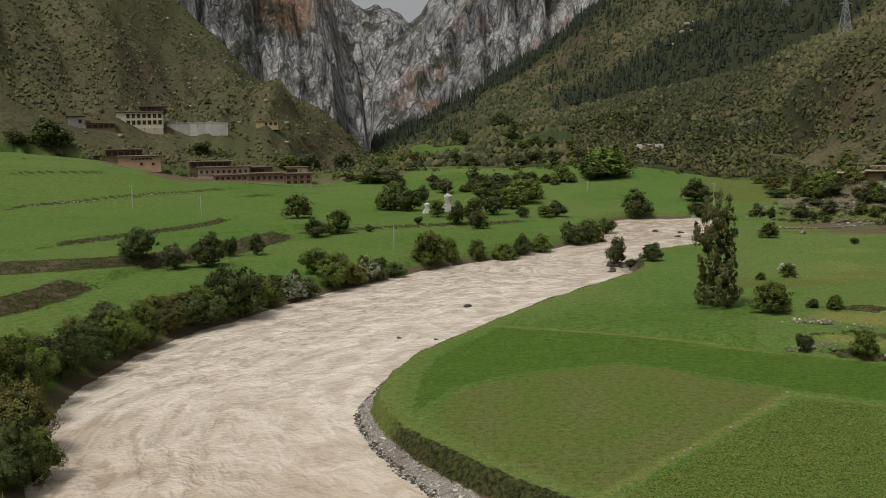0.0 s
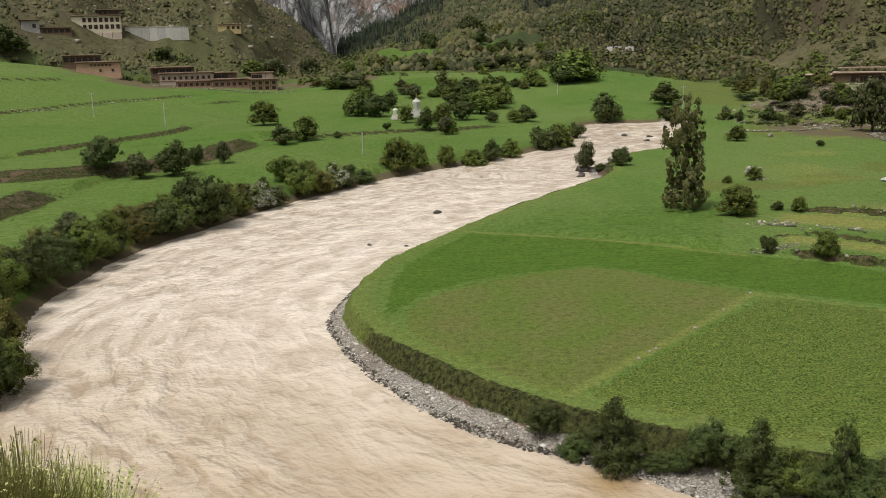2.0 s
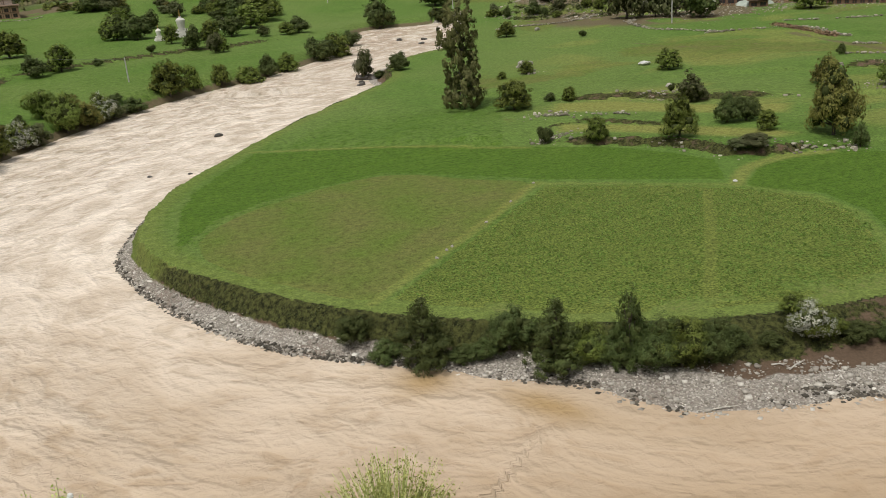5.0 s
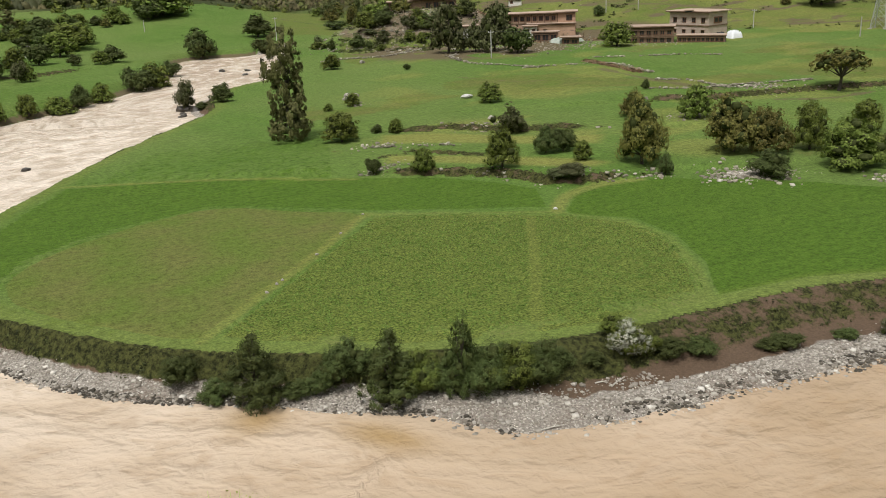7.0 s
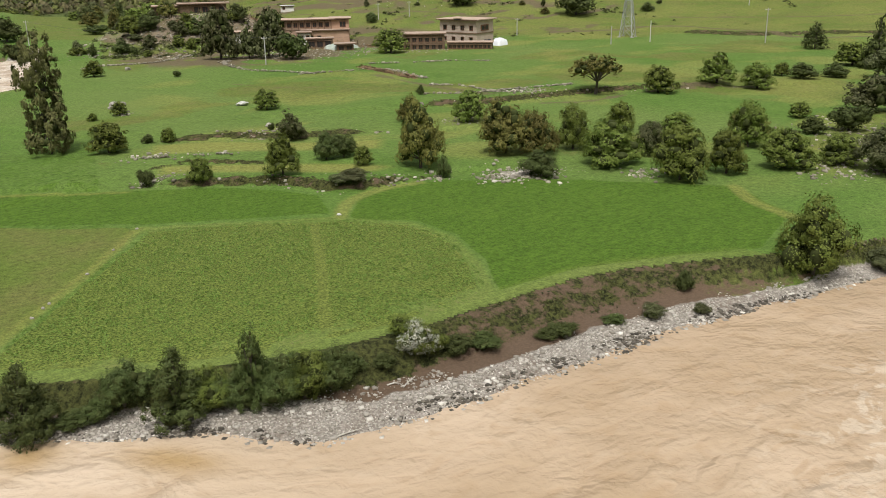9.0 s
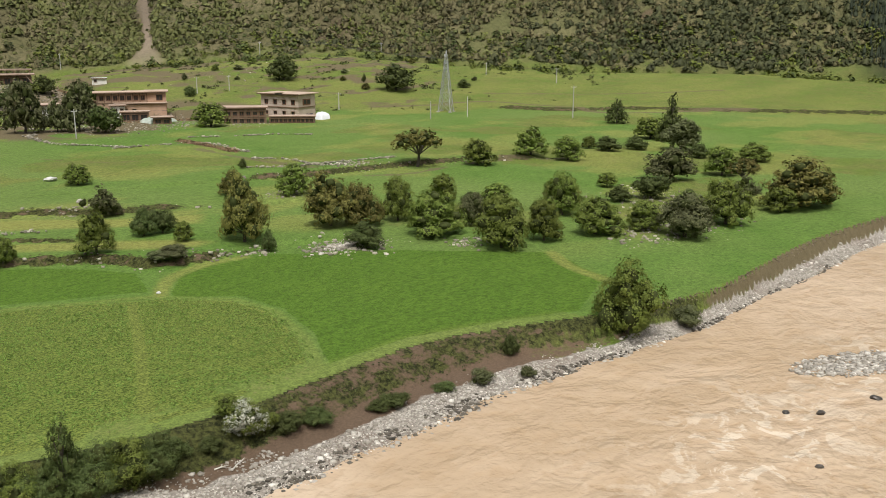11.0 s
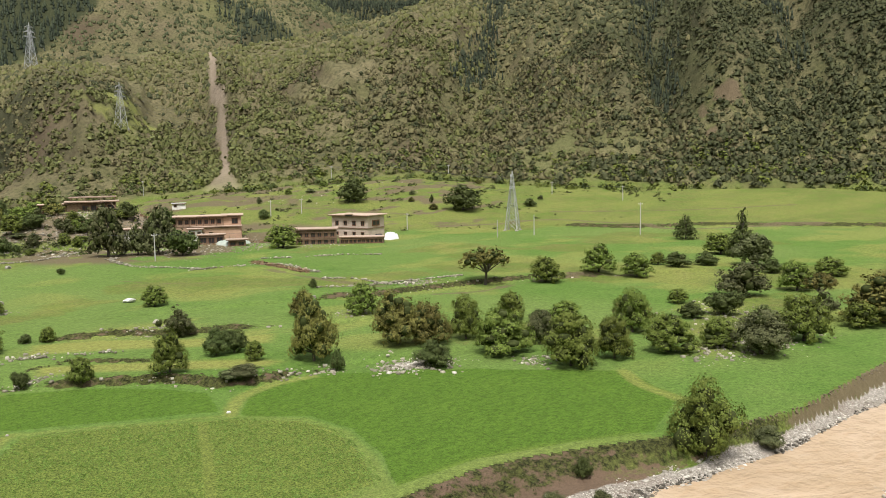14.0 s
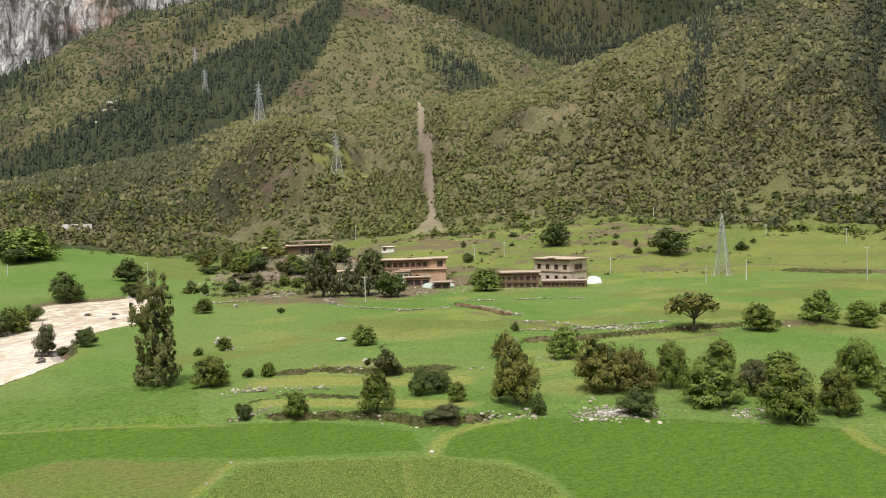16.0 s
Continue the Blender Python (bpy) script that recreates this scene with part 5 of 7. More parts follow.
# ---- trees and shrubs of the fields ----
plant("poplar", 39.7, 126.2, 15.0, 5.7) 
plant("oak", 45.2, 119.8, 4.4, 5.2) 
plant("oak", 54.3, 120.9, 2.2, 2.1) 
plant("dark", 41.4, 99.5, 2.3, 1.8) 
plant("oak", 46.3, 95.4, 3.0, 2.8) 
plant("oak", 54.2, 89.9, 5.1, 3.8) 
plant("dark", 63.5, 94.3, 3.8, 3.1) 
plant("dark", 65.8, 93.7, 3.5, 3.4) 
plant("oak", 64.9, 88.2, 2.6, 2.5) 
plant("grey", 67.6, 109.3, 3.6, 4.2) 
plant("dark", 67.8, 114.7, 1.3, 1.0) 
plant("oak", 79.2, 135.0, 3.6, 4.1) 
plant("rusty", 69.8, 82.8, 8.6, 5.3) 
plant("dark", 69.3, 77.9, 2.8, 1.8) 
plant("rusty", 88.6, 107.5, 3.9, 4.0) 
plant("oak", 95.2, 100.9, 5.1, 5.0) 
plant("dark", 107.2, 126.7, 2.0, 1.5) 
plant("rusty", 82.8, 80.8, 7.2, 6.6) 
plant("rusty", 85.6, 78.2, 5.9, 5.6) 
plant("dark", 77.8, 70.1, 3.0, 4.3) 
plant("oak", 91.5, 76.5, 6.2, 4.5) 
plant("oak", 88.7, 68.0, 6.2, 7.0) 
plant("oak", 106.9, 80.4, 4.4, 4.3) 
plant("oak", 88.0, 57.2, 6.7, 6.4) 
plant("oak", 94.4, 55.0, 5.5, 4.4) 
plant("grey", 96.3, 67.4, 4.3, 3.7) 
plant("oak", 107.8, 71.3, 3.9, 5.2) 
plant("oak", 110.1, 61.3, 6.3, 5.4) 
plant("flat", 131.7, 105.1, 7.5, 8.7) 
plant("oak", 141.7, 98.0, 5.2, 6.1) 
plant("oak", 156.2, 94.8, 5.9, 6.5) 
plant("oak", 158.2, 87.3, 4.9, 5.8) 
plant("oak", 76.4, 205.5, 4.0, 4.5) 
plant("dark", 89.6, 191.0, 1.6, 1.9) 
plant("oak", 59.2, 150.0, 2.5, 2.7) 
plant("dark", 52.1, 122.9, 1.3, 1.7) 
plant("oak", 53.7, 147.8, 1.5, 1.6) 
plant("dark", 60.8, 275.4, 8.7, 8.7) 
plant("dark", 87.9, 306.4, 7.8, 10.2) 
plant("dark", 81.2, 276.8, 5.6, 8.3) 
plant("airy", 112.8, 213.6, 13.0, 8.6) 
plant("airy", 123.6, 207.5, 12.5, 7.6) 
plant("dark", 125.5, 199.5, 7.6, 8.4)
plant("airy", 119.5, 210.5, 8.0, 6.0) 
plant("oak", 129.8, 288.1, 8.5, 10.1) 
plant("oak", 152.0, 191.8, 6.6, 8.6) 
plant("oak", 113.1, 264.3, 5.6, 7.4) 
plant("dark", 239.8, 257.0, 10.1, 11.3) 
plant("dark", 255.2, 213.6, 9.0, 13.2) 
plant("dark", 280.2, 200.9, 3.1, 4.9) 
plant("oak", 65.3, 363.2, 11.8, 20.1) 
plant("dark", 47.8, 201.7, 3.4, 3.5) 
plant("grey", 35.9, 181.7, 6.2, 4.0, z=-1.5)
plant("dark", 41.4, 173.2, 3.2, 4.0)
plant("dark", 38.6, 178.0, 1.6, 3.0, z=-1.2)
plant("oak", 135.4, 66.9, 2.6, 3.5) 
plant("rusty", 115.5, 64.4, 4.6, 5.0) 
plant("oak", 101.7, 51.6, 5.2, 6.3) 
plant("dark", 129.8, 56.4, 4.3, 5.3) 
plant("oak", 108.6, 47.9, 3.8, 5.1) 
plant("grey", 107.4, 41.8, 5.6, 6.8) 
plant("oak", 118.3, 40.4, 6.5, 6.4) 
plant("grey", 148.1, 61.2, 6.1, 7.7) 
plant("oak", 159.3, 55.8, 5.5, 6.1) 
plant("flat", 147.9, 48.2, 5.3, 5.2) 
plant("oak", 180.8, 56.9, 3.7, 6.4) 
plant("cone", 200.2, 83.0, 10.9, 6.1) 
plant("grey", 186.6, 74.7, 7.2, 7.5) 
plant("oak", 201.8, 88.9, 5.4, 7.4) 
plant("cone", 227.4, 110.3, 6.8, 6.5) 
plant("oak", 174.7, 91.1, 2.8, 3.3) 
plant("dark", 173.6, 86.0, 3.0, 5.2) 
plant("dark", 180.7, 82.7, 3.1, 5.1) 
plant("rusty", 137.2, 35.7, 7.3, 10.3) 
plant("oak", 131.4, 37.0, 3.8, 4.8) 
plant("willow", 72.5, 33.1, 6.5, 5.8) 
plant("dark", 60.9, 38.4, 2.0, 1.4) 
plant("grey", 134.0, 43.2, 3.7, 4.6) 
plant("dark", 124.4, 59.2, 2.7, 3.6) 
plant("dark", 178.4, 67.6, 3.2, 4.4) 
plant("grey", 79.0, 29.9, 2.0, 2.7) 
plant("grey", 58.6, 81.8, 1.2, 3.6)
plant("grey", 56.9, 82.3, 0.9, 2.4)
plant("grey", 55.0, 37.3, 1.3, 1.9) 
plant("grey", 58.7, 35.3, 0.9, 1.3) 
plant("dark", 120.9, 47.2, 3.4, 4.2) 
plant("dark", 108.8, 76.4, 1.8, 3.5) 
plant("oak", -43.0, 263.0, 7.2, 8.9) 
plant("dark", -31.5, 219.0, 4.6, 5.7) 
plant("oak", -26.8, 225.2, 6.7, 6.7) 
plant("dark", -60.8, 174.5, 5.8, 6.9) 
plant("grey", -53.2, 173.5, 5.0, 4.9) 
plant("dark", -47.4, 176.2, 6.4, 6.8) 
plant("dark", -45.8, 188.8, 4.8, 2.8) 
plant("grey", -40.4, 190.5, 4.6, 3.5) 
plant("oak", -2.9, 184.0, 7.2, 6.9) 
plant("oak", 1.5, 188.5, 5.4, 3.7) 
plant("oak", 7.5, 192.9, 4.5, 3.7) 
plant("oak", 13.3, 195.3, 4.1, 5.8) 
plant("dark", 18.2, 200.9, 5.0, 4.2) 
plant("oak", 23.0, 205.5, 4.6, 4.8) 
plant("dark", 33.0, 217.3, 6.6, 6.8) 
plant("oak", 37.2, 221.4, 6.7, 6.7) 
plant("dark", 44.9, 239.6, 4.4, 4.7) 
plant("dark", -16.9, 285.2, 6.6, 8.4) 
plant("dark", -10.9, 281.5, 6.9, 7.6) 
plant("oak", 9.0, 258.8, 6.0, 5.6) 
plant("dark", 15.3, 268.1, 6.9, 7.6) 
plant("oak", 22.7, 289.9, 7.5, 9.7) 
plant("dark", -7.4, 309.2, 5.6, 6.3) 
plant("dark", 34.0, 262.1, 4.4, 6.4) 
plant("poplar", 12.3, 342.3, 8.3, 5.3) 
plant("oak", 68.7, 366.4, 12.4, 15.7) 
plant("dark", 61.3, 357.8, 9.3, 11.6) 
plant("dark", -28.1, 362.7, 6.5, 10.2) 
plant("oak", -16.9, 322.3, 6.2, 8.3) 
plant("oak", 10.8, 234.5, 3.9, 3.3) 
plant("oak", 32.2, 318.4, 7.0, 9.0) 
plant("dark", 13.2, 522.8, 8.7, 6.7) 
plant("dark", 38.9, 490.5, 6.9, 8.2) 
plant("oak", 28.0, 307.0, 8.3, 11.9) 
plant("dark", 20.6, 328.9, 7.2, 10.6) 
plant("oak", 30.2, 258.7, 3.7, 5.0) 
plant("dark", -18.9, 229.2, 1.8, 2.4) 
plant("dark", -6.6, 239.7, 2.2, 2.2) 
plant("oak", -73.8, 427.7, 7.2, 11.1) 
plant("grey", -66.7, 444.0, 10.9, 12.6) 
plant("grey", -55.3, 510.0, 11.2, 13.1) 
plant("dark", -169.3, 386.5, 11.3, 16.2) 
plant("dark", -114.6, 426.9, 6.2, 8.5) 
plant("grey", -180.9, 380.2, 6.5, 9.7) 
plant("dark", 23.6, 258.4, 2.7, 3.7) 
plant("dark", 112.4, 254.8, 5.0, 6.0)
plant("grey", 118.0, 246.0, 4.0, 5.0)
plant("dark", 100.0, 246.0, 4.0, 5.0)
plant("oak", 108.0, 258.0, 6.0, 7.0)
plant("dark", 139.0, 250.0, 5.0, 6.0)
plant("grey", 143.0, 241.0, 5.0, 7.0)
plant("dark", 150.0, 246.0, 6.0, 6.0)
plant("rusty", 122.0, 262.0, 5.0, 6.0)
# bushes along the near field bank
plant("juniper", 12.5, 52.6, 4.6, 4.4)
plant("thicket", 10.2, 54.2, 1.5, 2.4)
plant("thicket", 8.6, 57.2, 2.0, 2.8)
plant("thicket", 18.0, 50.9, 3.0, 3.2)
plant("juniper", 20.2, 47.9, 4.6, 4.6)
plant("willow", 22.0, 47.6, 2.6, 3.2)
plant("thicket", 23.3, 46.8, 2.4, 3.0)
plant("juniper", 24.4, 45.9, 5.0, 3.2)
plant("thicket", 25.6, 45.2, 3.6, 3.6)
plant("willow", 27.2, 44.4, 3.2, 3.6)
plant("thicket", 28.9, 43.9, 3.0, 3.2)
plant("dark", 14.8, 51.6, 1.1, 2.0)
plant("dark", 16.3, 51.2, 1.3, 2.3)
plant("dark", 30.6, 44.2, 1.4, 2.2)
plant("blossom", 35.6, 43.2, 2.3, 2.8)
plant("willow", 35.6, 44.6, 1.7, 2.0)
plant("willow", 37.0, 42.9, 1.5, 2.0)
plant("dark", 33.0, 43.5, 0.9, 1.6)
plant("dark", 38.7, 42.4, 1.0, 2.2)
plant("dark", 40.9, 41.8, 0.9, 2.4)
plant("dark", 47.0, 39.9, 1.0, 2.4)
plant("dark", 45.6, 40.2, 0.7, 1.6)
plant("dark", 52.0, 38.8, 0.7, 1.8)
# bushes on the outer bank
plant("willow", -43.5, 85.3, 7.1, 6.3)
plant("bankrust", -38.4, 76.1, 6.5, 6.3)
plant("willow", -44.5, 91.8, 5.9, 6.1)
plant("thicket", -43.9, 98.7, 5.9, 6.8)
plant("thicket", -43.2, 105.0, 5.9, 6.0)
plant("willow", -42.4, 111.4, 5.4, 5.9)
plant("willow", -41.2, 117.5, 5.6, 6.1)
plant("bankrust", -39.5, 124.6, 4.3, 5.1)
plant("thicket", -37.2, 129.3, 5.0, 7.0)
plant("willow", -35.4, 132.3, 4.7, 4.5)
plant("thicket", -31.8, 137.4, 8.6, 8.1)
plant("willow", -28.7, 144.4, 4.4, 4.8)
plant("blossom", -25.9, 150.5, 4.1, 4.8)
plant("grey", -23.9, 152.9, 3.5, 4.0)
plant("willow", -20.2, 160.0, 6.3, 6.3)
plant("bankrust", -17.3, 164.1, 4.9, 5.6)
plant("blossom", -14.9, 167.6, 4.4, 5.0)
plant("grey", -12.7, 170.0, 3.4, 3.8)
plant("dark", -9.6, 174.2, 2.7, 4.3)
plant("willow", -34.3, 70.3, 4.6, 4.8)
plant("thicket", -35.0, 67.2, 5.4, 5.1)
plant("willow", -47.2, 88.2, 4.1, 3.8)
plant("bankrust", -42.2, 79.9, 4.0, 4.8)
plant("thicket", -48.3, 94.1, 4.9, 3.7)
plant("bankrust", -47.7, 100.8, 3.8, 5.4)
plant("bankrust", -45.9, 108.3, 4.4, 4.5)
plant("grey", -45.4, 115.7, 4.3, 5.2)
plant("bankrust", -43.0, 128.7, 3.5, 3.8)
plant("bankrust", -40.4, 131.3, 3.2, 5.9)
plant("willow", -38.7, 136.8, 3.3, 3.6)
plant("thicket", -35.9, 139.5, 5.8, 5.4)
plant("bankrust", -31.6, 147.2, 3.2, 3.8)
plant("bankrust", -28.7, 152.2, 2.5, 4.0)
plant("thicket", -26.7, 157.2, 2.2, 2.4)
plant("willow", -24.1, 164.4, 4.9, 5.6)
plant("bankrust", -20.4, 166.1, 3.7, 4.8)
plant("willow", -15.7, 172.1, 2.3, 2.4)
plant("thicket", -12.7, 175.7, 1.5, 2.8)
plant("bankrust", -38.5, 70.0, 3.3, 4.5)
# hedges and groves in the valley below the gorge
rg = np.random.default_rng(71)
HEDGES = [  # plan line, number, height, width, scatter
    ([(-36, 384), (-19, 359), (-5, 347), (8, 338), (24, 344), (39, 348), (54, 356)], 30, 4.6, 6.5, 4.0),
    ([(-30, 440), (-12, 446), (16, 428), (43, 421), (60, 427), (79, 416)], 26, 6.0, 8.0, 5.0),
    ([(14, 330), (24, 322), (36, 316)], 9, 5.5, 6.5, 4.0),
    ([(8, 545), (34, 540), (46, 548)], 6, 8.0, 10.0, 6.0),
    ([(36, 466), (48, 458), (70, 462)], 7, 6.0, 8.0, 4.0),
]
for pts, count, hh, ww, loose in HEDGES:
    line = spline(pts, 6)
    for k in range(count):
        q = rg.integers(0, len(line) - 1)
        x, y = line[q] + (line[q + 1] - line[q]) * rg.random() + rg.normal(0, loose, 2)
        if any(inside(np.array([x]), np.array([y]), np.array(ring))[0] for ring in SLOPE_MEADOWS):
            continue
        if not inside(np.array([x]), np.array([y]), RIVER)[0] and line_distance(np.array([x]), np.array([y]), BANK_FIELD)[0] > 8:
            size = rg.uniform(0.6, 1.25)
            plant(("oak", "dark", "dark", "grey", "oak", "rusty")[k % 6], x, y, hh * size * rg.uniform(0.8, 1.15), ww * size)
plant("oak", -17.0, 285.5, 7.5, 8.5)
plant("dark", -11.5, 282.0, 6.5, 7.0)
plant("oak", -1.4, 262.0, 5.4, 4.6)
plant("dark", 3.9, 241.5, 6.0, 4.6)
plant("grey", 9.0, 234.0, 4.8, 4.2)
# dark trees crowding the slope beside the knoll
for k in range(30):
    a, q = radians(rg.uniform(19.5, 26.5)), rg.uniform(330, 412)
    plant(("dark", "oak", "dark", "rusty", "grey")[k % 5], q * math.sin(a), q * math.cos(a), rg.uniform(3.0, 7.0), rg.uniform(4.0, 8.0))

# ---- builders for made things ----
def part(name, bm, mat, parent, label=""):
    """One bmesh as one mesh object under a thing or a part."""
    me = bpy.data.meshes.new(name)
    bm.to_mesh(me)
    bm.free()
    me.materials.append(mat)
    ob = new(name, me)
    ob.parent = parent
    return tagged(ob, label)


def box(x0, x1, y0, y1, z0, z1, bevel=0.0, taper=0.0, bm=None):
    """A block; taper: how much its sides lean in towards the top."""
    own = bmesh.new()
    bmesh.ops.create_cube(own, size=1.0)
    for v in own.verts:
        top = v.co.z > 0
        k = taper if top else 0.0
        v.co = Vector(((x0 + k) if v.co.x < 0 else (x1 - k), (y0 + k) if v.co.y < 0 else (y1 - k), z1 if top else z0))
    if bevel:
        bmesh.ops.bevel(own, geom=list(own.edges), offset=bevel, segments=1, affect="EDGES")
    if bm is None:
        return own
    me = bpy.data.meshes.new("tmp")
    own.to_mesh(me)
    own.free()
    bm.from_mesh(me)
    bpy.data.meshes.remove(me)
    return bm


def rod(bm, a, b, ra, rb=None, sides=6):
    """A straight round bar between two points, closed at its ends."""
    v, f = tube(a, b, ra, rb if rb is not None else ra, sides)
    vs = [bm.verts.new(Vector(p)) for p in v]
    for q in f:
        bm.faces.new([vs[i] for i in q])
    bm.faces.new(vs[:sides][::-1])
    bm.faces.new(vs[sides:])
    return bm


def window(parent, x, y, z, w, h, frame_mat, sill=True):
    """A timber window on a front wall at y: surround, dark panes, mullion and a canopy board. On open fronts the
    near-black pane paints in the shade within.
    """
    bm = bmesh.new()
    t = 0.12
    box(x - w / 2 - t, x - w / 2, y - 0.10, y + 0.1, z - t, z + h + t, bm=bm)
    box(x + w / 2, x + w / 2 + t, y - 0.10, y + 0.1, z - t, z + h + t, bm=bm)
    box(x - w / 2, x + w / 2, y - 0.10, y + 0.1, z + h, z + h + t, bm=bm)
    box(x - w / 2, x + w / 2, y - 0.10, y + 0.1, z - t, z, bm=bm)
    win = part("window", bm, frame_mat, parent)
    part("pane", box(x - w / 2, x + w / 2, y - 0.03, y + 0.05, z, z + h), M_DARK, win, "near-black pane for glass and shaded openings")
    part("mullion", box(x - 0.04, x + 0.04, y - 0.07, y - 0.032, z, z + h), frame_mat, win)
    if sill:
        part("canopy", box(x - w / 2 - 0.25, x + w / 2 + 0.25, y - 0.35, y - 0.102, z + h + t, z + h + t + 0.1), M_WOOD, win)
    return win


def house(name, label, x, y, z, yaw, w, d, h, wall, rows, roof, plinth=2.0, overhang=0.5, beam=None, posts=0, taper=0.15):
    """A flat-roofed farmhouse: battered walls on a plinth, rows of windows (height, count, width, height, from, to), joist ends and a thick roof."""
    root = tagged(new(name), label, "house")
    root.matrix_basis = pose(x, y, z, 0, 0, yaw)
    part("wall", box(-w / 2, w / 2, 0, d, -plinth, h, 0.06, taper), wall, root)
    for zz, n, ww, hh, f0, f1 in rows:
        for k in range(n):
            u = -w / 2 + w * (f0 + (f1 - f0) * (k + 0.5) / n)
            window(root, u, taper * (zz + hh / 2 + plinth) / (h + plinth), zz, ww, hh, M_FRAME)
    n = max(4, int(w / 0.9))
    joist = part("joist", box(-0.09, 0.09, -overhang + 0.12, 0.4, h + 0.002, h + 0.18), M_WOOD, root)
    joist.matrix_basis = pose(-w / 2 + w * 0.5 / n, 0, 0)
    for k in range(1, n):
        more = new("joist", joist.data)
        more.parent = root
        more.matrix_basis = pose(-w / 2 + w * (k + 0.5) / n, 0, 0)
    part("roof", box(-w / 2 - overhang, w / 2 + overhang, -overhang, d + overhang, h + 0.182, h + 0.5, 0.05), roof, root, "flat earthen roof with a wooden edge")
    part("roof_edge", box(-w / 2 - overhang - 0.05, w / 2 + overhang + 0.05, -overhang - 0.08, -overhang - 0.003, h + 0.15, h + 0.42), M_WOOD, root)
    if beam:
        for zz in beam:
            part("beam", box(-w / 2 - 0.05, w / 2 + 0.05, -0.12, 0.12, zz, zz + 0.25), M_WOOD, root, "dark timber string course")
    for k in range(posts):
        u = -w / 2 + 0.2 + (w - 0.4) * k / max(1, posts - 1)
        part("post", box(u - 0.11, u + 0.11, -0.14, 0.1, -0.2, h), M_WOOD, root)
    return root


M_FRAME = simple("painted_window_frame", (0.16, 0.075, 0.045), (0.24, 0.12, 0.075), 3.0)
M_ROOF = simple("earth_roof", (0.24, 0.17, 0.12), (0.36, 0.27, 0.20), 0.8)
M_ROOF_TAN = simple("tan_earth_roof", (0.36, 0.26, 0.20), (0.50, 0.385, 0.30), 0.8)
M_ORANGE = simple("ochre_earth_wall", (0.44, 0.275, 0.185), (0.54, 0.355, 0.25), 0.5)
M_PINK = simple("pale_pink_wall", (0.52, 0.41, 0.34), (0.62, 0.51, 0.43), 0.5)
M_CREAM = simple("cream_wall", (0.76, 0.67, 0.49), (0.82, 0.74, 0.57), 0.5)
M_YELLOW = simple("yellow_wall", (0.62, 0.47, 0.20), (0.70, 0.55, 0.28), 0.5)
M_CEMENT = simple("grey_cement_wall", (0.36, 0.34, 0.32), (0.50, 0.48, 0.45), 0.4)
M_WALLPALE = simple("pale_lime_wall", (0.58, 0.55, 0.51), (0.70, 0.67, 0.63), 0.4)
M_TARP = simple("white_tarpaulin", (0.70, 0.72, 0.75), (0.80, 0.82, 0.84), 1.0, 0.5)
M_TARP_GREEN = simple("green_grey_tarpaulin", (0.27, 0.32, 0.27), (0.42, 0.46, 0.40), 1.0, 0.6)
M_GOLD = simple("gilded_spire", (0.45, 0.28, 0.07), (0.55, 0.36, 0.10), 3.0, 0.35, 0.0, metal=0.6)
M_CABLE = simple("black_cable", (0.05, 0.05, 0.05), (0.08, 0.08, 0.08), 3.0, 0.6, 0.0)

# ---- farms on the field side ----
pink = house("farmhouse", "two-storey pale pink farmhouse with brown timber windows and flat roof", 184.9, 200.7, 1.2, -80, 14.0, 9.0, 6.6, M_PINK,
             [(3.9, 4, 1.1, 1.2, 0.04, 0.98), (0.9, 4, 0.9, 0.8, 0.04, 0.98)], M_ROOF_TAN, beam=(2.9,), overhang=0.7)
gable = part("window", box(6.9, 7.08, 2.4, 6.2, 3.6, 5.4), M_FRAME, pink, "wide timber window on the end wall")
part("pane", box(7.082, 7.1, 2.7, 4.1, 3.9, 5.1), M_DARK, gable, "near-black pane for glass and shaded openings")
part("pane", box(7.082, 7.1, 4.5, 5.9, 3.9, 5.1), M_DARK, gable, "near-black pane for glass and shaded openings")
part("beam", box(6.95, 7.12, 0.1, 8.9, 2.9, 3.15), M_WOOD, pink, "dark timber string course")
house("farmhouse", "brown timber wing of a farmhouse with an open gallery", 163.6, 191.4, 1.0, -42, 11.5, 6.0, 4.4, M_WOOD,
      [(2.6, 6, 1.0, 1.0, 0.03, 0.97), (0.6, 6, 1.0, 1.0, 0.03, 0.97)], M_ROOF_TAN, beam=(2.05,), posts=7, taper=0.0)
house("outbuilding", "low brown timber outbuilding with a row of small windows", 172.6, 182.4, 1.0, -48, 12.5, 4.0, 1.9, M_WOOD,
      [(0.7, 10, 0.7, 0.8, 0.02, 0.98)], M_ROOF_TAN, overhang=0.3, posts=6, taper=0.0)
house("farmhouse", "ochre earth-walled lower storey of a large farmhouse", 156.4, 228.8, 1.7, -34, 14.5, 8.0, 3.5, M_ORANGE,
      [(1.2, 2, 0.9, 0.9, 0.12, 0.45)], M_ROOF_TAN, overhang=0.3)
house("farmhouse", "timbered upper floor of the large farmhouse with a wide flat roof", 153.4, 233.4, 5.6, -33, 14.2, 6.0, 2.7, M_PLASTER,
      [(0.8, 7, 1.0, 1.2, 0.03, 0.97)], M_ROOF_TAN, plinth=3.6, overhang=1.0, beam=(-0.1,), posts=8, taper=0.0)
house("farmhouse", "pinkish corner block of a farmhouse with one wide window", 161.2, 227.9, 1.7, -36, 5.8, 8.0, 6.7, M_ORANGE,
      [(4.6, 1, 1.6, 1.4, 0.35, 0.95)], M_ROOF_TAN, beam=(3.7,), overhang=0.6)
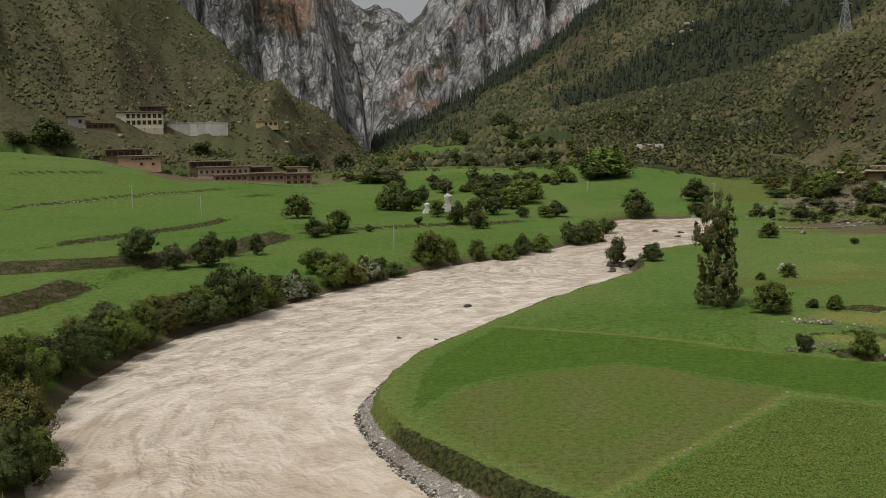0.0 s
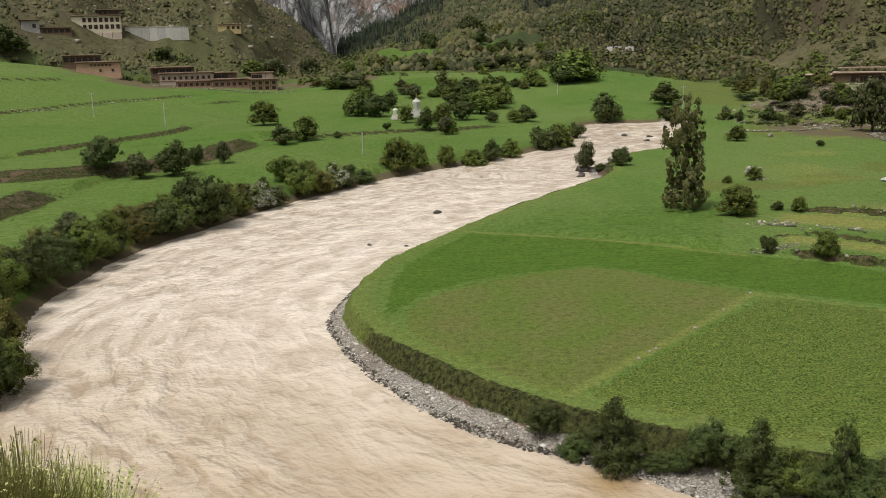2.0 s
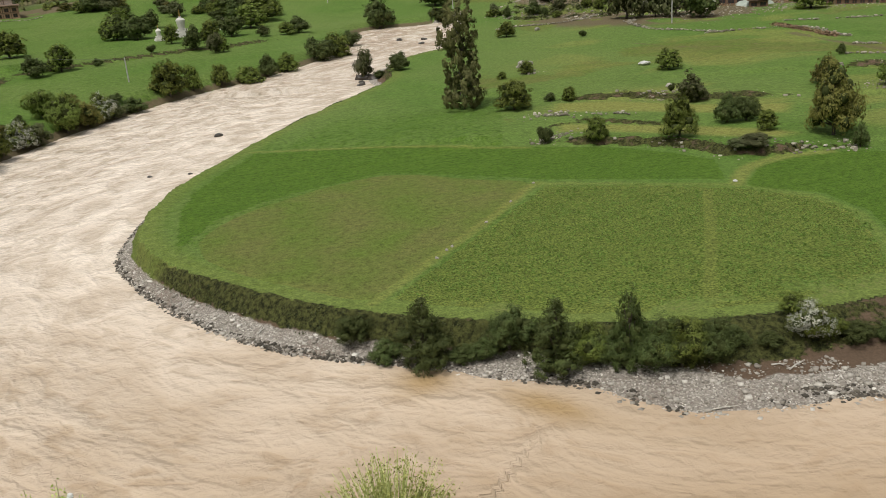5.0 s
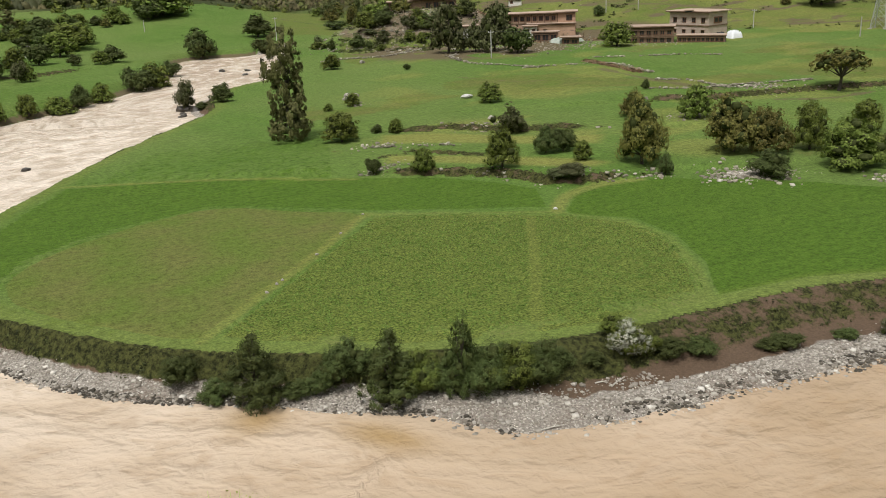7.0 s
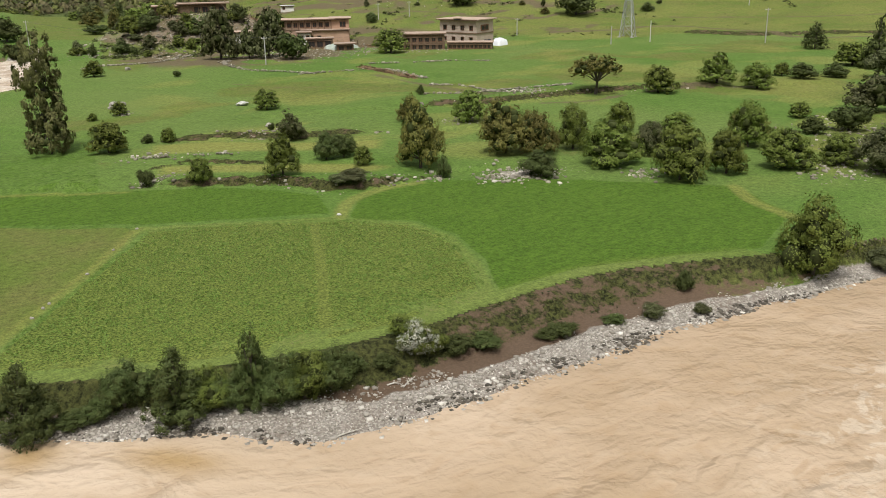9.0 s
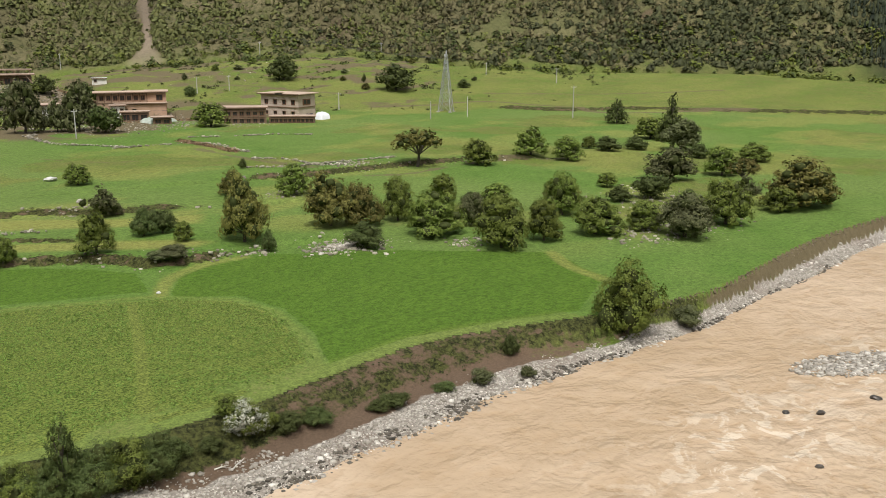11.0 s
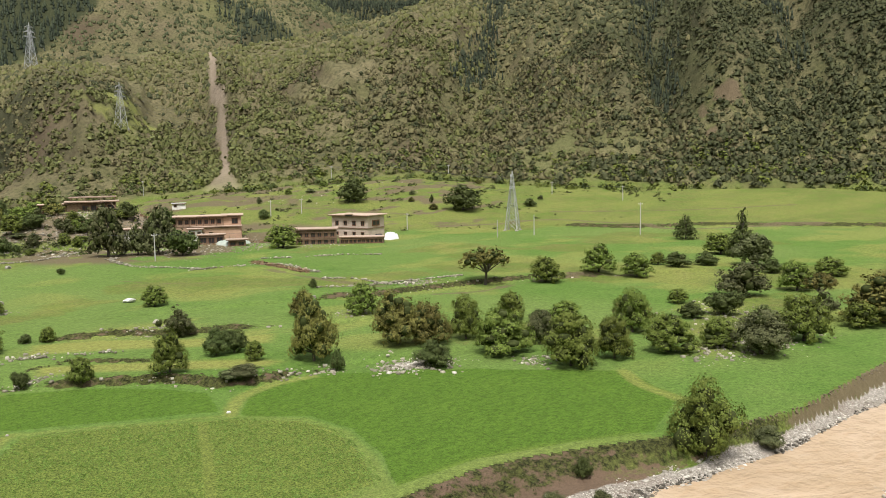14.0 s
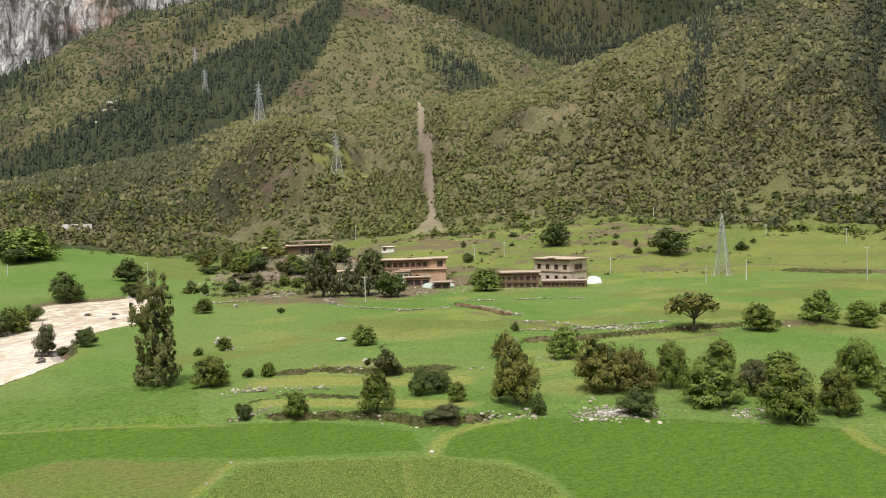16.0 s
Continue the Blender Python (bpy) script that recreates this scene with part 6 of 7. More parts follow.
house("outbuilding", "small whitewashed annexe with two dark windows", 149.2, 229.6, 1.7, -33, 4.3, 3.2, 3.2, M_WHITE,
      [(1.3, 2, 0.7, 1.2, 0.15, 0.95)], M_ROOF_TAN, overhang=0.3)
house("outbuilding", "open timber lean-to below the farmhouse", 147.6, 219.0, 1.6, -34, 7.4, 3.0, 2.2, M_WOOD, [(0.2, 3, 1.6, 1.5, 0.03, 0.97)], M_ROOF_TAN, overhang=0.4, posts=4, taper=0.0)
house("outbuilding", "low shed with a flat earth roof below the farmhouse", 147.5, 206.5, 1.5, -35, 5.0, 3.0, 1.5, M_WOOD, [(0.2, 2, 1.4, 0.9, 0.05, 0.95)], M_ROOF_TAN, overhang=0.5, posts=3)
house("outbuilding", "whitewashed hut raised on timber posts", 130.5, 233.5, 2.6, -28, 4.4, 4.0, 3.4, M_WHITE, [(0.9, 1, 1.2, 1.6, 0.55, 0.95)], M_ROOF_TAN, overhang=0.7, posts=3)
house("farmhouse", "long timber farmhouse with a pale flat roof on the knoll", 136.0, 266.0, 9.6, -27, 14.5, 7.0, 3.4, M_WOOD,
      [(0.7, 4, 1.7, 1.9, 0.28, 0.98)], M_ROOF_TAN, overhang=0.9, posts=6, plinth=3.0)
house("outbuilding", "open-fronted timber barn with a flat pale roof", 126.6, 271.5, 9.2, -25, 8.5, 6.0, 3.2, M_WOOD, [(0.4, 2, 2.6, 2.2, 0.1, 0.9)], M_ROOF_TAN, overhang=0.7, posts=3, plinth=3.0)
house("outbuilding", "brown timber shed below the knoll with a flat roof", 124.5, 246.0, 3.4, -27, 5.0, 3.5, 2.2, M_WOOD, [(0.5, 1, 1.6, 1.3, 0.2, 0.9)], M_ROOF_TAN, overhang=0.5)
house("outbuilding", "small white corrugated shed in the meadow", 192.8, 307.3, 6.9, -32, 5.4, 3.0, 1.9, M_WHITE, [(0.9, 1, 0.8, 0.7, 0.1, 0.4)], M_TARP, overhang=0.2)

# upper storey set back on the knoll farm and a chimney cap on the pink house
cap = tagged(new("roof_pavilion"), "low pale roof deck set back above the knoll farmhouse", "roof")
cap.matrix_basis = pose(138.5, 270.0, 13.5, 0, 0, -27)
part("deck", box(-7.2, 7.2, 0, 6.0, 0.9, 1.25, 0.05), M_ROOF, cap)
for u in (-6.5, -2.2, 2.2, 6.5):
    part("post", box(u - 0.12, u + 0.12, 0.2, 0.44, 0.0, 0.9), M_WOOD, cap)
vent = tagged(new("roof_vent"), "small dark smoke vent on a farmhouse roof", "vent")
vent.matrix_basis = pose(180.5, 196.0, 8.3, 0, 0, -49)
part("hood", box(-1.3, 1.3, 0, 1.6, 0.35, 0.6, 0.04), M_ROOF, vent)
part("body", box(-1.0, 1.0, 0.2, 1.4, 0, 0.35), M_DARK, vent)


def heap(name, label, x, y, w, d, h, mat, seed, cat="cover"):
    """A sagging sheet thrown over a pile."""
    r = np.random.default_rng(seed)
    n = 14
    u = np.linspace(-1, 1, n)
    a, b = np.meshgrid(u, u, indexing="ij")
    zz = np.maximum(0, 1 - np.maximum(np.abs(a), np.abs(b)) ** 3) ** 0.7 * h * (0.8 + 0.35 * r.random((n, n)))
    xs, ys = x + a * w / 2, y + b * d / 2
    z0 = ground_height(x, y)
    idx = np.arange(n * n).reshape(n, n)
    f = np.stack([idx[:-1, :-1], idx[1:, :-1], idx[1:, 1:], idx[:-1, 1:]], -1).reshape(-1, 4)
    return tagged(new(name, mesh_of(name, np.stack([xs, ys, z0 - 0.05 + zz], -1).reshape(-1, 3), f, mat, True)), label, cat)


heap("tarpaulin", "white tarpaulin heaped beside the farmhouse", 185.5, 183.5, 4.0, 3.4, 2.0, M_TARP, 3)
heap("tarpaulin", "dark tarpaulin over a pile beside the farmhouse", 182.6, 185.4, 3.0, 2.4, 1.7, M_DARK, 4)
heap("tarpaulin", "grey-green tarpaulin over a long low stack", 150.8, 213.0, 9.5, 5.5, 1.4, M_TARP_GREEN, 5)


def timber_pile(x, y, n, length, seed):
    """Loose leaning poles and planks round a farm."""
    r = np.random.default_rng(seed)
    root = tagged(new("timber_pile"), "heap of loose weathered poles and planks", "timber")
    z0 = ground_height(x, y)
    root.matrix_basis = pose(x, y, z0)
    for k in range(n):
        a, q = r.uniform(0, 6.28), r.uniform(0, 2.2)
        p = np.array([q * math.cos(a), q * math.sin(a), 0.1])
        e = p + np.array([r.normal(0, 0.5), r.normal(0, 0.5), r.uniform(0.15, 0.9)]) * length
        part("pole", rod(bmesh.new(), p, e, 0.09, 0.05, 5), M_TIMBER, root)


M_TIMBER = simple("bare_timber", (0.26, 0.19, 0.13), (0.40, 0.31, 0.22), 2.0)
M_BRUSH = leaf_material("dry_brush", (0.12, 0.075, 0.045), (0.30, 0.20, 0.12))


def brush_fence(pts, n, seed):
    """A hedge of piled dry branches."""
    r = np.random.default_rng(seed)
    line = spline(pts, 6)
    k = r.integers(0, len(line) - 1, n)
    p = line[k] + (line[k + 1] - line[k]) * r.random(n)[:, None] + r.normal(0, 0.5, (n, 2))
    size = r.uniform(0.3, 0.8, n)
    v, f = bushes(p[:, 0], p[:, 1], land(p[:, 0], p[:, 1])[0], size, size * 0.9, 16, r)
    stuff("brush_fence", v, f, M_BRUSH, "low fence of piled dry brown branches", "fence")


brush_fence([(127.2, 171.8), (125.6, 160.8), (122.6, 147.1)], 120, 1)
brush_fence([(136, 226), (146, 216), (158, 210), (166, 204)], 160, 2)
brush_fence([(120, 256), (128, 246), (138, 240)], 140, 3)
brush_fence([(144, 264), (150, 256), (154, 248)], 140, 4)
for k, (x, y) in enumerate([(142, 262), (146, 258), (150, 226), (156, 222), (146, 222), (160, 218), (139, 231), (120, 256), (112, 262)]):
    timber_pile(x, y, 9, 2.6 if k > 1 else 4.0, 40 + k)

# ---- hamlet on the far side ----
house("monastery_house", "cream two-storey house with two rows of dark windows", -144.6, 429.6, 34.8, 15, 21.5, 11.0, 6.9, M_CREAM,
      [(4.3, 7, 1.3, 1.7, 0.2, 0.99), (1.2, 7, 1.3, 1.7, 0.2, 0.99)], M_ROOF, plinth=0.6, overhang=0.35, taper=0.2)
plinth = tagged(new("terrace_wall"), "pale stone terrace under the cream house", "wall")
plinth.matrix_basis = pose(-144.6, 429.3, 34.2, 0, 0, 15)
for k in range(5):
    part("panel", box(-10.7 + 4.3 * k, -6.43 + 4.3 * k, 0, 11.5, -3.2, 0.0, 0.03, 0.15), M_PINK, plinth)
house("monastery_house", "dark timber pavilion standing above the cream house", -146.0, 453.5, 42.6, 15, 11.0, 5.0, 2.6, M_WOOD, [(0.8, 4, 1.6, 1.5, 0.05, 0.9)], M_WOOD, plinth=6.0, overhang=0.9, posts=6)
house("farmhouse", "small yellow house with three dark windows", -91.6, 471.4, 34.4, 11, 11.8, 6.0, 3.0, M_YELLOW, [(0.9, 3, 1.1, 1.2, 0.35, 0.98)], M_YELLOW, plinth=1.6, overhang=0.2)
house("outbuilding", "grey plastered hut with a dark overhanging roof", -166.8, 409.6, 35.3, 22, 7.6, 6.0, 4.4, M_CEMENT, [(1.4, 1, 1.2, 1.4, 0.5, 0.9)], M_WOOD, plinth=3.0, overhang=0.8)
house("outbuilding", "dark timber cattle shed with an open front", -157.4, 413.6, 34.1, 21, 12.9, 5.0, 2.2, M_WOOD, [(0.3, 5, 1.8, 1.4, 0.03, 0.97)], M_WOOD, plinth=3.0, overhang=0.4)
house("farmhouse", "ochre earth-walled farmhouse with small dark openings", -128.6, 378.6, 15.9, 15, 17.5, 9.0, 5.2, M_ORANGE, [(1.6, 2, 0.7, 0.8, 0.4, 0.95), (3.9, 6, 0.8, 0.5, 0.3, 0.8)], M_ROOF, plinth=1.5, overhang=0.4, taper=0.25)
house("farmhouse", "dark timber upper floor with open galleries", -138.5, 388.5, 21.0, 17, 15.5, 6.0, 3.0, M_WOOD, [(0.6, 6, 1.7, 1.7, 0.02, 0.98)], M_ROOF, plinth=6.0, overhang=0.7, posts=7)
house("farmhouse", "long farmhouse with a white-panelled timber front", -95.1, 387.5, 12.3, 12, 22.0, 8.0, 3.2, M_PINK, [(0.9, 9, 0.8, 1.0, 0.02, 0.98)], M_WOOD, plinth=3.0, overhang=0.6, beam=(0.1,))
house("farmhouse", "dark timber barn loft behind the long farmhouse", -103.4, 397.5, 15.2, 13, 18.5, 8.0, 2.6, M_WOOD, [(0.4, 6, 2.2, 1.7, 0.05, 0.95)], M_WOOD, plinth=6.0, overhang=0.8)
house("farmhouse", "ochre lower storey with timber bays", -90.4, 380.6, 10.0, 12, 14.8, 5.0, 2.2, M_ORANGE, [(0.5, 6, 1.0, 1.1, 0.03, 0.97)], M_WOOD, plinth=1.5, overhang=0.3, posts=7)
house("farmhouse", "brown farmhouse with a low timber gallery front", -75.6, 384.0, 9.3, 10, 15.4, 8.0, 3.2, M_PLASTER, [(0.9, 6, 1.1, 1.1, 0.03, 0.97)], M_WOOD, plinth=1.5, overhang=0.7, posts=6)
house("farmhouse", "dark timber loft with a white panel", -80.0, 394.5, 12.5, 11, 10.0, 5.0, 2.5, M_WOOD, [(0.4, 3, 1.8, 1.6, 0.03, 0.6)], M_WOOD, plinth=4.0, overhang=0.5, posts=4)
house("farmhouse", "red-brown timber house with two rows of bays", -60.6, 375.3, 8.0, 8, 11.4, 8.0, 4.4, M_ORANGE, [(2.6, 4, 1.3, 1.1, 0.02, 0.98), (0.5, 4, 1.3, 1.1, 0.02, 0.98)], M_WOOD, plinth=1.5, overhang=0.5, beam=(2.1,), posts=5)
house("outbuilding", "pale timber attic room on the red-brown house", -62.5, 384.2, 12.3, 9, 9.5, 5.0, 2.6, M_PINK, [(0.4, 3, 1.2, 1.4, 0.05, 0.5)], M_WOOD, plinth=4.4, overhang=0.4, posts=4)

wall = tagged(new("retaining_wall"), "long pale cement retaining wall below a terrace", "wall")
wall.matrix_basis = pose(-120.6, 443.0, 33.0, 0, 0, 15)
for k in range(8):
    u = -14.6 + 3.65 * k
    part("panel", box(u, u + 3.63, 0, 0.8, -3.0, 3.4 + (0.12 if k % 2 else 0.0), 0.03, 0.04), M_WALLPALE, wall)
part("coping", box(-14.8, 14.8, -0.1, 0.9, 3.53, 3.7, 0.03), M_WALLPALE, wall)
yard = tagged(new("courtyard_wall"), "low grey cement yard wall beside the hut", "wall")
yard.matrix_basis = pose(-190.0, 398.0, 30.6, 0, 0, 24)
for k in range(7):
    part("panel", box(-17 + 5 * k, -12.03 + 5 * k, 0, 0.6, -3.0, 3.4, 0.03, 0.03), M_CEMENT, yard)


# ---- white reliquary mounds among the trees ----
def stupa(x, y, h, label):
    root = tagged(new("stupa"), label, "stupa")
    root.matrix_basis = pose(x, y, ground_height(x, y) - 0.1, 0, 0, 12)
    w = h * 0.55
    for k in range(3):
        q = w * (1 - 0.17 * k) / 2
        part("step", box(-q, q, -q, q, h * 0.1 * k, h * 0.1 * (k + 1) + 0.002, 0.03), M_WHITE, root)
    bm = bmesh.new()
    prof = [(0.20, 0.30), (0.25, 0.42), (0.30, 0.55), (0.31, 0.62), (0.22, 0.67), (0.10, 0.69)]
    rings_ = []
    for rad, zz in prof:
        rings_.append([bm.verts.new((rad * w * math.cos(a * math.pi / 8), rad * w * math.sin(a * math.pi / 8), zz * h)) for a in range(16)])
    for lo, hi in zip(rings_[:-1], rings_[1:]):
        for a in range(16):
            bm.faces.new((lo[a], lo[(a + 1) % 16], hi[(a + 1) % 16], hi[a]))
    bm.faces.new(rings_[-1])
    part("dome", bm, M_WHITE, root)
    part("harmika", box(-0.09 * w, 0.09 * w, -0.09 * w, 0.09 * w, 0.685 * h, 0.74 * h), M_WHITE, root)
    part("spire", rod(bmesh.new(), (0, 0, 0.74 * h), (0, 0, 1.0 * h), 0.05 * w, 0.012 * w, 8), M_GOLD, root, "slender gilded spire")


stupa(1.9, 280.0, 8.0, "white stupa with a gilded spire among the trees")
stupa(-4.7, 273.5, 4.8, "small white stupa beside the tree grove")
stupa(14.6, 294.0, 4.8, "white stupa half hidden by the trees")


# ---- poles, pylons and lines ----
POLES = []


def pole(x, y, h, arm=True):
    root = tagged(new("utility_pole"), "grey concrete utility pole standing in the field", "pole", group="utility poles of the valley")
    z0 = ground_height(x, y)
    root.matrix_basis = pose(x, y, z0, 0, 0, math.degrees(math.atan2(-x, y)))
    part("post", rod(bmesh.new(), (0, 0, -0.4), (0, 0, h), 0.17, 0.12, 8), M_POLE, root)
    if arm:
        part("crossarm", box(-0.7, 0.7, -0.06, 0.06, h - 0.5, h - 0.38), M_POLE, root)
        for u in (-0.6, 0.0, 0.6):
            part("insulator", rod(bmesh.new(), (u, 0, h - 0.38), (u, 0, h - 0.16), 0.05, 0.04, 6), M_WHITE, root)
    POLES.append((x, y, z0 + h - 0.3))


pole(115.0, 194.8, 6.8)
pole(134.3, 325.9, 4.8)
pole(90.1, 292.4, 7.5)
pole(202.6, 262.1, 5.9)
pole(213.1, 257.2, 5.6)
pole(209.1, 199.1, 5.4)
pole(316.9, 274.2, 5.9)
pole(313.0, 212.8, 5.2)
pole(315.8, 180.5, 6.0)
pole(233.4, 127.5, 9.4)
pole(206.2, 159.6, 5.0, False)
pole(217.9, 154.7, 6.0, False)
pole(212.4, 367.0, 6.8)
pole(279.5, 314.8, 6.2)
pole(-71.2, 260.7, 6.6, False)
pole(-103.7, 295.9, 8.0)
pole(-10.9, 196.2, 5.0, False)
pole(55.0, 333.0, 4.0, False)


def cable(name, a, b, sag, radius=0.025):
    cu = bpy.data.curves.new(name, "CURVE")
    cu.dimensions, cu.bevel_depth, cu.bevel_resolution = "3D", radius, 0
    sp = cu.splines.new("POLY")
    sp.points.add(12)
    for k in range(13):
        t = k / 12
        p = Vector(a).lerp(Vector(b), t)
        sp.points[k].co = (p.x, p.y, p.z - 4 * sag * t * (1 - t), 1)
    cu.materials.append(M_CABLE)
    return tagged(new(name, cu), "thin dark overhead power cable", "cable", group="overhead cables")


cable("power_cable", POLES[0], POLES[2], 1.6)
cable("power_cable", POLES[0], POLES[5], 1.8)
cable("power_cable", POLES[7], POLES[8], 0.8)
cable("power_cable", POLES[6], POLES[7], 1.0)
cable("power_cable", POLES[13], POLES[6], 0.9)
cable("power_cable", POLES[16], POLES[14], 1.4)


def pylon(x, y, h, yaw):
    """A lattice tower: four legs, cross bracing by panels, three arms."""
    root = tagged(new("lattice_pylon"), "tall grey steel lattice power pylon", "pylon", group="power line pylons")
    z0 = ground_height(x, y)
    root.matrix_basis = pose(x, y, z0, 0, 0, yaw)
    base, top, t = h * 0.105, h * 0.022, max(0.09, h * 0.0065)

    def corner(k, s):
        q = base + (top - base) * min(1.0, s / 0.82)
        return Vector(((q, q, h * s), (-q, q, h * s), (-q, -q, h * s), (q, -q, h * s))[k % 4])
    for k in range(4):
        bm = rod(bmesh.new(), corner(k, 0.0), corner(k, 0.82), t, t * 0.8, 5)
        rod(bm, corner(k, 0.82), (0, 0, h), t * 0.8, t * 0.5, 5)
        part("leg", bm, M_STEEL, root)
        part("footing", box(corner(k, 0).x - 0.5, corner(k, 0).x + 0.5, corner(k, 0).y - 0.5, corner(k, 0).y + 0.5, -0.8, 0.15), M_CEMENT, root)
    levels = [0.0, 0.17, 0.32, 0.45, 0.56, 0.65, 0.73, 0.82]
    for lo, hi in zip(levels[:-1], levels[1:]):
        bm = bmesh.new()
        for k in range(4):
            rod(bm, corner(k, lo), corner(k + 1, hi), t * 0.55, None, 4)
            rod(bm, corner(k + 1, lo), corner(k, hi), t * 0.55, None, 4)
            rod(bm, corner(k, hi), corner(k + 1, hi), t * 0.55, None, 4)
        part("bracing", bm, M_STEEL, root)
    for s, reach in ((0.70, 0.16), (0.80, 0.13), (0.90, 0.10)):
        for sg in (-1, 1):
            bm = bmesh.new()
            for q in (top, -top):
                rod(bm, (sg * top, q, h * s), (sg * reach * h, 0, h * s), t * 0.6, None, 4)
                rod(bm, (sg * top, q, h * (s + 0.035)), (sg * reach * h, 0, h * s), t * 0.6, None, 4)
            arm = part("crossarm", bm, M_STEEL, root)
            part("insulator", rod(bmesh.new(), (sg * reach * h, 0, h * s), (sg * reach * h, 0, h * (s - 0.05)), 0.1, None, 6), M_STONE, arm)
    return [(Matrix(root.matrix_basis) @ Vector((sg * reach * h, 0, h * (s - 0.05)))) for s, reach in ((0.70, 0.16), (0.90, 0.10)) for sg in (-1, 1)]


lines = [pylon(225.7, 168.6, 19.0, 20), pylon(238.9, 431.3, 24.0, 15), pylon(278.3, 618.2, 32.2, 12), pylon(322.1, 839.3, 24.0, 12), pylon(336.1, 901.4, 22.0, 12)]
for one, two in zip(lines[:-1], lines[1:]):
    for a, b in zip(one, two):
        cable("power_line", a, b, (a - b).length * 0.03, 0.03)


# ---- stones ----
def stones_mesh(x, y, z, s, r, flat=0.6):
    """Angular stones as one array: twelve-faced lumps with pushed corners."""
    n = len(x)
    base = np.array([(a, b, c) for c in (-1, 1) for b in (-1, 1) for a in (-1, 1)], float) * 0.5
    v = base[None] * r.uniform(0.55, 1.25, (n, 8, 3)) * np.array([1.0, 1.0, flat])
    ang = r.uniform(0, 6.28, n)
    c, sn = np.cos(ang)[:, None], np.sin(ang)[:, None]
    vx, vy = v[..., 0] * c - v[..., 1] * sn, v[..., 0] * sn + v[..., 1] * c
    v = np.stack([vx, vy, v[..., 2]], -1) * s[:, None, None]
    v += np.stack([x, y, z + s * 0.12], -1)[:, None]
    q = np.array([(0, 2, 3, 1), (4, 5, 7, 6), (0, 1, 5, 4), (2, 6, 7, 3), (0, 4, 6, 2), (1, 3, 7, 5)])
    return v.reshape(-1, 3), (q[None] + (np.arange(n) * 8)[:, None, None]).reshape(-1, 4)


def stone_material(name, dark, light, warm):
    m, nt, b = material(name)
    isl = nt.nodes.new("ShaderNodeNewGeometry").outputs["Random Per Island"]
    col = ramp(nt, isl, [(0.0, dark), (0.55, tuple((p + q) / 2 for p, q in zip(dark, light))), (0.9, light), (1.0, warm)])
    col = mix(nt, 0.4, col, ramp(nt, noise_tex(nt, 7.0, 4.0), [(0.25, 0.4), (0.75, 1.0)]), "MULTIPLY")
    nt.links.new(col, b.inputs["Base Color"])
    b.inputs["Roughness"].default_value = 0.85
    return m


M_PEBBLE = stone_material("river_pebbles", (0.26, 0.232, 0.19), (0.58, 0.54, 0.475), (0.84, 0.80, 0.73))
M_RUBBLE = stone_material("field_rubble", (0.17, 0.15, 0.11), (0.42, 0.385, 0.30), (0.68, 0.64, 0.54))


M_WETSTONE = stone_material("wet_shore_stone", (0.045, 0.038, 0.028), (0.15, 0.13, 0.10), (0.32, 0.29, 0.24))
M_CLOD = stone_material("earth_clods", (0.10, 0.078, 0.05), (0.21, 0.165, 0.11), (0.26, 0.21, 0.14))


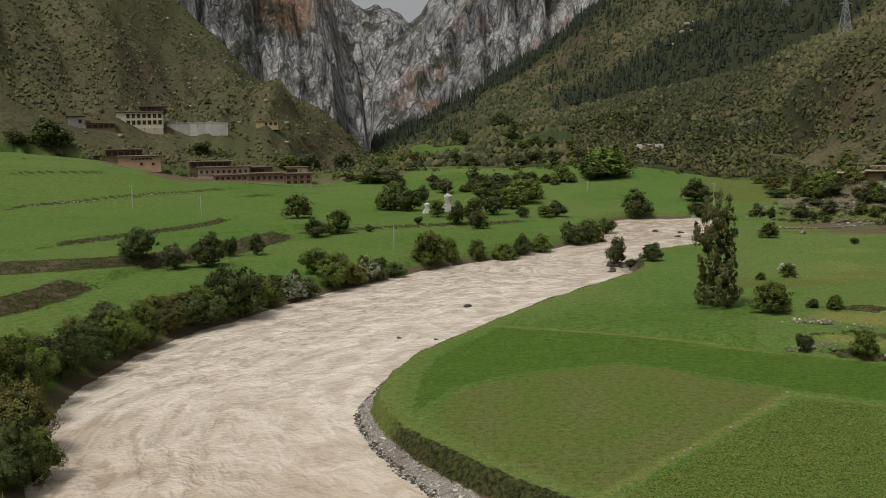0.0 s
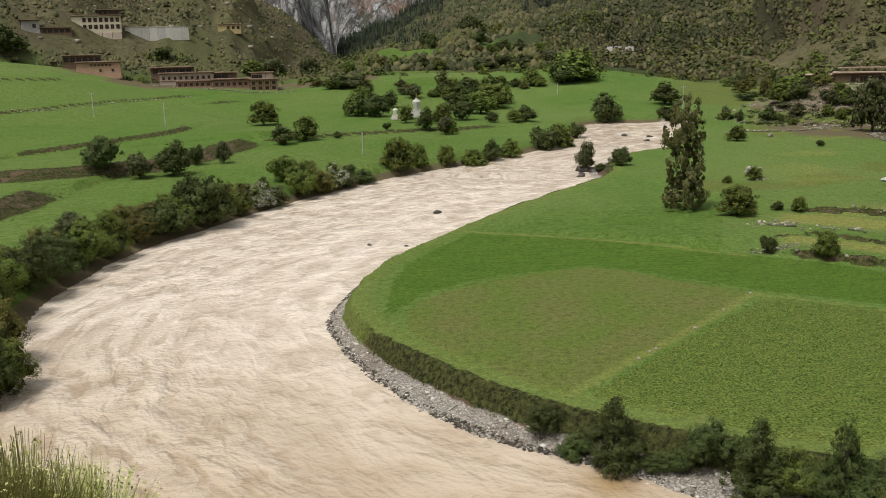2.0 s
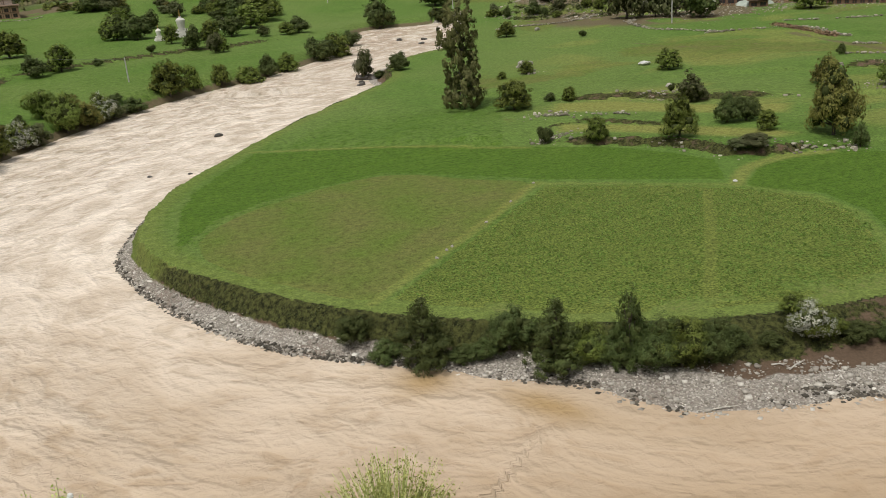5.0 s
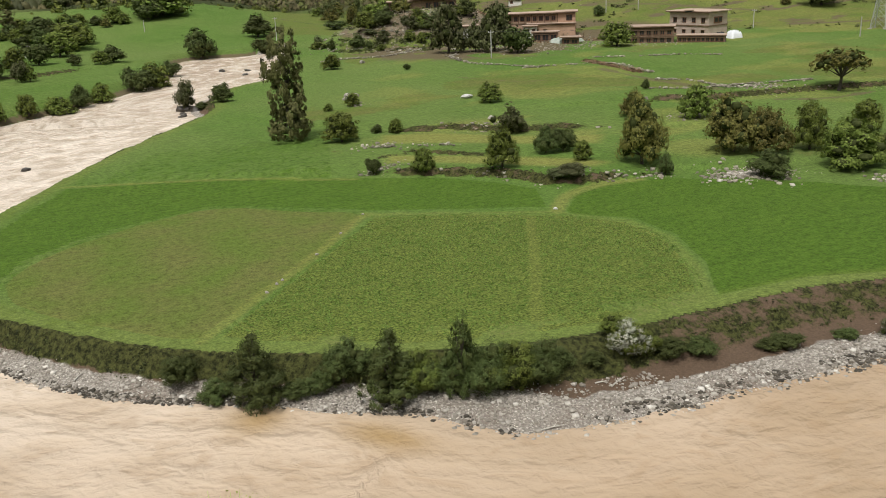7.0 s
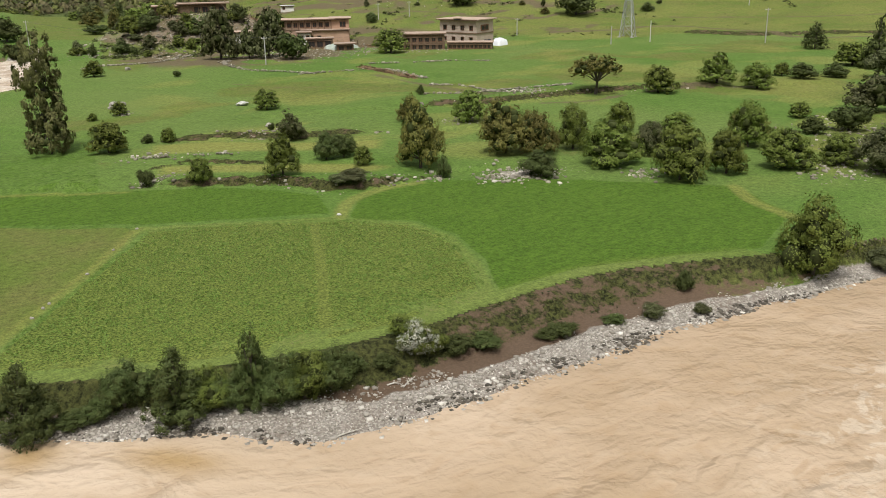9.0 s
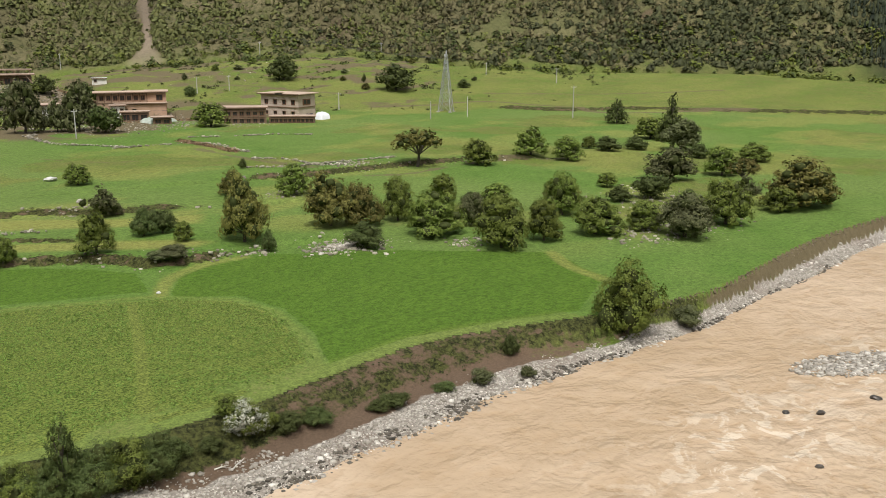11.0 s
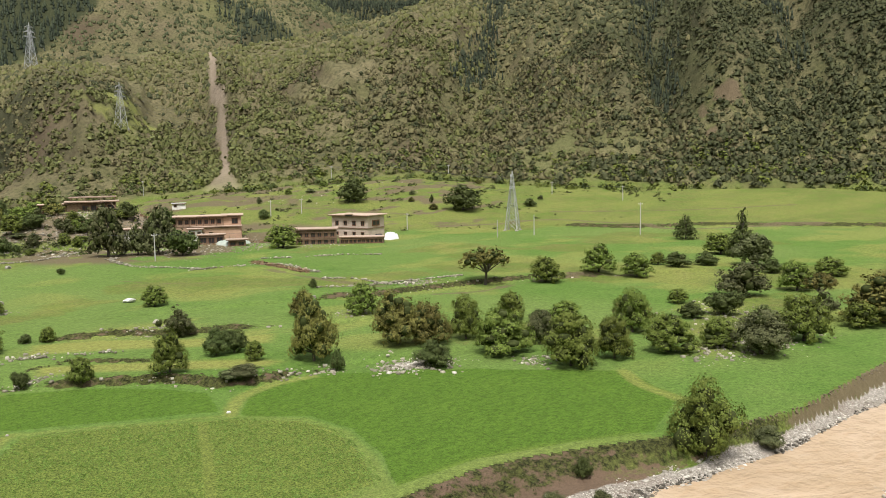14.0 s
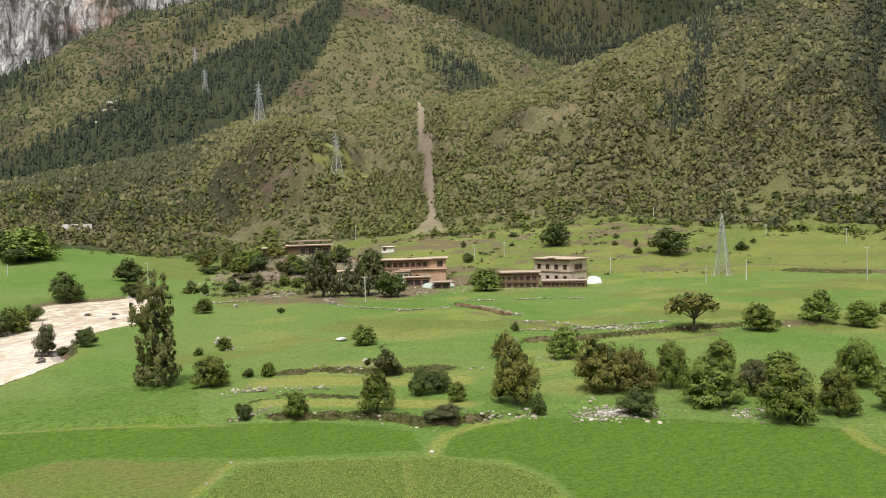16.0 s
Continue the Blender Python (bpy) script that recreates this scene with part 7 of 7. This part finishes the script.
def shore_stones():
    r = np.random.default_rng(61)
    x = r.uniform(-14, 175, 800000)
    y = r.uniform(15, 112, 800000)
    ok = inside(x, y, SHORE)
    x, y = x[ok], y[ok]
    db, de = line_distance(x, y, BANK_FIELD), line_distance(x, y, FIELD_EDGE)
    s = db / (db + de + 1e-6)
    clump = fbm(x / 2.5, y / 2.5, 3, 141.0)
    soil = smooth(s, 0.40, 0.46) * smooth(x, 26, 31) * (1 - smooth(x, 66, 76))
    s = s - 0.04 * smooth(x, 76, 86)
    ok = (s < 0.66) & (clump > r.uniform(-0.7, 0.35, len(x)) + 0.75 * soil + 0.6 * smooth(s, 0.56, 0.66))
    x, y, s = x[ok], y[ok], s[ok]
    size = 0.05 + 0.075 * r.random(len(x)) + 0.28 * r.random(len(x)) ** 16
    z = land(x, y)[0]
    v, f = stones_mesh(x, y, z, size, r)
    stuff("shore_stones", v, f, M_PEBBLE, "grey and white river stones covering the gravel shore", "stones")
    # wet dark slabs along the waterline
    p = np.stack([r.uniform(-14, 120, 700000), r.uniform(20, 112, 700000)], -1)
    p = p[inside(p[:, 0], p[:, 1], SHORE)]
    zz = land(p[:, 0], p[:, 1])[0]
    ok = (np.abs(zz - WATER_Z - 0.02) < 0.09) & (fbm(p[:, 0] / 2.2, p[:, 1] / 2.2, 3, 143.0) + 0.3 * (p[:, 0] < 14) > r.uniform(-0.3, 0.7, len(p)))
    p, zz = p[ok][:4500], zz[ok][:4500]
    v, f = stones_mesh(p[:, 0], p[:, 1], zz, 0.06 + 0.26 * r.random(len(p)) ** 3, r, 0.5)
    stuff("wet_shore_stones", v, f, M_WETSTONE, "dark wet stones along the waterline of the shore", "stones")
    # clods and turf fallen from the undercut bank downstream
    x, y = r.uniform(74, 178, 60000), r.uniform(16, 36, 60000)
    ok = inside(x, y, SHORE)
    x, y = x[ok], y[ok]
    db, de = line_distance(x, y, BANK_FIELD), line_distance(x, y, FIELD_EDGE)
    s = db / (db + de + 1e-6)
    ok = (s > 0.84) & (s < 1.0)
    x, y = x[ok][:420], y[ok][:420]
    v, f = stones_mesh(x, y, land(x, y)[0] - 0.03, 0.07 + 0.13 * r.random(len(x)), r, 0.7)
    stuff("bank_clods", v, f, M_CLOD, "brown earth clods of the undercut river bank", "earth")
    # a low gravel bar in the stream
    x, y = r.uniform(68, 86, 7400), r.uniform(9, 20, 7400)
    d = ((x - 79) * 0.82 + (y - 14.2) * -0.57) ** 2 / 60 + ((x - 79) * 0.57 + (y - 14.2) * 0.82) ** 2 / 7
    ok = d < r.uniform(0.3, 1.0, len(x))
    x, y = x[ok], y[ok]
    v, f = stones_mesh(x, y, np.full(len(x), WATER_Z + 0.03), 0.14 + 0.30 * r.random(len(x)) ** 3, r, 0.5)
    stuff("gravel_bar", v, f, M_PEBBLE, "low bar of pale stones in the river", "stones")


def wall_stones():
    """Dry-stone field walls and rubble rows."""
    r = np.random.default_rng(63)
    rows = [
        ([(107.9, 126.2), (114.5, 120.9), (123.8, 118.3), (135.3, 114.2)], 0.55, 420),
        ([(80, 222), (86, 224.1), (96, 221.0), (105, 224.1), (114, 229)], 0.8, 800),
        ([(112, 208), (108.6, 203.9), (106.4, 189.1), (110.4, 180.7), (113.2, 170.9)], 0.8, 500),
        ([(110.1, 172.9), (123, 168.3), (128.3, 162.1), (125.5, 150.5), (124.3, 145.3)], 0.7, 600),
        ([(118.4, 136.6), (121.4, 129.8), (118.2, 117.2), (124.2, 115.7)], 0.5, 300),
        ([(46.3, 111.5), (50.8, 108.7), (56.3, 104.6)], 0.7, 70),
        ([(-140.5, 284.2), (-129.5, 296.7), (-114.6, 307.9), (-101, 328), (-84.4, 346.1)], 0.7, 500),
        ([(112, 250), (126, 236), (140, 222), (155, 212), (168, 204)], 0.8, 500),
        ([(-84, 371), (-72, 366), (-60, 364), (-46, 368)], 1.0, 420),
        ([(-110, 383), (-104, 378), (-96, 374)], 0.9, 200),
        ([(133, 176), (140, 170), (150, 165), (156, 158)], 0.6, 260),
    ]
    for pts, width, n in rows:
        line = spline(pts, 6)
        k = r.integers(0, len(line) - 1, n)
        t = r.random(n)
        p = line[k] + (line[k + 1] - line[k]) * t[:, None] + r.normal(0, width * 0.6, (n, 2))
        ok = fbm(p[:, 0] / 5, p[:, 1] / 5, 3, 151.0) > r.uniform(-0.6, 0.35, n)
        p, n = p[ok], int(ok.sum())
        z = land(p[:, 0], p[:, 1])[0]
        v, f = stones_mesh(p[:, 0], p[:, 1], z + r.uniform(0, 0.35, n) * width, 0.14 + 0.42 * r.random(n) ** 3, r, 0.7)
        stuff("drystone_wall", v, f, M_RUBBLE, "tumbled dry-stone field wall of grey rubble", "wall")
    # rubble heaps under the trees and along the terraces
    x, y = [], []
    for cx, cy, q, n in ((76, 73, 2.6, 260), (79, 70.5, 2.0, 160), (58, 82.5, 2.2, 36), (88, 62, 1.6, 90), (43, 100.5, 1.4, 80), (47, 113, 2.0, 36), (66, 115, 1.6, 60),
                        (95, 102, 2.4, 90), (123, 113, 2.6, 130), (112, 46, 4.5, 200), (121, 47, 5.5, 260), (131, 58, 5.0, 220), (104, 46, 3.0, 100), (60, 150, 1.4, 40),
                        (150, 205, 8.0, 300), (136, 201, 8.0, 260), (165, 190, 6.0, 160), (126, 214, 7.0, 240), (141, 240, 9.0, 320), (152, 222, 8.0, 260), (118, 250, 10.0, 700), (108, 244, 9.0, 420), (124, 256, 7.0, 300), (132, 246, 9.0, 300), (240, 290, 18.0, 220), (255, 280, 16.0, 180), (69, 79, 1.6, 60), (47, 111, 2.5, 20), (64, 80.5, 0.8, 16)):
        x.append(cx + r.normal(0, q, n))
        y.append(cy + r.normal(0, q * 0.7, n))
    x, y = np.concatenate(x), np.concatenate(y)
    v, f = stones_mesh(x, y, land(x, y)[0], 0.10 + 0.42 * r.random(len(x)) ** 3, r, 0.7)
    stuff("rubble", v, f, M_RUBBLE, "scattered field rubble and cleared stones", "stones")
    x, y = 77 + r.normal(0, 2.2, 320), 72.4 + r.normal(0, 1.0, 320)
    v, f = stones_mesh(x, y, land(x, y)[0], 0.12 + 0.4 * r.random(320) ** 3, r, 0.7)
    stuff("stone_heap", v, f, M_PEBBLE, "heap of pale cleared stones under a tree", "stones")
    # stones cleared to the terrace edges
    px, py = [], []
    for pts, h, w in RISERS[:3]:
        line = spline(pts, 5)
        n = 14 * len(pts)
        k = r.integers(0, len(line) - 1, n)
        p = line[k] + (line[k + 1] - line[k]) * r.random(n)[:, None] + r.normal(0, w * 0.9, (n, 2))
        ok = fbm(p[:, 0] / 4, p[:, 1] / 4, 3, 155.0) > r.uniform(-0.3, 0.5, n)
        px.append(p[ok, 0])
        py.append(p[ok, 1])
    x, y = np.concatenate(px), np.concatenate(py)
    v, f = stones_mesh(x, y, land(x, y)[0], 0.10 + 0.42 * r.random(len(x)) ** 3, r, 0.7)
    stuff("terrace_stones", v, f, M_RUBBLE, "pale stones cleared to the terrace edges", "stones")
    # brush and rubble over the farm knoll
    a, q = r.uniform(0, 6.28, 1500), 34 * np.sqrt(r.random(1500))
    x, y = KNOLL[0] - 8 + q * np.cos(a), KNOLL[1] - 12 + q * np.sin(a)
    ok = fbm(x / 6, y / 6, 3, 157.0) > r.uniform(-0.6, 0.4, len(x))
    v, f = stones_mesh(x[ok], y[ok], land(x[ok], y[ok])[0], 0.15 + 0.7 * r.random(ok.sum()) ** 4, r, 0.7)
    stuff("knoll_rubble", v, f, M_RUBBLE, "pale rubble strewn over the farm knoll", "stones")
    x, y = x[~ok], y[~ok]
    size = 0.3 + 0.9 * r.random(len(x)) ** 2
    v, f = bushes(x, y, land(x, y)[0], size, size * r.uniform(0.6, 1.1, len(x)), 24, r)
    stuff("knoll_brush", v, f, M_BANK, "low olive brush over the farm knoll", "scrub")
    # boulders on the far slope
    x, y = scatter(420, -22, -3, 430, 720, r)
    z, c = land(x, y)
    v, f = stones_mesh(x, y, z, 0.4 + 2.4 * r.random(len(x)) ** 4, r, 0.8)
    stuff("slope_boulders", v, f, M_RUBBLE, "pale boulders strewn over the far slope", "stones")


shore_stones()
wall_stones()
# thorn bushes over the knoll, round the farms and up the foot of the slope
rk = np.random.default_rng(67)
for k in range(64):
    a, q = rk.uniform(0, 6.28), 8 + 28 * rk.random()
    bx, by = KNOLL[0] + q * math.cos(a) - 6, KNOLL[1] + q * math.sin(a) - 4
    if math.hypot(bx - 136, by - 268) > 9 and math.hypot(bx - 152, by - 231) > 12 and math.hypot(bx - 130.5, by - 235) > 5:
        plant(("grey", "dark", "oak")[k % 3], bx, by, rk.uniform(1.0, 3.4), rk.uniform(1.8, 4.8))
for k in range(14):
    a, q = radians(rk.uniform(30, 56)), rk.uniform(320, 400)
    plant(("grey", "dark", "oak", "rusty")[k % 4], q * math.sin(a), q * math.cos(a), rk.uniform(1.0, 3.2), rk.uniform(1.6, 4.2))


def rock(x, y, s, label, z=None, flat=0.6, mat=None, group=""):
    r = np.random.default_rng(int(abs(x * 31 + y * 17)))
    bm = bmesh.new()
    bmesh.ops.create_icosphere(bm, subdivisions=2, radius=0.5)
    for v in bm.verts:
        k = 1 + 0.35 * noise.noise(v.co * 3.1 + Vector((x, y, 0)))
        v.co = Vector((v.co.x * k * s, v.co.y * k * s * 0.75, v.co.z * k * s * flat))
    me = bpy.data.meshes.new("rock")
    bm.to_mesh(me)
    bm.free()
    me.materials.append(mat or M_STONE)
    ob = tagged(new("rock", me), label, "rock", group)
    ob.matrix_basis = pose(x, y, (ground_height(x, y) if z is None else z) + 0.12 * s, r.uniform(-12, 12), r.uniform(-12, 12), r.uniform(0, 360))
    return ob


ruin = tagged(new("ruined_hut"), "roofless pale stone hut crumbling at the hill foot", "ruin")
ruin.matrix_basis = pose(113.0, 482.0, ground_height(113.0, 482.0) - 0.6, 0, 0, -13)
for bx0, bx1, by0, by1, top in ((-7.5, -2.0, 0.0, 0.8, 4.6), (-1.98, 3.0, 0.05, 0.8, 3.4), (3.02, 7.5, 0.0, 0.8, 5.0), (-7.5, -6.7, 0.82, 6.0, 4.0), (6.7, 7.5, 0.82, 6.0, 4.4), (-6.68, 6.68, 5.2, 6.0, 5.2)):
    part("wall", box(bx0, bx1, by0, by1, -1.5, top, 0.08, 0.06), M_WALLPALE, ruin)
M_PALE = simple("pale_boulder", (0.52, 0.51, 0.49), (0.72, 0.71, 0.69), 2.0)
M_WET = simple("wet_rock", (0.035, 0.03, 0.025), (0.08, 0.065, 0.05), 3.0, 0.4)
rock(79.0, 143.0, 2.6, "flat white boulder lying in the meadow", flat=0.3, mat=M_PALE)
rock(50.6, 73.4, 0.5, "small white stone at a path junction", mat=M_PALE)
for q, (x, y) in enumerate([(33.2, 83.5), (24.4, 73.4), (28.7, 78.4), (19.6, 68.6), (18.9, 67.9), (17.6, 66.4)]):
    rock(x, y, 0.36, "small boundary stone on the edge of a field", group="boundary stones", flat=0.7)
for x, y, s in ((241.9, 879.5, 9.0), (236.0, 876.0, 6.0), (248.0, 883.0, 6.0), (226.0, 868.0, 5.0), (244.0, 872.0, 4.0)):
    rock(x, y, s, "pale rock outcrop on the scrubby ridge", group="ridge outcrops", z=ground_height(x, y) - 0.2 * s, flat=0.6)
for x, y, s in ((62.5, 160.5, 2.2), (64.5, 161.5, 1.6), (61, 158.6, 1.2), (87, 212, 1.8), (70, 119, 1.4), (90, 70, 1.2)):
    rock(x, y, s, "grey boulder beside the field shrubs", group="field boulders")
# the first rock stands in for a black log of river debris
for x, y, s in ((3.8, 142.8, 1.6), (-6.4, 121.0, 0.9), (1.2, 117.5, 0.7), (-1.2, 119.5, 0.8), (66, 14.2, 0.8), (71.5, 11.5, 1.0), (64.5, 16.3, 0.7), (84, 9.0, 0.8), (76, 9.5, 0.6), (57, 12, 0.6), (62, 8.5, 0.7), (30, 220, 1.2), (58, 240, 2.4), (64, 236, 2.0), (61, 228, 1.8), (35.9, 181.7, 4.2), (37.6, 180.0, 3.6), (33.6, 174.6, 1.8), (39.0, 178.2, 3.4), (34.4, 177.6, 1.6)):
    rock(x, y, s, "dark wet rock breaking the muddy water", z=float(water_level(np.array(x), np.array(y))) - 0.1 * s, flat=0.5, mat=M_WET, group="river rocks")


def driftwood(x, y, length, turn, seed):
    """A bleached branch washed up on the stones: a bent stem with a few side twigs."""
    r = np.random.default_rng(seed)
    root = tagged(new("driftwood"), "bleached driftwood branch washed up on the gravel", "driftwood")
    root.matrix_basis = pose(x, y, ground_height(x, y) + 0.06, 0, 0, turn)
    bm = rod(bmesh.new(), (-length / 2, 0, 0), (0, 0.05, 0.06), 0.055, 0.045, 7)
    rod(bm, (0, 0.05, 0.06), (length / 2, -0.06, 0.16), 0.045, 0.02, 7)
    part("stem", bm, M_BLEACHED, root)
    for k in range(4):
        u = r.uniform(-0.3, 0.4) * length
        part("twig", rod(bmesh.new(), (u, 0.02, 0.05), (u + r.uniform(0.15, 0.4), r.uniform(-0.4, 0.4), r.uniform(0.1, 0.3)), 0.02, 0.008, 5), M_BLEACHED, root)


M_BLEACHED = simple("bleached_wood", (0.50, 0.47, 0.41), (0.68, 0.65, 0.58), 4.0)
driftwood(33.6, 41.6, 1.5, 20, 1)
driftwood(32.6, 42.0, 0.9, -30, 2)
driftwood(27.0, 39.4, 1.6, -14, 3)
driftwood(2.5, 62.5, 1.1, 50, 4)

# ---- herbs on the viewer's hillside ----
M_STALK = leaf_material("herb_stalk", (0.26, 0.28, 0.08), (0.52, 0.52, 0.22))
M_HERB = leaf_material("herb_leaf", (0.24, 0.28, 0.06), (0.46, 0.49, 0.16))
M_STRAW = leaf_material("straw_leaf", (0.34, 0.34, 0.11), (0.60, 0.57, 0.25))
M_PETAL = simple("white_petal", (0.75, 0.74, 0.70), (0.85, 0.84, 0.80), 4.0, 0.6, 0.0)


def herb(x, y, h, spread, stalks, seed, label, flowers=0, leaf_mat=None):
    """A wispy herb: bent stalks fanning from the root, each set with small leaves."""
    r = np.random.default_rng(seed)
    root = tagged(new("herb"), label, "herb")
    root.matrix_basis = pose(x, y, ground_height(x, y) - 0.03)
    sv, sf, lc, ln, heads = [], [], [], [], []
    for k in range(int(stalks * 1.8) if leaf_mat is M_STRAW else stalks):
        a, lean = r.uniform(0, 6.28), r.uniform(0, 1) ** 0.7
        tall = h * r.uniform(0.65, 1.0) * (1 - 0.25 * lean)
        foot = np.array([math.cos(a), math.sin(a), 0]) * r.uniform(0, 0.25) * spread
        out = np.array([math.cos(a), math.sin(a), 0]) * lean * spread
        pts = [foot + out * (t ** 1.6) + np.array([0, 0, tall * t]) for t in (0, 0.35, 0.7, 1.0)]
        wd = 0.0045
        side = np.array([-math.sin(a), math.cos(a), 0]) if r.random() < 0.5 else np.array([math.cos(a + 0.8), math.sin(a + 0.8), 0])
        base = len(sv) * 1
        for t, p in zip((1.0, 0.8, 0.6, 0.25), pts):
            sv += [p - side * wd * t, p + side * wd * t]
        for q in range(3):
            b = base + 2 * q
            sf.append((b, b + 1, b + 3, b + 2))
        for _ in range(7 if leaf_mat is M_STRAW else 30):
            t = r.uniform(0.2, 1.0)
            j = min(2, int(t * 3))
            p = pts[j] + (pts[j + 1] - pts[j]) * (t * 3 - j if t < 1 else 1.0)
            lc.append(p + r.normal(0, 0.012, 3))
            ln.append(r.normal(0, 1, 3) + np.array([0, 0, 0.8]))
        heads.append(pts[-1])
    stalk = new("stem", mesh_of("stem", sv, sf, M_STALK))
    stalk.parent = root
    v, f = leaf_quads(np.array(lc), np.array(ln), 0.0065, r)
    leaf = new("foliage", mesh_of("foliage", v, f, leaf_mat or M_HERB))
    leaf.parent = root
    for k in range(flowers):
        bm = bmesh.new()
        bmesh.ops.create_uvsphere(bm, u_segments=6, v_segments=4, radius=0.016)
        p = heads[(k * 5) % len(heads)]
        bmesh.ops.translate(bm, verts=bm.verts, vec=Vector(p))
        part("flower", bm, M_PETAL, root, "tiny white flower head")
    return root


def herb_at(bearing, dist, h, spread, stalks, seed, label, flowers=0, leaf_mat=None):
    a = radians(bearing)
    return herb(dist * math.sin(a), dist * math.cos(a), h, spread, stalks, seed, label, flowers, leaf_mat)


herb_at(9.7, 3.6, 0.74, 0.30, 330, 1, "yellow-green wispy herb on the hillside edge")
herb_at(12.6, 3.7, 0.50, 0.16, 110, 2, "small yellow-green herb on the hillside edge")
herb_at(-13.6, 3.6, 1.02, 0.22, 264, 3, "green herb with tiny white flowers on the hillside", 9)
herb_at(-17.0, 3.5, 0.95, 0.16, 154, 4, "green wispy herb on the hillside edge")
herb_at(-23.2, 3.3, 0.80, 0.30, 520, 5, "tall yellow-green grassy herb on the hillside", 0, M_STRAW)
herb_at(-26.5, 3.1, 0.95, 0.30, 520, 6, "tall yellow-green grassy herb on the hillside", 0, M_STRAW)
herb_at(-29.5, 3.0, 1.1, 0.32, 520, 7, "tall yellow-green grassy herb on the hillside", 0, M_STRAW)
herb_at(-6.0, 3.7, 0.40, 0.20, 110, 8, "low green herb on the hillside edge")
herb_at(2.0, 3.7, 0.38, 0.20, 110, 9, "low green herb on the hillside edge")
